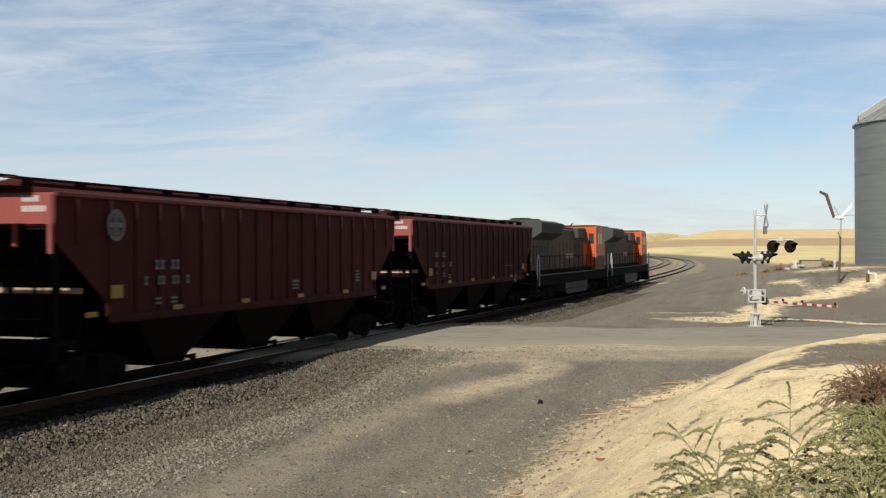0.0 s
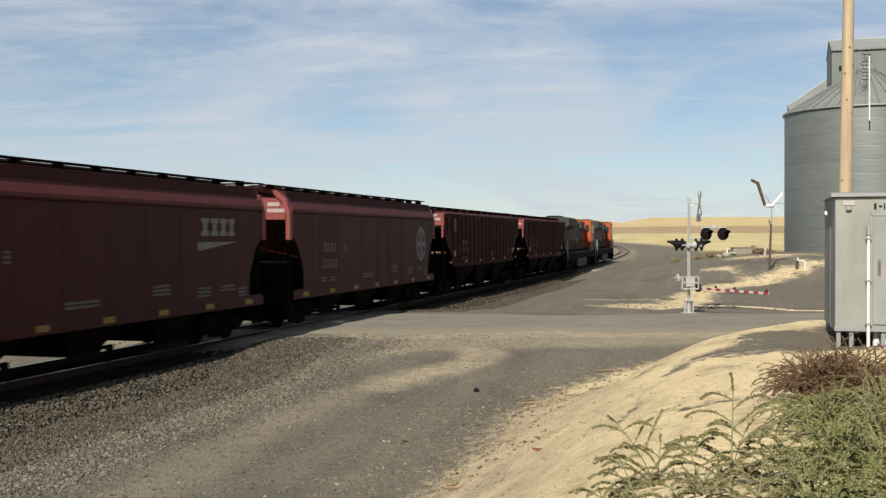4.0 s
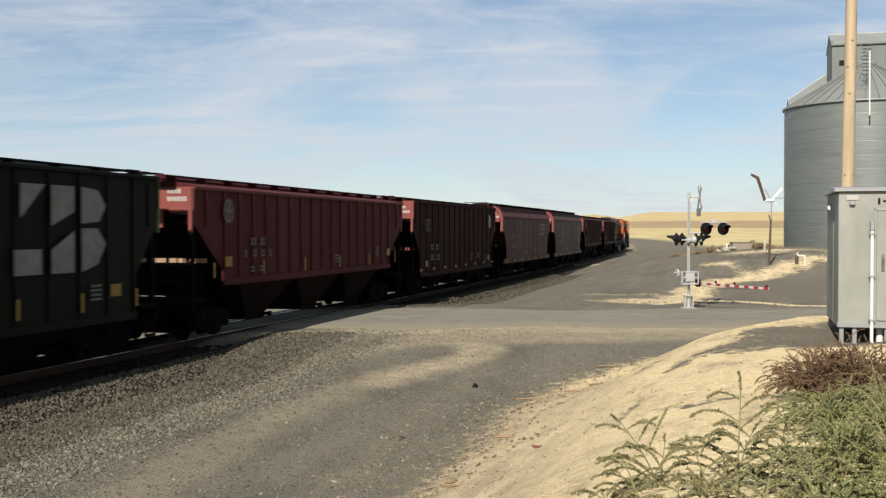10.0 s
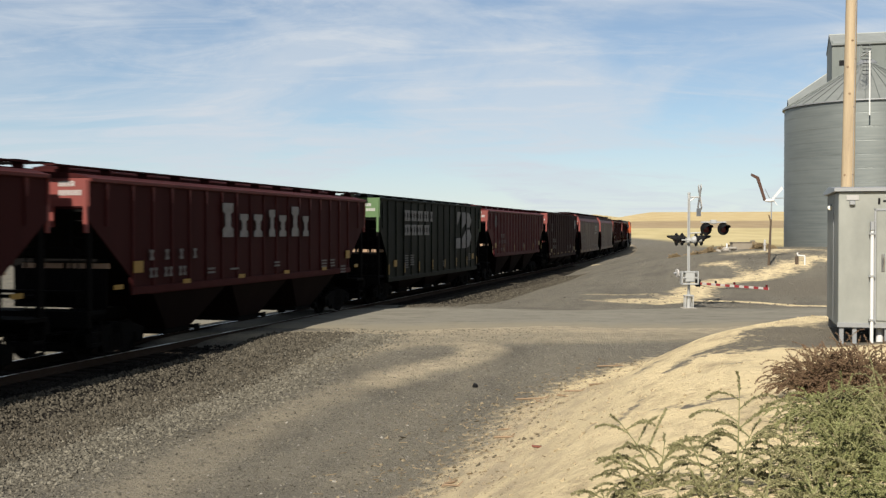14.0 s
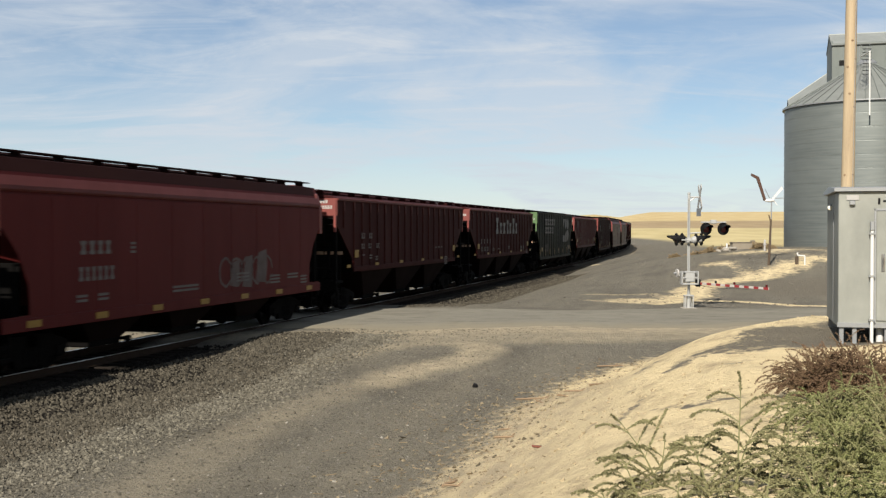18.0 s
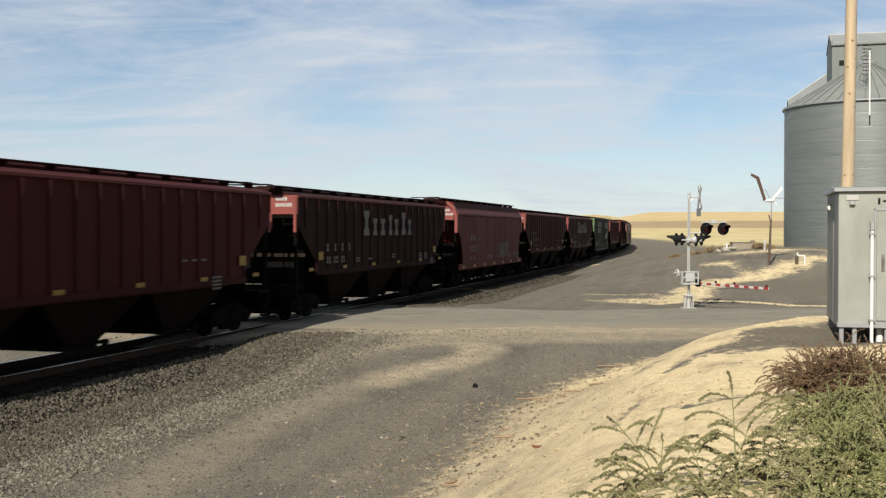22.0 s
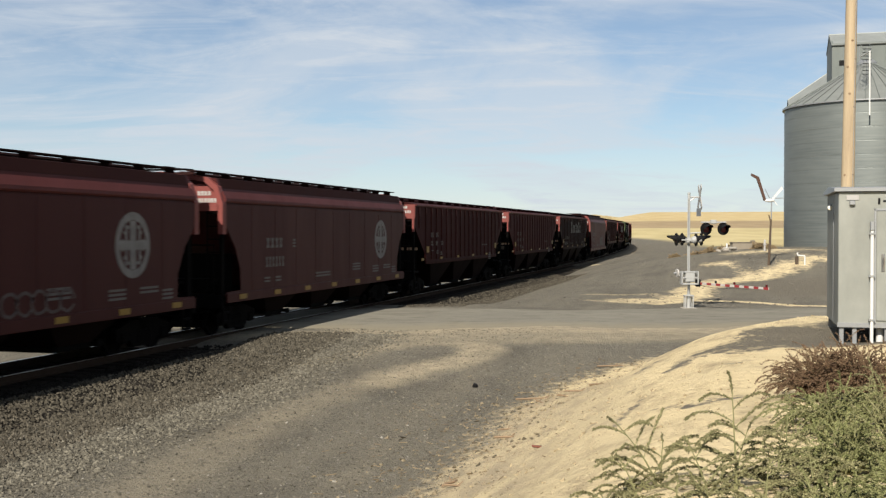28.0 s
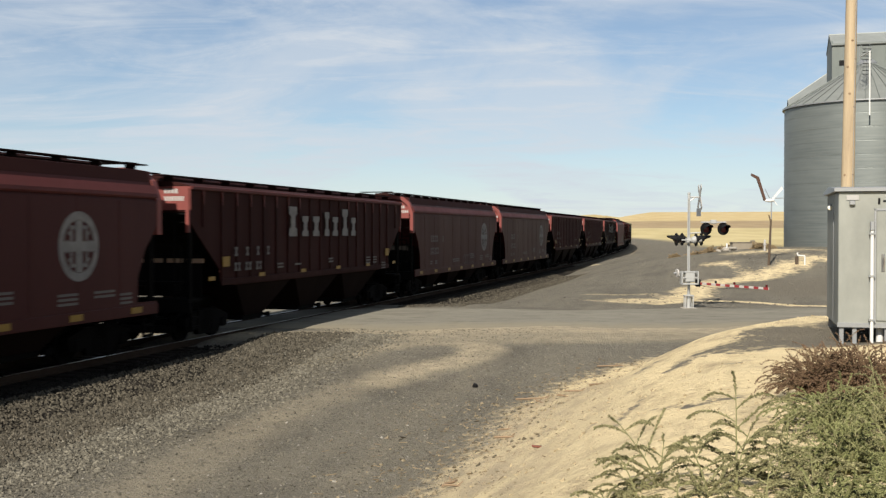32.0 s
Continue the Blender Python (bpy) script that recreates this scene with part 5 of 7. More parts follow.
def weed(name, label, x, y, seed, height, reach, stems, leaf_mat, stem_mat, leaf=0.02, dense=120, side=2, droop=0.16, fan=0.15, plumes=(), thick=0.0075):
    """A bushy weed: arching stems closely set with short narrow leaves, like brushes."""
    rng = random.Random(seed)
    w = thing(name, label, "weed", Matrix.Translation((x, y, height_at(x, y))))
    stem_bm = bmesh.new()
    lv, lf = [], []

    def branch(p, d, length, r, leaves, bend, depth):
        steps = 8
        pts = [Vector(p)]
        d = Vector(d).normalized()
        for i in range(steps):
            d = (d + Vector((rng.uniform(-0.14, 0.14), rng.uniform(-0.14, 0.14), -bend * (0.2 + 1.3 * i / steps)))).normalized()
            pts.append(pts[-1] + d * length / steps)
        for i in range(steps):
            tube(pts[i], pts[i + 1], r * (1 - 0.08 * i), stem_bm, 4, r * (1 - 0.08 * (i + 1)))
        for i in range(leaves):
            t = (0.12 + 0.88 * rng.random() ** 0.8) * steps
            j = min(steps - 1, int(t))
            q = pts[j].lerp(pts[j + 1], t - j)
            ax = (pts[j + 1] - pts[j]).normalized()
            out = ax.cross(Vector((rng.uniform(-1, 1), rng.uniform(-1, 1), rng.uniform(-1, 1))))
            if out.length < 0.05:
                continue
            out = (out.normalized() + ax * rng.uniform(0.4, 1.3)).normalized()
            ln = leaf * rng.uniform(0.6, 1.35)
            wide = out.cross(Vector((rng.uniform(-1, 1), rng.uniform(-1, 1), rng.uniform(-1, 1)))).normalized() * ln * 0.2
            k = len(lv)
            lv.extend((q, q + out * ln * 0.5 + wide, q + out * ln, q + out * ln * 0.5 - wide))
            lf.append((k, k + 1, k + 2, k + 3))
        if depth:
            for _ in range(side):
                j = rng.randint(2, steps - 2)
                off = Vector((rng.uniform(-1, 1), rng.uniform(-1, 1), rng.uniform(0.0, 0.9)))
                branch(pts[j], (pts[j + 1] - pts[j]).normalized() * 0.7 + off, length * rng.uniform(0.3, 0.55), r * 0.6, int(leaves * 0.55), bend * 1.1, depth - 1)

    for lean, high, laterals, span in plumes:
        # an upright stem with side shoots set left and right that arch over at their tips
        steps, pts = 10, [Vector((rng.uniform(-0.04, 0.04), rng.uniform(-0.04, 0.04), -0.03))]
        for i in range(steps):
            pts.append(pts[-1] + Vector((lean[0] * (0.5 + i / steps) + rng.uniform(-0.02, 0.02), lean[1] + rng.uniform(-0.02, 0.02), 1)) * high / steps)
        for i in range(steps):
            tube(pts[i], pts[i + 1], 0.0085 * (1 - 0.07 * i), stem_bm, 5, 0.0085 * (1 - 0.07 * (i + 1)))
        for q in range(laterals):
            t = 0.10 + 0.86 * (q + rng.uniform(-0.3, 0.3)) / laterals
            j = min(steps - 1, int(max(0.0, t) * steps))
            p = pts[j].lerp(pts[j + 1], max(0.0, t) * steps - j)
            sign = 1 if q % 2 else -1
            d = Vector((sign * rng.uniform(0.6, 1.2) + 0.5 * lean[0], rng.uniform(-0.6, 0.5), rng.uniform(0.45, 1.05)))
            ln = span * (1.15 - 0.65 * t) * rng.uniform(0.8, 1.25)
            branch(p, d, ln, 0.0048, int(ln * 760), 0.19, 0)
            if rng.random() < 0.5:
                branch(p + d.normalized() * ln * 0.35, d + Vector((sign * 0.5, rng.uniform(-0.4, 0.4), 0.1)), ln * 0.55, 0.004, int(ln * 420), 0.20, 0)
        branch(pts[-2], pts[-1] - pts[-2], high * 0.22, 0.005, int(high * 150), 0.02, 0)
    for i in range(stems):
        a = rng.uniform(0, math.tau)
        out = math.sqrt(rng.uniform(fan * fan, 1.0))
        d = Vector((math.cos(a) * out * reach / height, math.sin(a) * out * reach / height, 1.15 - 0.45 * out))
        ln = math.hypot(height, reach * out) * rng.uniform(0.75, 1.12)
        branch((rng.uniform(-0.08, 0.08) * reach * 2, rng.uniform(-0.08, 0.08) * reach * 2, -0.03), d, ln, thick, dense, droop * (0.5 + out), 1)
    tagged(part("stem_tangle", stem_bm, stem_mat, w, "thin branching stems"), kind="stuff")
    tagged(part("foliage", sheet("foliage", [tuple(v) for v in lv], lf, leaf_mat, False), None, w, "narrow crowded leaves"), kind="stuff")
    return w


LEAFGREY = island_material("grey_green_leaves", (0.075, 0.071, 0.034), (0.31, 0.287, 0.15), 0.8)
LEAFLIVE = island_material("fresh_green_leaves", (0.058, 0.068, 0.025), (0.28, 0.285, 0.122), 0.75)
LEAFTAN = island_material("dry_tan_leaves", (0.20, 0.145, 0.085), (0.42, 0.32, 0.19), 0.9)
LEAFRED = island_material("reddish_dry_leaves", (0.080, 0.047, 0.031), (0.22, 0.143, 0.088), 0.85)
STEMDRY = surface("dry_weed_stem", (0.154, 0.1155, 0.05775), (0.1001, 0.077, 0.0385), 0.8, 0, 8, 40, None, 0.5, 0.1)


STEMGREEN = surface("green_weed_stem", (0.17, 0.165, 0.075), (0.12, 0.115, 0.05), 0.8, 0, 8, 40, None, 0.5, 0.1)


SWAYING = []


def build_weeds():
    for i, (x, y, h, r, n) in enumerate(((4.00, 11.2, 0.58, 0.42, 120), (4.42, 11.2, 0.70, 0.46, 130), (5.0, 11.0, 0.66, 0.50, 110))):
        weed("tumbleweed", "rounded red-brown dry tumbleweed on the bank", x, y, 60 + i, h, r, n, LEAFRED, STEMDRY, 0.0145, 270, 3, 0.17, 0.0, (), 0.003)
    # the thick green mass: long arching shoots over one another
    for i, (x, y, h, r, n) in enumerate(((3.45, 9.2, 0.56, 0.5, 64), (4.0, 9.4, 0.62, 0.55, 64), (2.98, 7.8, 0.50, 0.45, 66), (3.5, 7.9, 0.58, 0.5, 66), (3.05, 6.7, 0.42, 0.45, 60),
                                         (2.5, 6.7, 0.28, 0.45, 40), (2.62, 6.0, 0.26, 0.45, 40), (2.15, 6.1, 0.22, 0.4, 28))):
        w = weed("green_weed", "bushy fresh green weed on the bank", x, y, 80 + i, h, r, n, LEAFLIVE if i not in (1, 3) else LEAFGREY, STEMGREEN, 0.016, 210, 2, 0.22)
        SWAYING.append((w, h, 0.35))
    # sparse weeds before it, each about one or two leaning stems
    for i, (x, y, h, r, n, plumes) in enumerate((
            (1.60, 7.80, 0.22, 0.34, 4, (((-0.62, 0.0), 0.56, 8, 0.44), ((0.10, 0.05), 0.38, 6, 0.34))),
            (1.42, 7.45, 0.22, 0.36, 5, (((-0.40, 0.1), 0.32, 6, 0.38),)),
            (1.97, 7.15, 0.20, 0.34, 4, (((0.02, 0.0), 0.76, 9, 0.46), ((0.35, 0.1), 0.46, 7, 0.38))),
            (1.75, 7.00, 0.24, 0.40, 5, (((-0.35, 0.0), 0.40, 7, 0.38),)),
            (2.30, 7.30, 0.30, 0.42, 6, (((0.10, 0.0), 0.44, 7, 0.38), ((-0.2, 0.1), 0.34, 6, 0.32))),
            (2.62, 8.00, 0.26, 0.36, 4, (((0.05, 0.0), 0.54, 7, 0.34),)),
            (1.15, 7.00, 0.20, 0.36, 6, (((-0.30, 0.0), 0.24, 5, 0.30),)),
            (1.50, 6.60, 0.24, 0.38, 8, (((0.1, 0.0), 0.32, 6, 0.32),)),
            (2.05, 6.60, 0.30, 0.42, 9, (((0.1, 0.0), 0.34, 6, 0.32),)),
            (2.45, 7.00, 0.32, 0.42, 9, (((-0.1, 0.0), 0.38, 7, 0.32),)))):
        w = weed("tall_weed", "sparse grey-green weed with drooping brush-like stems", x, y, 101 + i, h, r, n, LEAFGREY, STEMGREEN, 0.0175, 300, 2, 0.20, 0.25, plumes)
        SWAYING.append((w, max(p[1] for p in plumes), 0.55 + 0.45 * (plumes[0][1] > 0.7)))
    for i, (x, y, h, r) in enumerate(((21.9, 72.6, 0.9, 0.8), (22.6, 73.4, 0.7, 0.7), (18.2, 75.5, 0.6, 0.8), (19.6, 76.5, 0.8, 0.9), (20.8, 77.0, 0.8, 0.9), (17.0, 77.0, 0.5, 0.7), (23.6, 78, 0.8, 1.0))):
        weed("dry_shrub", "round dry brown shrub beyond the road", x, y, 120 + i, h * 0.55, r * 0.9, 30, LEAFTAN, STEMDRY, 0.05, 200, 3)


build_weeds()


# ---- the train ----
# Each car: x forward, y to its left, z above the rail head, origin under its middle.
WHEEL = 0.42


def truck_parts(car, at, wheelbase=1.78, axles=2):
    tr = part("truck", TRUCKS[axles], None, car, "black cast truck frame", at=pose(at, 0, 0))
    for i in range(axles):
        x = (i - (axles - 1) / 2) * wheelbase
        w = part("wheelset", AXLE, None, tr, at=pose(x, 0, WHEEL))
        WHEELSETS.append((w, x))
    return tr


def make_truck(wheelbase, axles):
    bm = bmesh.new()
    h = (axles - 1) / 2 * wheelbase
    for s in (-1, 1):
        y = s * 1.02
        prism([(-h - 0.32, 0.62), (-h - 0.26, 0.32), (-h + 0.3, 0.34), (-0.5, 0.16), (0.5, 0.16), (h - 0.3, 0.34), (h + 0.26, 0.32), (h + 0.32, 0.62), (0.6, 0.80), (-0.6, 0.80)],
              y - 0.08, y + 0.08, bm)
        for i in range(axles):
            x = (i - (axles - 1) / 2) * wheelbase
            box(x - 0.13, x + 0.13, y + s * 0.08 - 0.05, y + s * 0.08 + 0.05, 0.28, 0.55, bm, 0.03)
        for x in (-0.24, -0.08, 0.08, 0.24):
            tube((x, y + s * 0.05, 0.24), (x, y + s * 0.05, 0.56), 0.06, bm)
    box(-0.22, 0.22, -1.1, 1.1, 0.50, 0.84, bm, 0.03)
    for x in (-h - 0.52, -0.34, 0.34, h + 0.52):
        box(x - 0.07, x + 0.07, -0.80, 0.80, 0.26, 0.46, bm, 0.02)
    box(-h - 0.3, h + 0.3, -0.30, 0.30, 0.40, 0.60, bm, 0.02)
    return mesh_of("truck", bm, GRIMESHADE)


def make_axle():
    bm = bmesh.new()
    for s in (-1, 1):
        lathe([(0.10, s * 0.66), (0.36, s * 0.67), (0.40, s * 0.66), (WHEEL, s * 0.70), (WHEEL - 0.006, s * 0.80), (0.36, s * 0.79), (0.30, s * 0.76), (0.12, s * 0.79), (0.0, s * 0.80)], bm, 24, axis="y")
    tube((0, -1.05, 0), (0, 1.05, 0), 0.075, bm)
    return mesh_of("wheelset", bm, GRIMESHADE)


WHEELSETS = []
AXLE = make_axle()
TRUCKS = {2: make_truck(1.78, 2), 3: make_truck(2.0, 3)}


def ladder(x, y, z0, z1, facing, bm=None):
    """Two rails and rungs; facing x or y."""
    bm = bm or bmesh.new()
    d = (0.22, 0) if facing == "y" else (0, 0.22)
    for s in (-1, 1):
        tube((x + s * d[0], y + s * d[1], z0), (x + s * d[0], y + s * d[1], z1), 0.022, bm, 5)
    k = max(2, int((z1 - z0) / 0.36))
    for i in range(k + 1):
        z = z0 + 0.05 + (z1 - z0 - 0.1) * i / k
        tube((x - d[0], y - d[1], z), (x + d[0], y + d[1], z), 0.016, bm, 5)
    return bm


def undergear(car, L):
    """Trucks, couplers and the brake gear of a car."""
    c = L / 2
    for s in (-1, 1):
        truck_parts(car, s * (c - 2.55))
        bm = box(s * (c - 0.75) - 0.45, s * (c - 0.75) + 0.45, -0.16, 0.16, 0.72, 1.0, bevel=0.03)
        box(s * (c - 0.17) - 0.2, s * (c - 0.17) + 0.2, -0.13, 0.13, 0.70, 1.02, bm, 0.05)
        part("coupler", bm, GRIMESHADE, car)
        step = box(s * (c - 1.15) - 0.20, s * (c - 1.15) + 0.20, -1.52, -1.44, 0.42, 0.48)
        for dx in (-0.19, 0.19):
            box(s * (c - 1.15) + dx - 0.02, s * (c - 1.15) + dx + 0.02, -1.51, -1.45, 0.42, 1.0, step)
        box(s * (c - 1.15) - 0.20, s * (c - 1.15) + 0.20, -1.52, -1.44, 0.68, 0.73, step)
        part("sill_step", step, GRIMESHADE, car)
        part("uncoupling_lever", chain([(s * (c - 0.55), -1.35, 0.78), (s * (c - 0.50), -0.5, 0.70), (s * (c - 0.35), -0.1, 0.90)], 0.018, sides=5), GRIMESHADE, car)
        part("air_hose", chain([(s * (c - 0.7), 0.35, 0.85), (s * (c - 0.3), 0.36, 0.5), (s * (c - 0.02), 0.3, 0.55)], 0.03), BLACK, car)
    part("center_sill", box(-c + 0.9, c - 0.9, -0.33, 0.33, 0.84, 1.10), GRIMESHADE, car)
    part("brake_cylinder", tube((-c + 1.2, 0.5, 1.5), (-c + 2.2, 0.5, 1.5), 0.14, sides=10), GRIMESHADE, car)
    part("air_tank", tube((-c + 1.5, -0.55, 1.42), (-c + 2.5, -0.55, 1.42), 0.19, sides=12), GRIMESHADE, car)


def bays(car, L, top=1.55, low=0.36):
    """Three discharge hoppers flush with the sides, meeting at the sill, with their gates."""
    pitch = (L - 6.9) / 3
    for i in (-1, 0, 1):
        x = i * pitch
        bm = bmesh.new()
        rows = [[bm.verts.new((x + sx * a, sy * b, z)) for sx, sy in ((-1, -1), (1, -1), (1, 1), (-1, 1))]
                for a, b, z in ((pitch / 2 - 0.12, 1.44, top), (pitch / 2 - 0.25, 1.42, top - 0.10), (0.62, 1.05, low + 0.1))]
        for lo, hi in zip(rows, rows[1:]):
            for q in range(4):
                bm.faces.new((lo[q], lo[(q + 1) % 4], hi[(q + 1) % 4], hi[q]))
        bm.faces.new(rows[-1])
        bm.faces.new(rows[0][::-1])
        bmesh.ops.recalc_face_normals(bm, faces=bm.faces[:])
        # Coloured near-black for the shade below the sill.
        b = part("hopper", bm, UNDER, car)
        g = box(x - 0.66, x + 0.66, -1.02, 1.02, low - 0.04, low + 0.10, bevel=0.02)
        tube((x + 0.78, -1.12, low + 0.05), (x + 0.78, 1.12, low + 0.05), 0.045, g)
        box(x + 0.66, x + 0.90, -1.18, -1.10, low - 0.02, low + 0.12, g, 0.02)
        part("outlet_gate", g, GRIMESHADE, b, "sliding outlet gate")


def end_gear(car, L, HW, top, paint, pale, ribbed="lit_strips"):
    """End frames, platforms, ladders and brake wheel at both ends, darkened for shade."""
    c = L / 2
    for s in (-1, 1):
        e = s * (c - 0.80)
        part("end_platform", box(min(e, e - s * 0.75), max(e, e - s * 0.75), -HW + 0.08, HW - 0.08, 1.12, 1.20), GRIMESHADE, car)
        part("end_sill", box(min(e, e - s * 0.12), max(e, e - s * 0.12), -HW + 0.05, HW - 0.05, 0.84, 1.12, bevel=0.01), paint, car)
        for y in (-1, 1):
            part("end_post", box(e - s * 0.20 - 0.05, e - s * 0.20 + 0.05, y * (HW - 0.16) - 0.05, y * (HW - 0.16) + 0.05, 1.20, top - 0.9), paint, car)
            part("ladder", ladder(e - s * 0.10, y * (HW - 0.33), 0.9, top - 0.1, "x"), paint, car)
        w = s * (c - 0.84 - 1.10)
        # The recess's shade is put into the near-black bulkhead.
        part("end_bulkhead", box(w - 0.025, w + 0.025, -HW + 0.32, HW - 0.32, 1.20, 2.34, bevel=0.008), GRIMESHADE, car, "bulkhead under the end slope, coloured dark for shade")
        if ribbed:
            # Pale strips stand for the sun falling on the bulkhead.
            for q in range(4) if ribbed == "lit_strips" else (0,):
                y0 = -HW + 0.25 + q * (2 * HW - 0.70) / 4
                part("bulkhead_plate", box(min(w, w + s * 0.05), max(w, w + s * 0.05), y0, y0 + (2 * HW - 0.70) / 4 - 0.12, 2.12, 2.24), BEIGE if ribbed == "lit_strips" else pale, car, "pale bulkhead strip, sunlight put into its colour")
        part("crossover_step", box(min(e, e - s * 0.28), max(e, e - s * 0.28), -HW + 0.35, HW - 0.35, 1.60, 1.66), GRIMESHADE, car, "end walkway grating")
        part("handrail", chain([(e, -HW + 0.3, 1.2), (e, -HW + 0.3, 2.6), (e, HW - 0.3, 2.6), (e, HW - 0.3, 1.2)], 0.02, sides=5), paint, car)
    part("brake_wheel", lathe([(0.25, -0.015), (0.28, 0), (0.25, 0.015), (0.2, 0)], sides=18, axis="x", at=(-c + 0.55, 0.55, 2.9)), GRIMESHADE, car)


def roof_gear(car, L, top, paint, hatches=5):
    """Trough hatches along the middle and a running board along each side of them."""
    c = L / 2 - 0.9
    part("coaming", box(-c + 0.4, c - 0.4, -0.33, 0.33, top, top + 0.09), paint, car)
    n = hatches
    w = (2 * c - 1.0) / n
    for i in range(n):
        x0 = -c + 0.5 + i * w
        bm = prism([(-0.36, top + 0.095), (0.36, top + 0.095), (0.33, top + 0.14), (0.0, top + 0.18), (-0.33, top + 0.14)], x0 + 0.01, x0 + w - 0.01, axis="x")
        lid = part("hatch_cover", bm, paint, car)
        for q in (0.25, 0.75):
            x = x0 + w * q
            part("hatch_bar", chain([(x, -0.62, top + 0.16), (x, -0.40, top + 0.17), (x, 0.0, top + 0.21), (x, 0.40, top + 0.17), (x, 0.62, top + 0.16)], 0.024, sides=5), paint, lid)
    for s in (-1, 1):
        bm = box(-c - 0.55, c + 0.55, s * 0.86 - 0.16, s * 0.86 + 0.16, top + 0.11, top + 0.14)
        for i in range(12):
            x = -c + (2 * c) * i / 11
            box(x - 0.02, x + 0.02, s * 0.86 - 0.14, s * 0.86 + 0.14, top - 0.02, top + 0.108, bm)
        part("running_board", bm, paint, car, "grating walkway on brackets")
    for s in (-1, 1):
        x = s * (c + 0.35)
        part("end_walk", box(x - 0.24, x + 0.24, -0.70, 0.70, top + 0.162, top + 0.19), GRIMESHADE, car)


def ribbed_car(L, paint, pale, ribs, style="", flush=False, full=False, lit_strips=True):
    """A covered hopper with upright posts outside its flat sides."""
    car = thing("hopper_car", "", "hopper car", group="cars of the train")
    c, HW = L / 2 - 0.84, 1.58
    eave = 4.28 if flush else 4.12
    top = eave + (0.06 if flush else 0.20)
    zb = 1.58 if not full else 1.0
    cut = 1.65 if not full else 1.0
    prof = [(-c, eave), (-c, 3.50), (-c + 2.55, 1.45), (c - 2.55, 1.45), (c, 3.50), (c, eave)]
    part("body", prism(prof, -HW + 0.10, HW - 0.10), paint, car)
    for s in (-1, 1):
        # Dark sheet added to give the end slope its shade.
        part("end_slope", prism([(s * (c - 0.02), 3.47), (s * (c - 2.5), 1.47), (s * (c - 2.5), 1.42), (s * (c - 0.02), 3.42)], -HW + 0.12, HW - 0.12), GRIMESHADE, car, "end slope sheet coloured dark for shade")
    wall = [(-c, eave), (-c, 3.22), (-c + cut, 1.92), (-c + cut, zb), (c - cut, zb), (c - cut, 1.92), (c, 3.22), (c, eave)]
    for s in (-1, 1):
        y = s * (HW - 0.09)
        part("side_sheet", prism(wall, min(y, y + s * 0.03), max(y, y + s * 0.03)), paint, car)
        rib = mesh_of("side_post", prism([(-0.045, zb + 0.04), (0.045, zb + 0.04), (0.045, eave - 0.16), (0.03, eave - 0.04), (-0.03, eave - 0.04), (-0.045, eave - 0.16)], 0, s * 0.038), paint)
        # Pale wedge added for the light on each post's tip.
        tip = mesh_of("sunlit_post_tip", prism([(-0.02, eave - 0.42), (0.02, eave - 0.42), (0.06, eave - 0.05), (-0.06, eave - 0.05)], s * 0.02, s * 0.0425), BLUSH)
        for i in range(ribs):
            x = (-c + cut + 0.1) + (2 * (c - cut) - 0.2) * i / (ribs - 1)
            p = part("side_post", rib, None, car, at=pose(x, s * (HW - 0.06), 0))
            if not flush and not (ribs * 0.36 < i < ribs * 0.62 and style not in ("plain",)):
                part("sunlit_post_tip", tip, None, p)
        short = mesh_of("side_post", prism([(-0.045, 3.1), (0.045, 3.1), (0.045, eave - 0.16), (-0.045, eave - 0.16)], 0, s * 0.038), paint)
        for q in (-1, 1):
            x = q * (c - cut * 0.42)
            p = part("side_post", short, None, car, at=pose(x, s * (HW - 0.06), 0))
            if not flush:
                part("sunlit_post_tip", tip, None, p)
        part("side_sill", box(-c + cut, c - cut, min(s * (HW - 0.06), s * HW), max(s * (HW - 0.06), s * HW), zb - 0.10, zb + 0.08, bevel=0.01), paint, car)
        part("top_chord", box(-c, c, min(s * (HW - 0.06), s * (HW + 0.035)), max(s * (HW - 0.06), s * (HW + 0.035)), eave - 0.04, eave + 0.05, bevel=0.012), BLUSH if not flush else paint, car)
    roof = prism([(-HW + 0.02, eave + 0.052), (HW - 0.02, eave + 0.052), (HW - 0.4, eave + (0.07 if flush else 0.15)), (0.4, top), (-0.4, top), (-HW + 0.4, eave + (0.07 if flush else 0.15))], -c - 0.02, c + 0.02, axis="x")
    part("roof", roof, paint, car)
    for s in (-1, 1):
        x = s * (c + 0.004)
        part("end_sheet", box(min(x, x + s * 0.03), max(x, x + s * 0.03), -HW + 0.02, HW - 0.02, 3.54, eave + 0.04), pale, car)
        for q in (-1, 1):
            part("corner_post", box(min(x, x + s * 0.07), max(x, x + s * 0.07), q * (HW - 0.10) - 0.045, q * (HW - 0.10) + 0.045, 2.95, eave), pale, car)
            part("end_stiffener", box(min(x, x + s * 0.06), max(x, x + s * 0.06), q * 0.62 - 0.04, q * 0.62 + 0.04, 3.08, 3.54), pale, car)
    bays(car, L, zb - 0.08)
    end_gear(car, L, HW, eave, GRIMESHADE, pale, "lit_strips" if lit_strips else "post")
    roof_gear(car, L, top, paint)
    undergear(car, L)
    return car


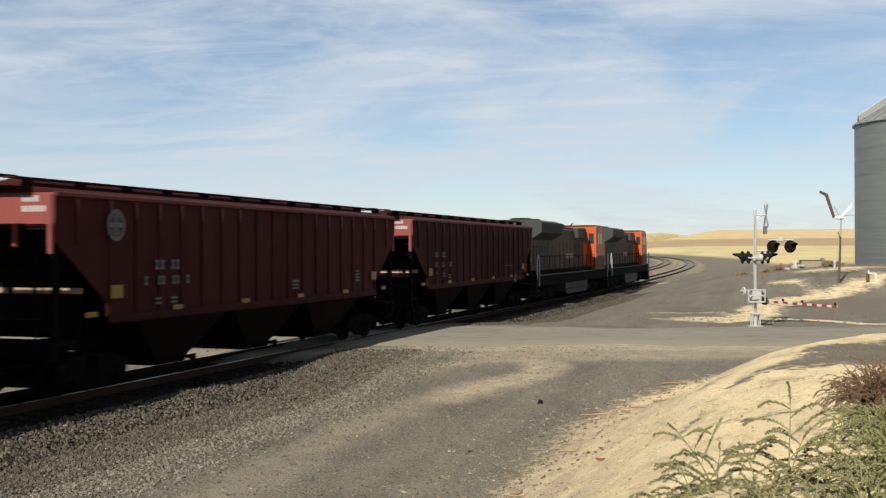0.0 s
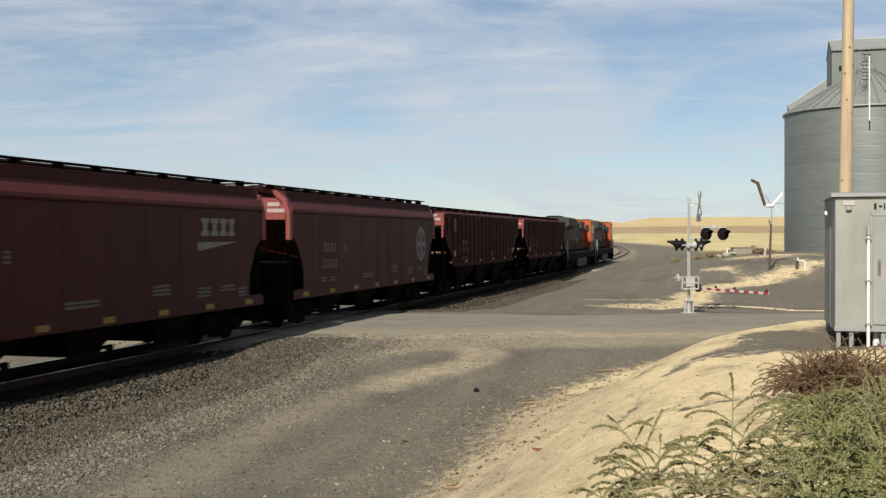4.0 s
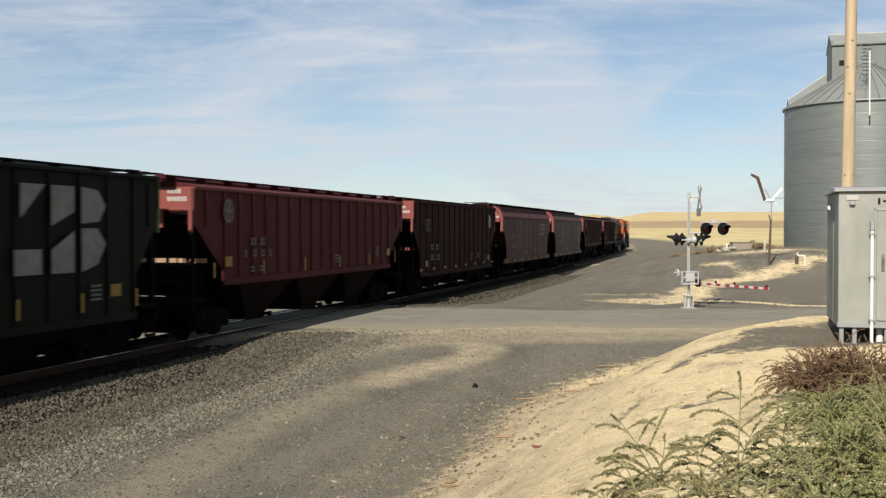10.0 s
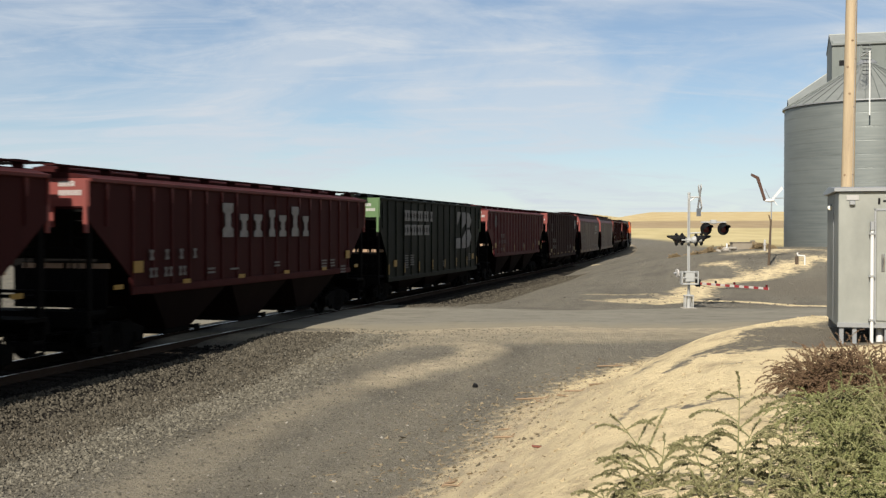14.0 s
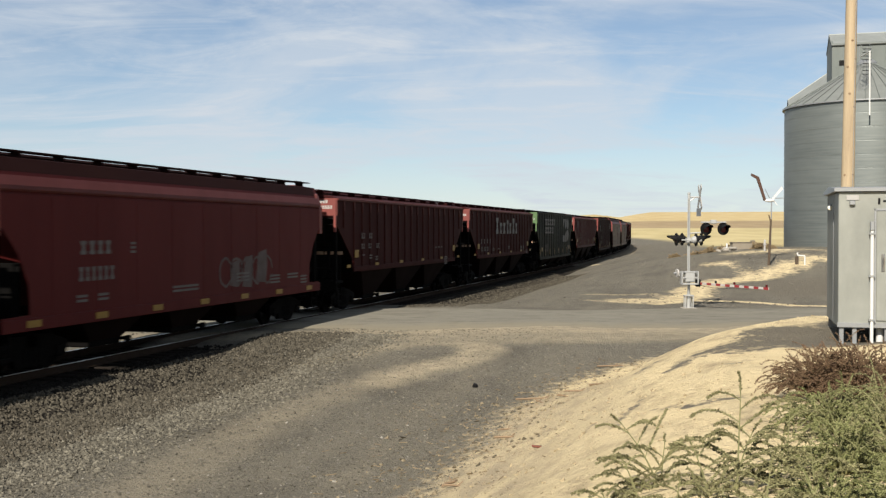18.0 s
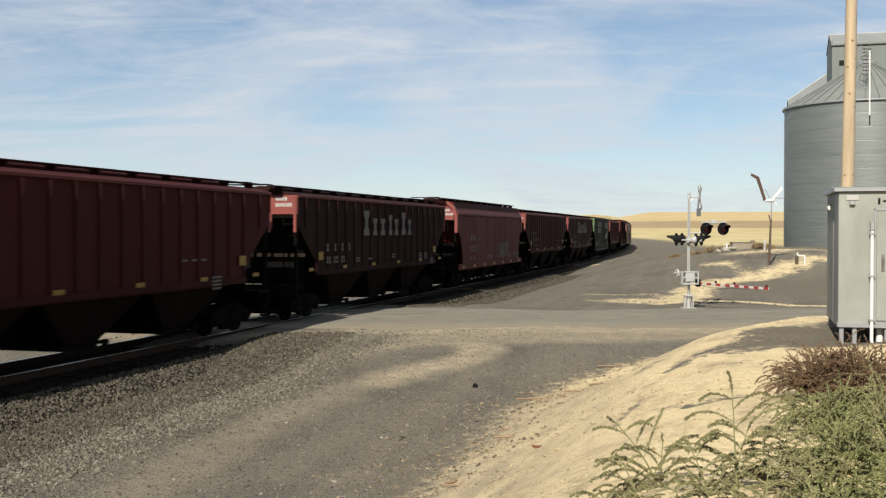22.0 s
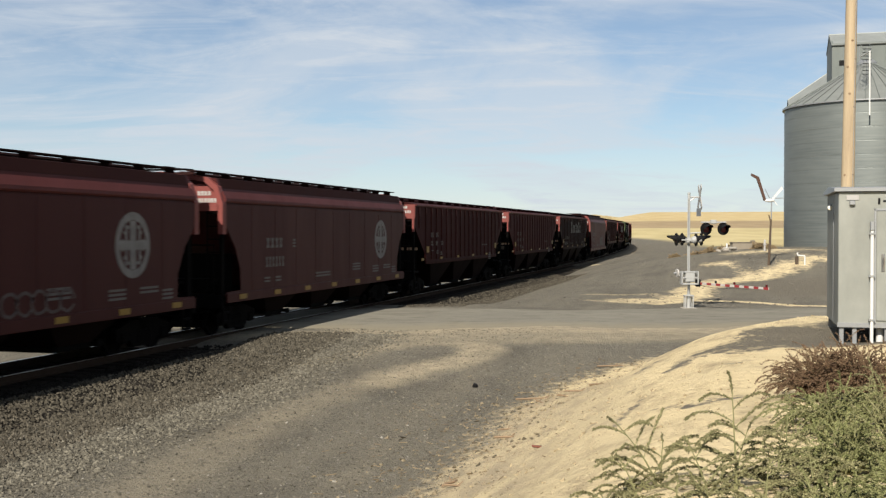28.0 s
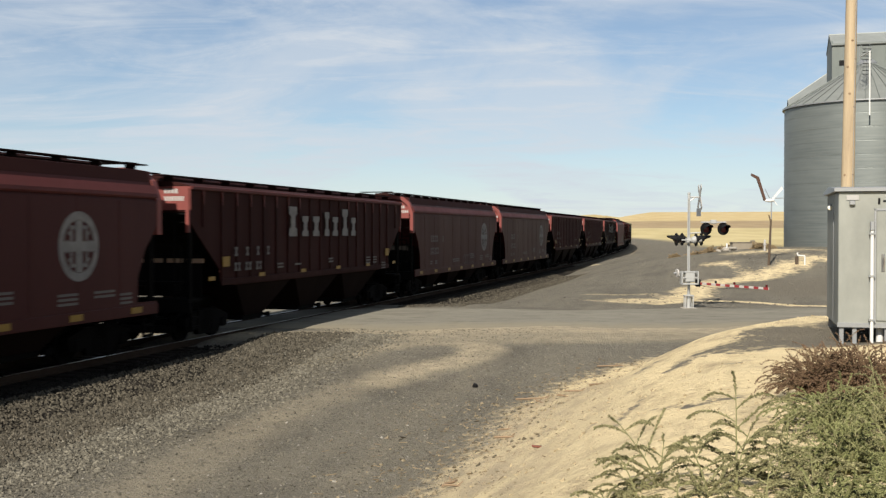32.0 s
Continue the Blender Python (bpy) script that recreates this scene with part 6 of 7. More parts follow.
def smooth_car(L, paint, pale, label=""):
    """A newer covered hopper with plain bulging sides and an arched frame at each end."""
    car = thing("hopper_car", label, "hopper car", group="cars of the train")
    c = L / 2 - 0.84
    HW, eave, top, zb = 1.60, 4.20, 4.52, 0.98
    half = [(0, top), (0.95, top - 0.02), (1.36, top - 0.07), (1.45, eave)]
    sect = [(-y, z) for y, z in half[:0:-1]] + half
    sect = sect + [(1.565, 3.75), (1.60, 3.0), (1.60, 2.2), (1.56, 1.35), (-1.56, 1.35), (-1.60, 2.2), (-1.60, 3.0), (-1.565, 3.75)]
    bm = bmesh.new()
    k = len(sect)
    rows = []
    for x, shrink in ((-c, 1.0), (-c + 0.25, 1.0), (c - 0.25, 1.0), (c, 1.0)):
        rows.append([bm.verts.new((x + math.copysign(max(0, 3.5 - z) * 1.25, -x), y, z)) for y, z in sect])
    for a, b in zip(rows, rows[1:]):
        for i in range(k):
            bm.faces.new((a[i], a[(i + 1) % k], b[(i + 1) % k], b[i]))
    bm.faces.new(rows[0][::-1])
    bm.faces.new(rows[-1])
    bmesh.ops.recalc_face_normals(bm, faces=bm.faces[:])
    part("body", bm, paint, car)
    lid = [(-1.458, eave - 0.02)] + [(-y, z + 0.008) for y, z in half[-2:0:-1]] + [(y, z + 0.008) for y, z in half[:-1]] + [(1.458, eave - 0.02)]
    part("roof", prism(lid + [(y * 0.97, z - 0.05) for y, z in lid[::-1]], -c + 0.12, c - 0.12, axis="x"), ROOFRED, car, "roof sheet coloured dark as shaded")
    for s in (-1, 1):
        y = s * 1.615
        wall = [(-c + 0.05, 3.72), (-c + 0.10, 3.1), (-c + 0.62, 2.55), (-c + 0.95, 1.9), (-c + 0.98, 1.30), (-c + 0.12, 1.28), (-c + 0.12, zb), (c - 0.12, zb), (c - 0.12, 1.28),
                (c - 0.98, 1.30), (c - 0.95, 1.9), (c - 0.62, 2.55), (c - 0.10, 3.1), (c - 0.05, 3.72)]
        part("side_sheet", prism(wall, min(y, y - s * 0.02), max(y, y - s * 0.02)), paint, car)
        chord = prism([(s * 1.53, eave - 0.10), (s * 1.62, eave - 0.30), (s * 1.63, eave - 0.38), (s * 1.60, eave - 0.42), (s * 1.46, eave - 0.12)], -c + 0.05, c - 0.05, axis="x")
        part("top_chord", chord, BLUSH, car, "top chord in pale red, coloured as sunlit")
        part("side_sill", box(-c + 0.1, c - 0.1, min(y, y + s * 0.03), max(y, y + s * 0.03), zb, zb + 0.26, bevel=0.01), paint, car)
        for q in range(9):
            x = -c + 1.7 + (2 * c - 3.4) * q / 8
            part("weld_seam", box(x - 0.012, x + 0.012, min(y, y + s * 0.006), max(y, y + s * 0.006), 1.28, 3.70), paint, car)
    for s in (-1, 1):
        pts = [(-1.62, 2.9), (-1.62, 3.75), (-1.47, 4.22), (-1.15, 4.48), (-0.7, 4.56), (0.7, 4.56), (1.15, 4.48), (1.47, 4.22), (1.62, 3.75), (1.62, 2.9),
               (1.48, 2.9), (1.48, 3.70), (1.36, 4.10), (1.08, 4.34), (0.7, 4.42), (-0.7, 4.42), (-1.08, 4.34), (-1.36, 4.10), (-1.48, 3.70), (-1.48, 2.9)]
        x = s * (c + 0.02)
        bm = bmesh.new()
        lo = [bm.verts.new((x - 0.11, y, z)) for y, z in pts]
        hi = [bm.verts.new((x + 0.11, y, z)) for y, z in pts]
        n = len(pts)
        for i in range(n):
            bm.faces.new((lo[i], lo[(i + 1) % n], hi[(i + 1) % n], hi[i]))
        for ring in (lo, hi):
            for i in range(n // 2 - 1):
                bm.faces.new((ring[i], ring[i + 1], ring[n - 2 - i], ring[n - 1 - i]))
        bmesh.ops.recalc_face_normals(bm, faces=bm.faces[:])
        part("end_frame", bm, pale, car, "arched end frame")
        e = s * (c - 0.02)
        part("end_sheet", box(min(e, e + s * 0.03), max(e, e + s * 0.03), -1.40, 1.40, 3.55, 4.30), pale, car)
    bays(car, L, 1.33)
    end_gear(car, L, 1.6, 4.0, GRIMESHADE, pale, "")
    roof_gear(car, L, top, DARKBROWN)
    undergear(car, L)
    return car


BLOCKS = {}


# marks on the sides that face the camera; y is the plane they lie on
def stencil_block(w, h):
    """A plain upright bar with a wider foot and head."""
    bm = bmesh.new()
    a, f = w * 0.27, h * 0.24
    bm.faces.new([bm.verts.new((x, -0.006, z)) for x, z in ((0, 0), (w, 0), (w, f), (w / 2 + a, f * 1.3), (w / 2 + a, h - f * 1.3), (w, h - f), (w, h), (0, h), (0, h - f),
                                                           (w / 2 - a, h - f * 1.3), (w / 2 - a, f * 1.3), (0, f))])
    return bm


def bars(car, name, boxes, y, mat, label=""):
    if name == "small_print":
        bm = bmesh.new()
        for x0, x1, z0, z1 in boxes:
            box(x0, x1, y - 0.006, y, z0, z1, bm)
        return tagged(part(name, bm, mat, car, label or "small stencilled bars"), kind="stuff")
    for x0, x1, z0, z1 in boxes:
        key = (round(x1 - x0, 3), round(z1 - z0, 3), mat.name)
        if key not in BLOCKS:
            BLOCKS[key] = mesh_of("letter_block", stencil_block(x1 - x0, z1 - z0), mat)
        part("letter_block", BLOCKS[key], None, car, label, at=pose(x0, y, z0))


def letters(x, z, widths, h, gap=0.06):
    """A row of plain blocks, a block for each character."""
    out = []
    for w in widths:
        if w > 0:
            out.append((x, x + w, z, z + h))
        x += abs(w) + gap
    return out


def emblem(car, x, z, rx, rz, y, mat):
    """A round mark: a ring and a cross, as plain shapes."""
    bm = bmesh.new()
    k = 36
    ring = []
    for rr in (1.0, 0.76):
        ring.append([bm.verts.new((x + rx * rr * math.cos(i * math.tau / k), y - 0.006, z + rz * rr * math.sin(i * math.tau / k))) for i in range(k)])
    for i in range(k):
        bm.faces.new((ring[0][i], ring[0][(i + 1) % k], ring[1][(i + 1) % k], ring[1][i]))
    box(x - rx * 0.76, x + rx * 0.76, y - 0.007, y - 0.001, z - rz * 0.14, z + rz * 0.14, bm)
    box(x - rx * 0.17, x + rx * 0.17, y - 0.008, y - 0.001, z - rz * 0.74, z + rz * 0.74, bm)
    for sx in (-1, 1):
        box(x + sx * rx * 0.38 - rx * 0.05, x + sx * rx * 0.38 + rx * 0.05, y - 0.008, y - 0.001, z - rz * 0.6, z + rz * 0.6, bm)
    for i in range(14):
        a = (i + 0.5) * math.tau / 14
        px, pz = x + rx * 0.60 * math.cos(a), z + rz * 0.60 * math.sin(a)
        box(px - rx * 0.05, px + rx * 0.05, y - 0.0065, y - 0.001, pz - rz * 0.05, pz + rz * 0.05, bm)
    return part("emblem", bm, mat, car, "round white ring and cross mark")


def reflectors(car, L, y, z, n, w=0.35, h=0.11, skip=()):
    c = L / 2 - 1.9
    me = mesh_of("reflector", box(-w / 2, w / 2, -0.008, 0, -h / 2, h / 2), YELLOW)
    for i in range(n):
        if i not in skip:
            part("reflector", me, None, car, "yellow reflector strip" if i == 0 else "", at=pose(-c + 2 * c * i / (n - 1), y, z))


def end_marks(car, L, x, z=3.85):
    """White mark bars on the end that trails."""
    bm = bmesh.new()
    for j, widths in enumerate(((0.1, 0.1, 0.1, 0.1), (0.1, 0.08, 0.1, 0.09, 0.1, 0.08))):
        yy = -0.80
        for w in widths:
            box(x - 0.006, x, yy - w * 0.75, yy, z - j * 0.20, z - j * 0.20 + 0.12, bm)
            yy -= w * 0.75 + 0.03
    tagged(part("end_lettering", bm, WHITE, car, "white lettering blocks"), kind="stuff")


def small_print(car, spots, y, mat=None):
    out = []
    for x, z, w, rows in spots:
        out += [(x, x + w, z - i * 0.10, z - i * 0.10 + 0.055) for i in range(rows)]
    bars(car, "small_print", out, y, mat or DIMWHITE)


def graffiti(car, x, z, w, h, y, mat, seed):
    """A spray-painted scrawl of loops."""
    rng = random.Random(seed)
    bm = bmesh.new()
    n = 5
    for i in range(n):
        cx, r = x + w * (i + 0.5) / n, w / n * 0.55
        pts = []
        for q in range(17):
            a = q / 16 * math.tau * 0.92 + rng.uniform(-0.1, 0.1)
            pts.append((cx + r * math.cos(a), y - 0.006, z + h / 2 + h / 2 * math.sin(a) * rng.uniform(0.85, 1.0)))
        for p, q in zip(pts, pts[1:]):
            d = Vector(q) - Vector(p)
            nrm = Vector((-d.z, 0, d.x)).normalized() * 0.035
            bm.faces.new([bm.verts.new(Vector(v)) for v in (Vector(p) - nrm, Vector(q) - nrm, Vector(q) + nrm, Vector(p) + nrm)])
    part("graffiti", bm, mat, car, "sprayed pale scrawl")


LENGTH = {"smooth": 17.9, "rib": 19.4, "green": 18.7, "tall": 17.8}
SIDE = {"smooth": -1.640, "rib": -1.578, "green": -1.578, "tall": -1.578}


def dress(car, kind, style, paint, place=5.05):
    """The painted marks by which one car differs from the next."""
    L, y = LENGTH[kind], SIDE[kind]
    end = {"smooth": -(L / 2 - 0.84) + 0.02 - 0.03, "rib": -(L / 2 - 0.84) - 0.035, "green": -(L / 2 - 0.84) - 0.035, "tall": -(L / 2 - 0.84) - 0.035}[kind]
    end_marks(car, L, end, 3.98)
    if kind == "smooth":
        y = -1.618
        bars(car, "lettering", letters(-5.45, 2.48, (0.22, 0.22, 0.20, 0.20), 0.30, 0.10) + letters(-5.5, 1.90, (0.15, 0.14, 0.14, 0.15, 0.14, 0.15), 0.31, 0.09), y, DIMWHITE, "pale lettering blocks")
        small_print(car, ((-5.6, 1.55, 0.4, 2), (-4.8, 1.55, 0.4, 2), (-1.6, 1.55, 1.3, 2), (1.9, 1.75, 0.8, 3), (4.1, 1.6, 0.7, 3), (5.4, 1.6, 0.8, 2), (-3.5, 2.68, 0.22, 3), (6.4, 1.5, 0.5, 3)), y)
        reflectors(car, L, -1.648, 1.12, 7, 0.45, 0.14)
    else:
        upright = kind == "green" or style == "cross" and paint is MAROON
        z = {"rib": 1.70, "tall": 1.22, "green": 1.42}[kind] + (0.22 if upright and kind == "rib" else 0.0)
        reflectors(car, L, -1.582, z, 6 if kind == "rib" else 8, 0.09 if upright else 0.38, 0.42 if upright else 0.11)
        z = {"rib": 2.0, "tall": 1.34, "green": 1.5}[kind]
        part("corner_reflector", box(-L / 2 + 2.55, -L / 2 + 2.95, y - 0.006, y, z, z + 0.28), YELLOW, car)
        part("corner_reflector", box(L / 2 - 2.95, L / 2 - 2.55, y - 0.006, y, z, z + 0.28), YELLOW, car)
    if style == "disc":
        emblem(car, place, 2.66, 0.72, 0.76, -1.618, PALEMARK)
    if style == "disc_scrawl":
        emblem(car, 5.10, 2.66, 0.74, 0.78, -1.618, PALEMARK)
        graffiti(car, 0.5, 1.28, 2.3, 0.50, -1.622, FAINT, 4)
    if style == "swoosh":
        bars(car, "logo_lettering", letters(4.3, 3.02, (0.42, 0.42, 0.40, 0.36), 0.48, 0.10), -1.618, PALEMARK, "white logo blocks")
        part("logo_wedge", prism([(4.1, 2.62), (6.4, 2.86), (4.1, 2.86)], -1.624, -1.618), PALEMARK, car, "white wedge under the logo")
    if style == "scrawl":
        graffiti(car, 0.9, 1.42, 3.3, 0.85, -1.622, FAINT, 9)
        for x0, x1, z0, z1 in ((1.5, 2.1, 1.45, 2.2), (2.25, 2.95, 1.4, 2.3), (3.1, 3.9, 1.5, 2.45)):
            part("sprayed_fill", prism([(x0, z0), (x1 - 0.1, z0 - 0.05), (x1, (z0 + z1) / 2), (x1 - 0.05, z1), (x0 + 0.2, z1 - 0.1)], -1.6205, -1.6185), FAINT, car, "sprayed pale patch")
    if style == "cross":
        emblem(car, -7.0, 3.55, 0.30, 0.34, y - 0.024, DIMWHITE)
        bars(car, "lettering", letters(-5.6, 2.58, (0.14, 0.14, -0.16, 0.14, 0.12), 0.22, 0.06) + letters(-6.0, 2.24, (0.12, -0.28, 0.1, 0.12, -0.2, 0.12, 0.1, -0.2, 0.12), 0.20, 0.05), y - 0.024, DIMWHITE, "pale lettering blocks")
        small_print(car, ((-5.6, 1.9, 0.22, 2), (-5.0, 1.9, 0.25, 2), (1.0, 2.1, 0.4, 3), (5.4, 2.3, 0.3, 4)), y - 0.024)
    if style == "plain":
        bars(car, "lettering", letters(-6.5, 2.70, (0.15, 0.13, -0.35, 0.15, 0.13), 0.21, 0.07) + letters(-6.5, 2.32, (0.13, 0.12, -0.35, 0.13, 0.12, -0.5, 0.13, 0.12), 0.19, 0.06), y - 0.024, DIMWHITE, "pale lettering blocks")
        small_print(car, ((-6.4, 2.05, 0.25, 1), (-5.6, 2.02, 0.3, 2), (-4.9, 1.95, 0.25, 2), (3.5, 2.2, 0.25, 1), (4.0, 2.2, 0.25, 1), (4.5, 2.2, 0.25, 1), (5.1, 1.7, 0.5, 4)), y - 0.024)
    if style == "banner":
        shift = 0.85
        big = [(-3.6, 0.62, 0.95), (-2.55, 0.5, 0.66), (-1.65, 0.55, 0.66), (-0.62, 0.42, 0.82), (0.12, 0.5, 0.66), (1.05, 0.55, 0.95), (1.95, 0.46, 0.66)]
        bars(car, "banner_lettering", [(x + shift, x + shift + w, 2.82, 2.82 + h) for x, w, h in big], y - 0.024, DIMWHITE if paint is DARKBROWN else PALEMARK, "large white lettering blocks")
        bars(car, "lettering", letters(-6.5, 2.28, (0.2, -0.28, 0.18, -0.28, 0.18, -0.28, 0.18), 0.26, 0.12) + letters(-6.5, 1.86, (0.16, 0.14, -0.2, 0.16, 0.16, -0.2, 0.16, 0.14), 0.24, 0.06), y - 0.024, DIMWHITE, "pale lettering blocks")
        small_print(car, ((-3.6, 1.95, 0.4, 2), (-2.3, 1.9, 0.5, 1), (0.6, 2.0, 0.4, 2), (4.4, 1.95, 0.45, 3), (5.2, 1.95, 0.4, 3), (6.2, 1.7, 0.45, 3)), y - 0.024)
    if style == "tall":
        emblem(car, 6.35, 3.52, 0.32, 0.38, y - 0.024, WHITE)
        bars(car, "lettering", letters(-5.55, 2.10, (0.18, 0.18, -0.30, 0.18, 0.18), 0.28, 0.06) + letters(-5.6, 1.62, (0.16, 0.16, 0.16, -0.30, 0.16, 0.12, 0.16), 0.26, 0.05), y - 0.024, DIMWHITE, "pale lettering blocks")
        graffiti(car, -6.4, 2.95, 0.8, 0.6, y - 0.024, FAINT, 12)
        small_print(car, ((2.0, 1.75, 0.3, 4), (3.4, 1.75, 0.4, 3), (5.2, 1.6, 0.3, 4)), y - 0.024)
    if style == "green":
        row1 = letters(-5.4, 3.42, (0.36, 0.36, -0.1, 0.36, 0.36, -0.1, 0.36, 0.36, -0.15, 0.3, 0.36, -0.2, 0.36), 0.46, 0.04)
        row2 = letters(-5.4, 2.80, (0.36, 0.4, -0.1, 0.36, 0.3, -0.1, 0.36, 0.36, -0.2, 0.36, 0.36), 0.46, 0.04)
        bars(car, "lettering", row1 + row2, y - 0.024, PALEMARK, "white lettering blocks in two rows")
        for a in ([(3.6, 2.1), (4.25, 2.1), (4.25, 2.62), (3.6, 2.62)], [(3.75, 3.25), (4.35, 3.95), (3.75, 3.95)], [(4.5, 2.1), (5.1, 2.1), (5.1, 3.0), (4.5, 2.6)],
                  [(4.5, 3.1), (5.1, 3.4), (5.1, 3.95), (4.5, 3.95)], [(5.3, 2.1), (5.75, 2.25), (6.0, 2.7), (5.75, 3.05), (5.3, 3.05)], [(5.3, 3.15), (5.8, 3.2), (6.0, 3.55), (5.75, 3.9), (5.3, 3.95)]):
            part("logo_shape", prism([(4.62 + (q - 4.8) * 1.3, v) for q, v in a], y - 0.030, y - 0.024), PALEMARK, car, "white angular logo shape")
        small_print(car, ((-5.4, 1.9, 0.5, 6), (-4.6, 1.9, 0.5, 5), (0.6, 1.5, 0.3, 3), (5.6, 1.75, 0.4, 4)), y - 0.024)


def speed_along(t):
    """How far the train has gone since the start."""
    return 8.1 * t + 0.0125 * t * t


# the couplings, from the first wagon back, as places on the line at the start
COUPLINGS = [54.5, 35.0, 15.4, -2.9, -21.1, -38.9, -58.3, -77.1, -96.5, -115.4, -133.9, -153.8, -173.5, -193.2, -211.0, -228.8, -248.2, -266.1]
# Darkened for the shaded flanks, like the other body paints.
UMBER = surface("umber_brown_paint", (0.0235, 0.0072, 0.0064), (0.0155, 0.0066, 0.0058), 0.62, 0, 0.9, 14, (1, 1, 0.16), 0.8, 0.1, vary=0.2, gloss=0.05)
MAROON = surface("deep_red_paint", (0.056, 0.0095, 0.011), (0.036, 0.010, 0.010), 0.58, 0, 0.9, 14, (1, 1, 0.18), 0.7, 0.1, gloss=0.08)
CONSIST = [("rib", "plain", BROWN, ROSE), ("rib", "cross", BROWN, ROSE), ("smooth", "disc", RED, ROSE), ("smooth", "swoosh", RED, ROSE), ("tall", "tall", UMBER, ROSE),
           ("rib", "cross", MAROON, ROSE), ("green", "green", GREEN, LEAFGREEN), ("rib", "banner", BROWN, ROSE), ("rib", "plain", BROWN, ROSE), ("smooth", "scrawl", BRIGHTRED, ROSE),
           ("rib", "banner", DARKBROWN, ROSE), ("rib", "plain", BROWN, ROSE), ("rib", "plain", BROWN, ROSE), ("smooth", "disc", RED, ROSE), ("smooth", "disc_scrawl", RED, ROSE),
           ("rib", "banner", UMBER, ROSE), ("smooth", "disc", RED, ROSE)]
WORDS = {"plain": "brown ribbed covered hopper car, weathered, stencilled", "cross": "red-brown ribbed covered hopper car with round cross mark",
         "disc": "red smooth-sided covered hopper car with white round emblem", "swoosh": "red smooth-sided covered hopper car with white logo wedge",
         "tall": "near-black brown ribbed covered hopper car", "green": "dark green ribbed covered hopper car with white lettering",
         "banner": "dark brown ribbed covered hopper car with large white letters", "scrawl": "red smooth-sided covered hopper car with pale graffiti",
         "disc_scrawl": "red smooth-sided covered hopper car with emblem and graffiti"}


def build_cars():
    made = []
    for i, (kind, style, paint, pale) in enumerate(CONSIST):
        L = LENGTH[kind]
        if kind == "smooth":
            car = smooth_car(L, paint, pale)
        elif kind == "rib":
            car = ribbed_car(L, paint, pale, 17, style)
        else:
            car = ribbed_car(L, paint, pale, 15, style, flush=True, full=True, lit_strips=kind == "green")
        tagged(car, WORDS[style])
        dress(car, kind, style, paint, {2: 6.0, 16: 4.85}.get(i, 5.05))
        middle = (COUPLINGS[i] + COUPLINGS[i + 1]) / 2
        made.append((car, middle, L / 2 - 2.55))
    return made


def build_engine(label):
    """A six-axle diesel engine, cab at the front."""
    e = thing("locomotive", label, "locomotive", group="engines of the train")
    L = 22.3
    c = L / 2 - 0.5
    part("frame", prism([(-c, 1.25), (-c, 1.62), (c, 1.62), (c, 1.25), (c - 1.6, 0.98), (-c + 1.6, 0.98)], -1.5, 1.5), GRIMESHADE, e)
    hood = part("long_hood", box(-c + 1.0, 5.9, -0.88, 0.88, 1.62, 4.30, bevel=0.08), DUSTSHADE, e, "dusty orange engine hood")
    for s in (-1, 1):
        for i in range(11):
            x = -5.6 + i * 1.0
            part("hood_door", box(x, x + 0.9, min(s * 0.885, s * 0.905), max(s * 0.885, s * 0.905), 1.85, 3.45, bevel=0.006), DUSTSHADE, hood)
        part("grille", box(-c + 1.4, -c + 3.8, min(s * 0.885, s * 0.90), max(s * 0.885, s * 0.90), 2.1, 3.2), BLACK, hood)
        part("sill_box", box(-c + 1.0, 5.6, min(s * 0.885, s * 1.25), max(s * 0.885, s * 1.25), 1.625, 1.82, bevel=0.01), GRIMESHADE, hood)
        # The lit patch of the hood side is put into an orange panel.
        part("orange_panel", box(4.5, 5.86, min(s * 0.906, s * 0.918), max(s * 0.906, s * 0.918), 1.95, 3.4, bevel=0.006), ORANGE, hood, "orange hood panel behind the cab, coloured as lit")
        part("intake_screen", box(1.7, 3.4, min(s * 0.906, s * 0.918), max(s * 0.906, s * 0.918), 2.5, 3.4), BLACK, hood)
        for q in range(6):
            x = -c + 1.6 + q * 0.62
            part("louvre", box(x, x + 0.40, min(s * 0.902, s * 0.912), max(s * 0.902, s * 0.912), 2.15, 3.15), OLIVE, hood)
    rad = prism([(-0.9, 3.55), (0.9, 3.55), (1.52, 3.95), (1.52, 4.52), (1.0, 4.66), (-1.0, 4.66), (-1.52, 4.52), (-1.52, 3.95)], -c + 0.9, -c + 6.2, axis="x")
    part("radiator", rad, OLIVE, e, "flared dark radiator housing")
    part("radiator_grille", box(-c + 1.2, -c + 5.9, -1.53, -1.522, 4.0, 4.46), BLACK, e)
    part("roof_strip", box(-c + 6.2, 5.9, -0.80, 0.80, 4.302, 4.42, bevel=0.03), OLIVE, e)
    part("exhaust", box(-0.6, 0.8, -0.45, 0.45, 4.423, 4.62, bevel=0.03), BLACK, e)
    part("blower_box", box(1.6, 3.6, -1.2, 1.2, 3.7, 4.40, bevel=0.05), OLIVE, e)
    part("rear_cab_box", box(3.8, 4.9, -1.0, 1.0, 3.72, 4.45, bevel=0.05), OLIVE, e, "dark olive housing behind the cab")
    for x in (3.9, 4.4):
        part("louvre", box(x, x + 0.38, -1.015, -1.002, 3.75, 4.25), BLACK, e)
    cab = part("cab", prism([(5.9, 1.62), (9.0, 1.62), (9.0, 3.4), (8.4, 4.45), (8.2, 4.62), (6.1, 4.62), (5.9, 4.5)], -1.52, 1.52), ORANGE, e, "bright orange cab")
    part("cab_roof", box(5.95, 8.3, -1.4, 1.4, 4.622, 4.68, bevel=0.02), OLIVE, cab)
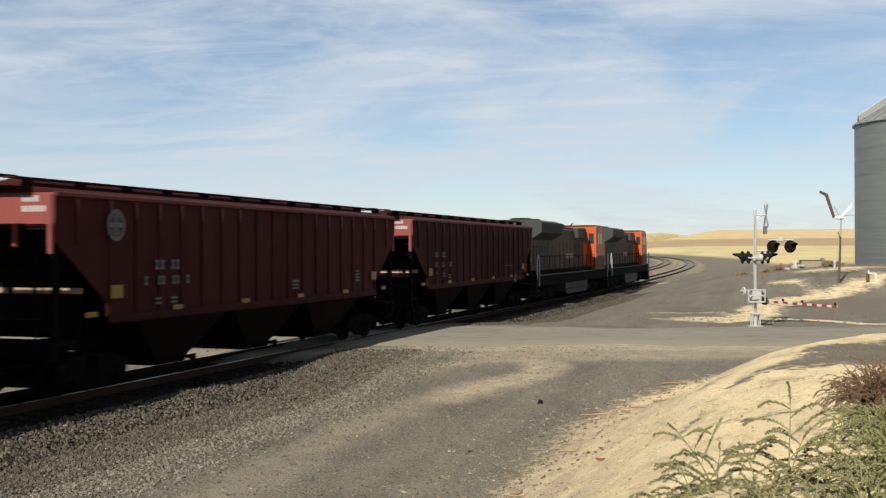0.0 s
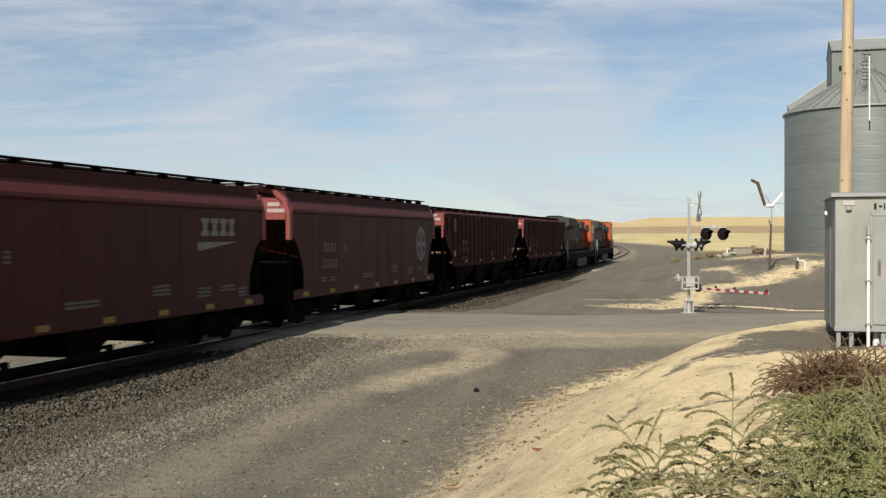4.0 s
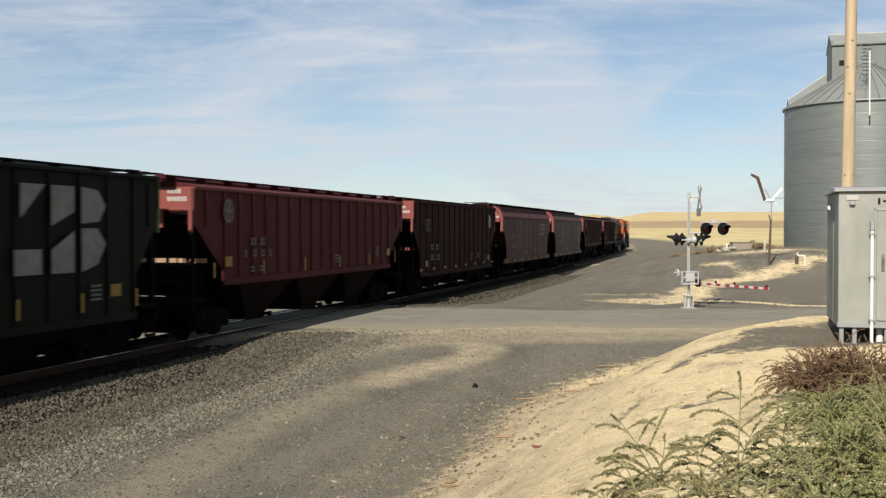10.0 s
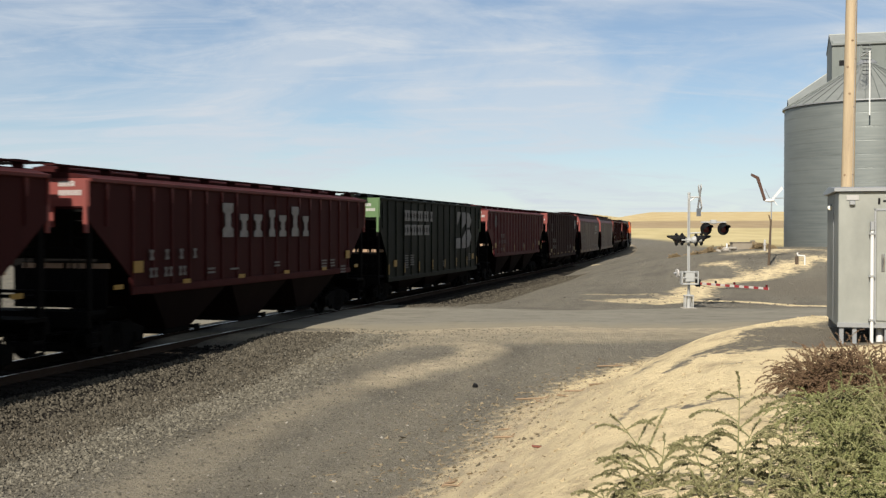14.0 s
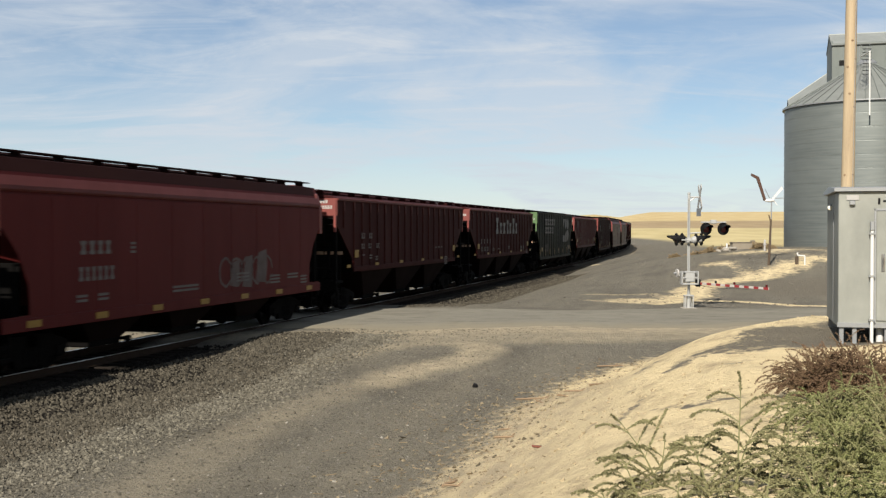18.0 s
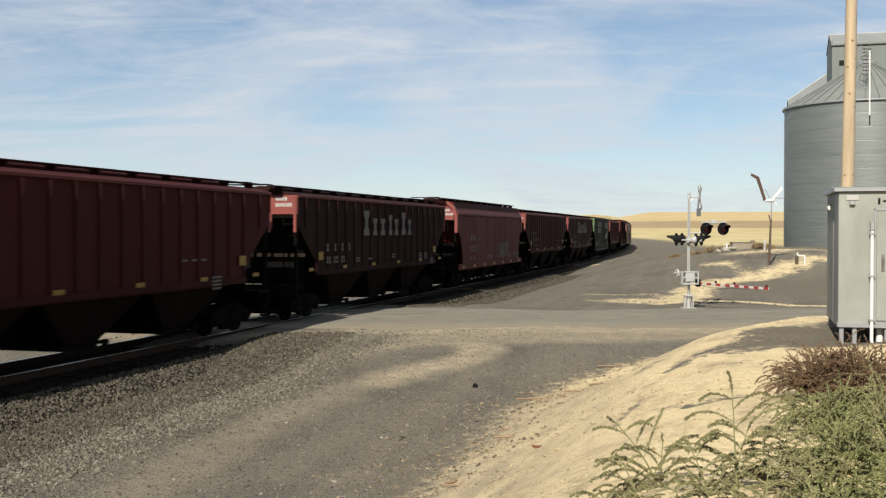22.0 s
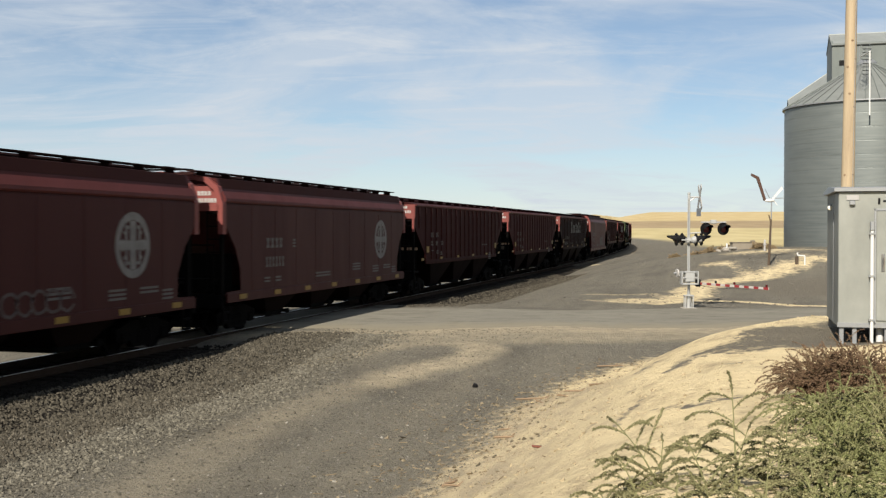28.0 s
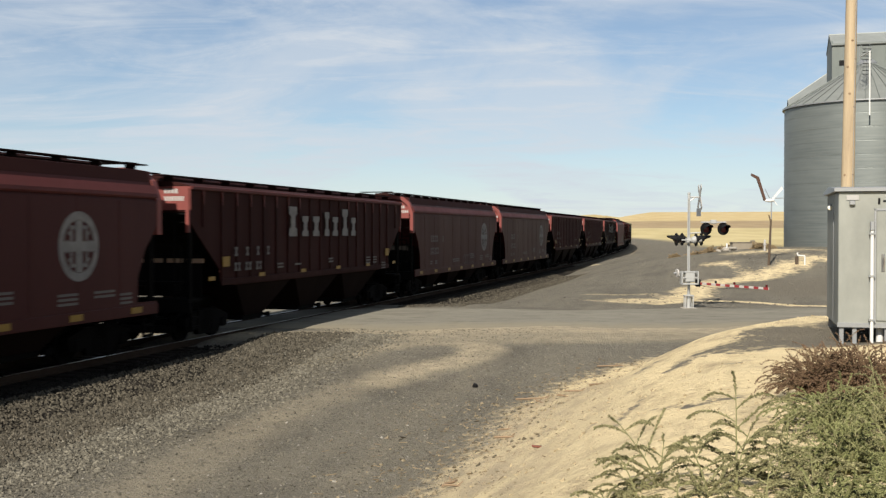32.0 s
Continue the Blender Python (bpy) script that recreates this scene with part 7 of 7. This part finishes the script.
    for s in (-1, 1):
        for x0, x1 in ((6.35, 6.95), (7.15, 7.95)):
            part("cab_window", box(x0, x1, min(s * 1.515, s * 1.53), max(s * 1.515, s * 1.53), 3.35, 4.1, bevel=0.005), GLASS, cab)
    for s in (-1, 1):
        # Panel added dark to put shade on the cab's side.
        part("cab_side", box(6.0, 8.9, min(s * 1.522, s * 1.534), max(s * 1.522, s * 1.534), 1.66, 2.55, bevel=0.004), DUSTSHADE, cab, "dark side panel, shade put into its colour")
    part("rear_window", box(5.885, 5.902, -1.35, -1.0, 3.4, 4.1), GLASS, cab)
    part("windscreen", prism([(8.995, 3.42), (8.43, 4.40), (8.45, 4.42), (9.01, 3.44)], -1.2, 1.2), GLASS, cab)
    part("nose", prism([(9.0, 1.62), (10.3, 1.62), (10.3, 2.9), (9.0, 3.3)], -1.1, 1.1), ORANGE, e)
    part("fuel_tank", prism([(-3.2, 1.0), (3.4, 1.0), (3.4, 0.45), (3.0, 0.28), (-2.8, 0.28), (-3.2, 0.45)], -1.4, 1.4), OLIVE, e, "grimy fuel tank")
    part("tank_band", box(-2.6, 2.8, -1.42, -1.402, 0.52, 0.66), BLACK, e)
    part("roof_fan", lathe([(0.62, 4.66), (0.62, 4.74), (0.5, 4.78), (0.0, 4.78)], sides=20, at=(-c + 2.2, 0, 0)), BLACK, e)
    part("roof_fan", lathe([(0.62, 4.66), (0.62, 4.74), (0.5, 4.78), (0.0, 4.78)], sides=20, at=(-c + 4.2, 0, 0)), BLACK, e)
    part("horn", tube((6.9, 0.5, 4.68), (7.5, 0.5, 4.82), 0.05), BLACK, e)
    part("number_board", box(6.0, 6.5, -1.535, -1.522, 2.5, 2.75), WHITE, e, "white lettering bar")
    part("hood_lettering", box(-1.0, 1.2, -0.915, -0.906, 2.45, 2.75), BEIGE, e, "faded logo bar on the hood")
    part("rear_end", box(-c + 0.985, -c + 0.999, -0.7, 0.7, 1.8, 4.0), ORANGE, e, "orange rear of the hood")
    for s in (-1, 1):
        rail = bmesh.new()
        n = 12
        xs = [-c + 0.4 + (5.6 + c - 0.4) * i / n for i in range(n + 1)]
        for x in xs:
            tube((x, s * 1.45, 1.62), (x, s * 1.45, 2.62), 0.02, rail, 5)
        chain([(xs[0], s * 1.45, 2.62), (xs[-1], s * 1.45, 2.62)], 0.022, rail, 5)
        part("handrail", rail, GRIMESHADE, e)
        for q in (-1, 1):
            st = bmesh.new()
            x = q * (c - 0.2)
            for z in (0.45, 0.75, 1.05, 1.35):
                box(x - 0.28, x + 0.28, min(s * 1.1, s * 1.5), max(s * 1.1, s * 1.5), z - 0.02, z + 0.02, st)
            for dx in (-0.28, 0.28):
                box(x + dx - 0.02, x + dx + 0.02, min(s * 1.46, s * 1.5), max(s * 1.46, s * 1.5), 0.43, 1.62, st)
            part("steps", st, BLACK, e)
            part("grab_iron", chain([(x - q * 0.25, s * 1.5, 1.0), (x - q * 0.25, s * 1.5, 2.5), (x - q * 0.05, s * 1.5, 2.68), (x + q * 0.2, s * 1.5, 2.5), (x + q * 0.25, s * 1.5, 1.4)], 0.03, sides=6), WHITE, e, "white grab iron")
    part("rear_plate", box(-c - 0.06, -c - 0.005, -1.5, 1.5, 0.5, 1.62), BLACK, e)
    part("front_plow", prism([(c + 0.02, 0.15), (c + 0.45, 0.2), (c + 0.1, 1.0), (c + 0.02, 1.0)], -1.45, 1.45), BLACK, e)
    part("walkway_edge", box(-c, 5.9, -1.53, -1.502, 1.56, 1.60), DIMWHITE, e, "pale sill stripe")
    for x in (-6.6, 6.6):
        truck_parts(e, x, 2.0, 3)
    part("coupler", box(-c - 0.55, -c + 0.2, -0.15, 0.15, 0.72, 1.02, bevel=0.04), GRIMESHADE, e)
    part("coupler", box(c - 0.2, c + 0.55, -0.15, 0.15, 0.72, 1.02, bevel=0.04), GRIMESHADE, e)
    return e


TRAIN = build_cars()
TRAIN.append((build_engine("orange and dark green diesel locomotive, dusty"), COUPLINGS[0] + 11.15, 6.6))
TRAIN.append((build_engine("orange and dark green leading diesel locomotive"), COUPLINGS[0] + 33.45, 6.6))


# how far the wind pushes the tallest weed over, in centimetres to the right, every half second
WIND = (0, -1, 1, 0, -2, 1, 2, -1, 0, 2, 1, 0, -4, -1, 2, -4, -2, 2, 1, -1, 1, 1, 2, -1, 0, 0, 2, -3, 0, 3, 1, 2, 3, 4, 1, 0, 1, 0, 1, 0, -3, -2, 0, -6, -6, -2, -2, 8, 2, 3, -3, 3, 0, -2, 1, 3,
        -6, -6, -6, 3, 5, 11, 6, -7, -3)


def motions():
    """The train rolls along its line and its wheels turn; the weeds sway."""
    for w, high, share in SWAYING:
        at = w.matrix_basis.copy()
        walk(w, [(0.5 * i, at @ Matrix.Rotation(math.atan2(0.01 * push * share, 0.8), 4, "Y")) for i, push in enumerate(WIND)])
    times = [0.5 * i for i in range(65)]
    for car, start, reach in TRAIN:
        rows = []
        for t in times:
            s = start + speed_along(t)
            ax, ay, _ = on_track(s - reach)
            bx, by, _ = on_track(s + reach)
            rows.append((t, Matrix.Translation(((ax + bx) / 2, (ay + by) / 2, 0.004)) @ Matrix.Rotation(math.atan2(by - ay, bx - ax), 4, "Z")))
        walk(car, rows)
    spin = [(i / 15, Matrix.Rotation(speed_along(i / 15) / WHEEL, 4, "Y")) for i in range(481)]
    for w, x in WHEELSETS:
        at = Matrix.Translation((x, 0, WHEEL))
        walk(w, [(t, at @ m) for t, m in spin])


motions()
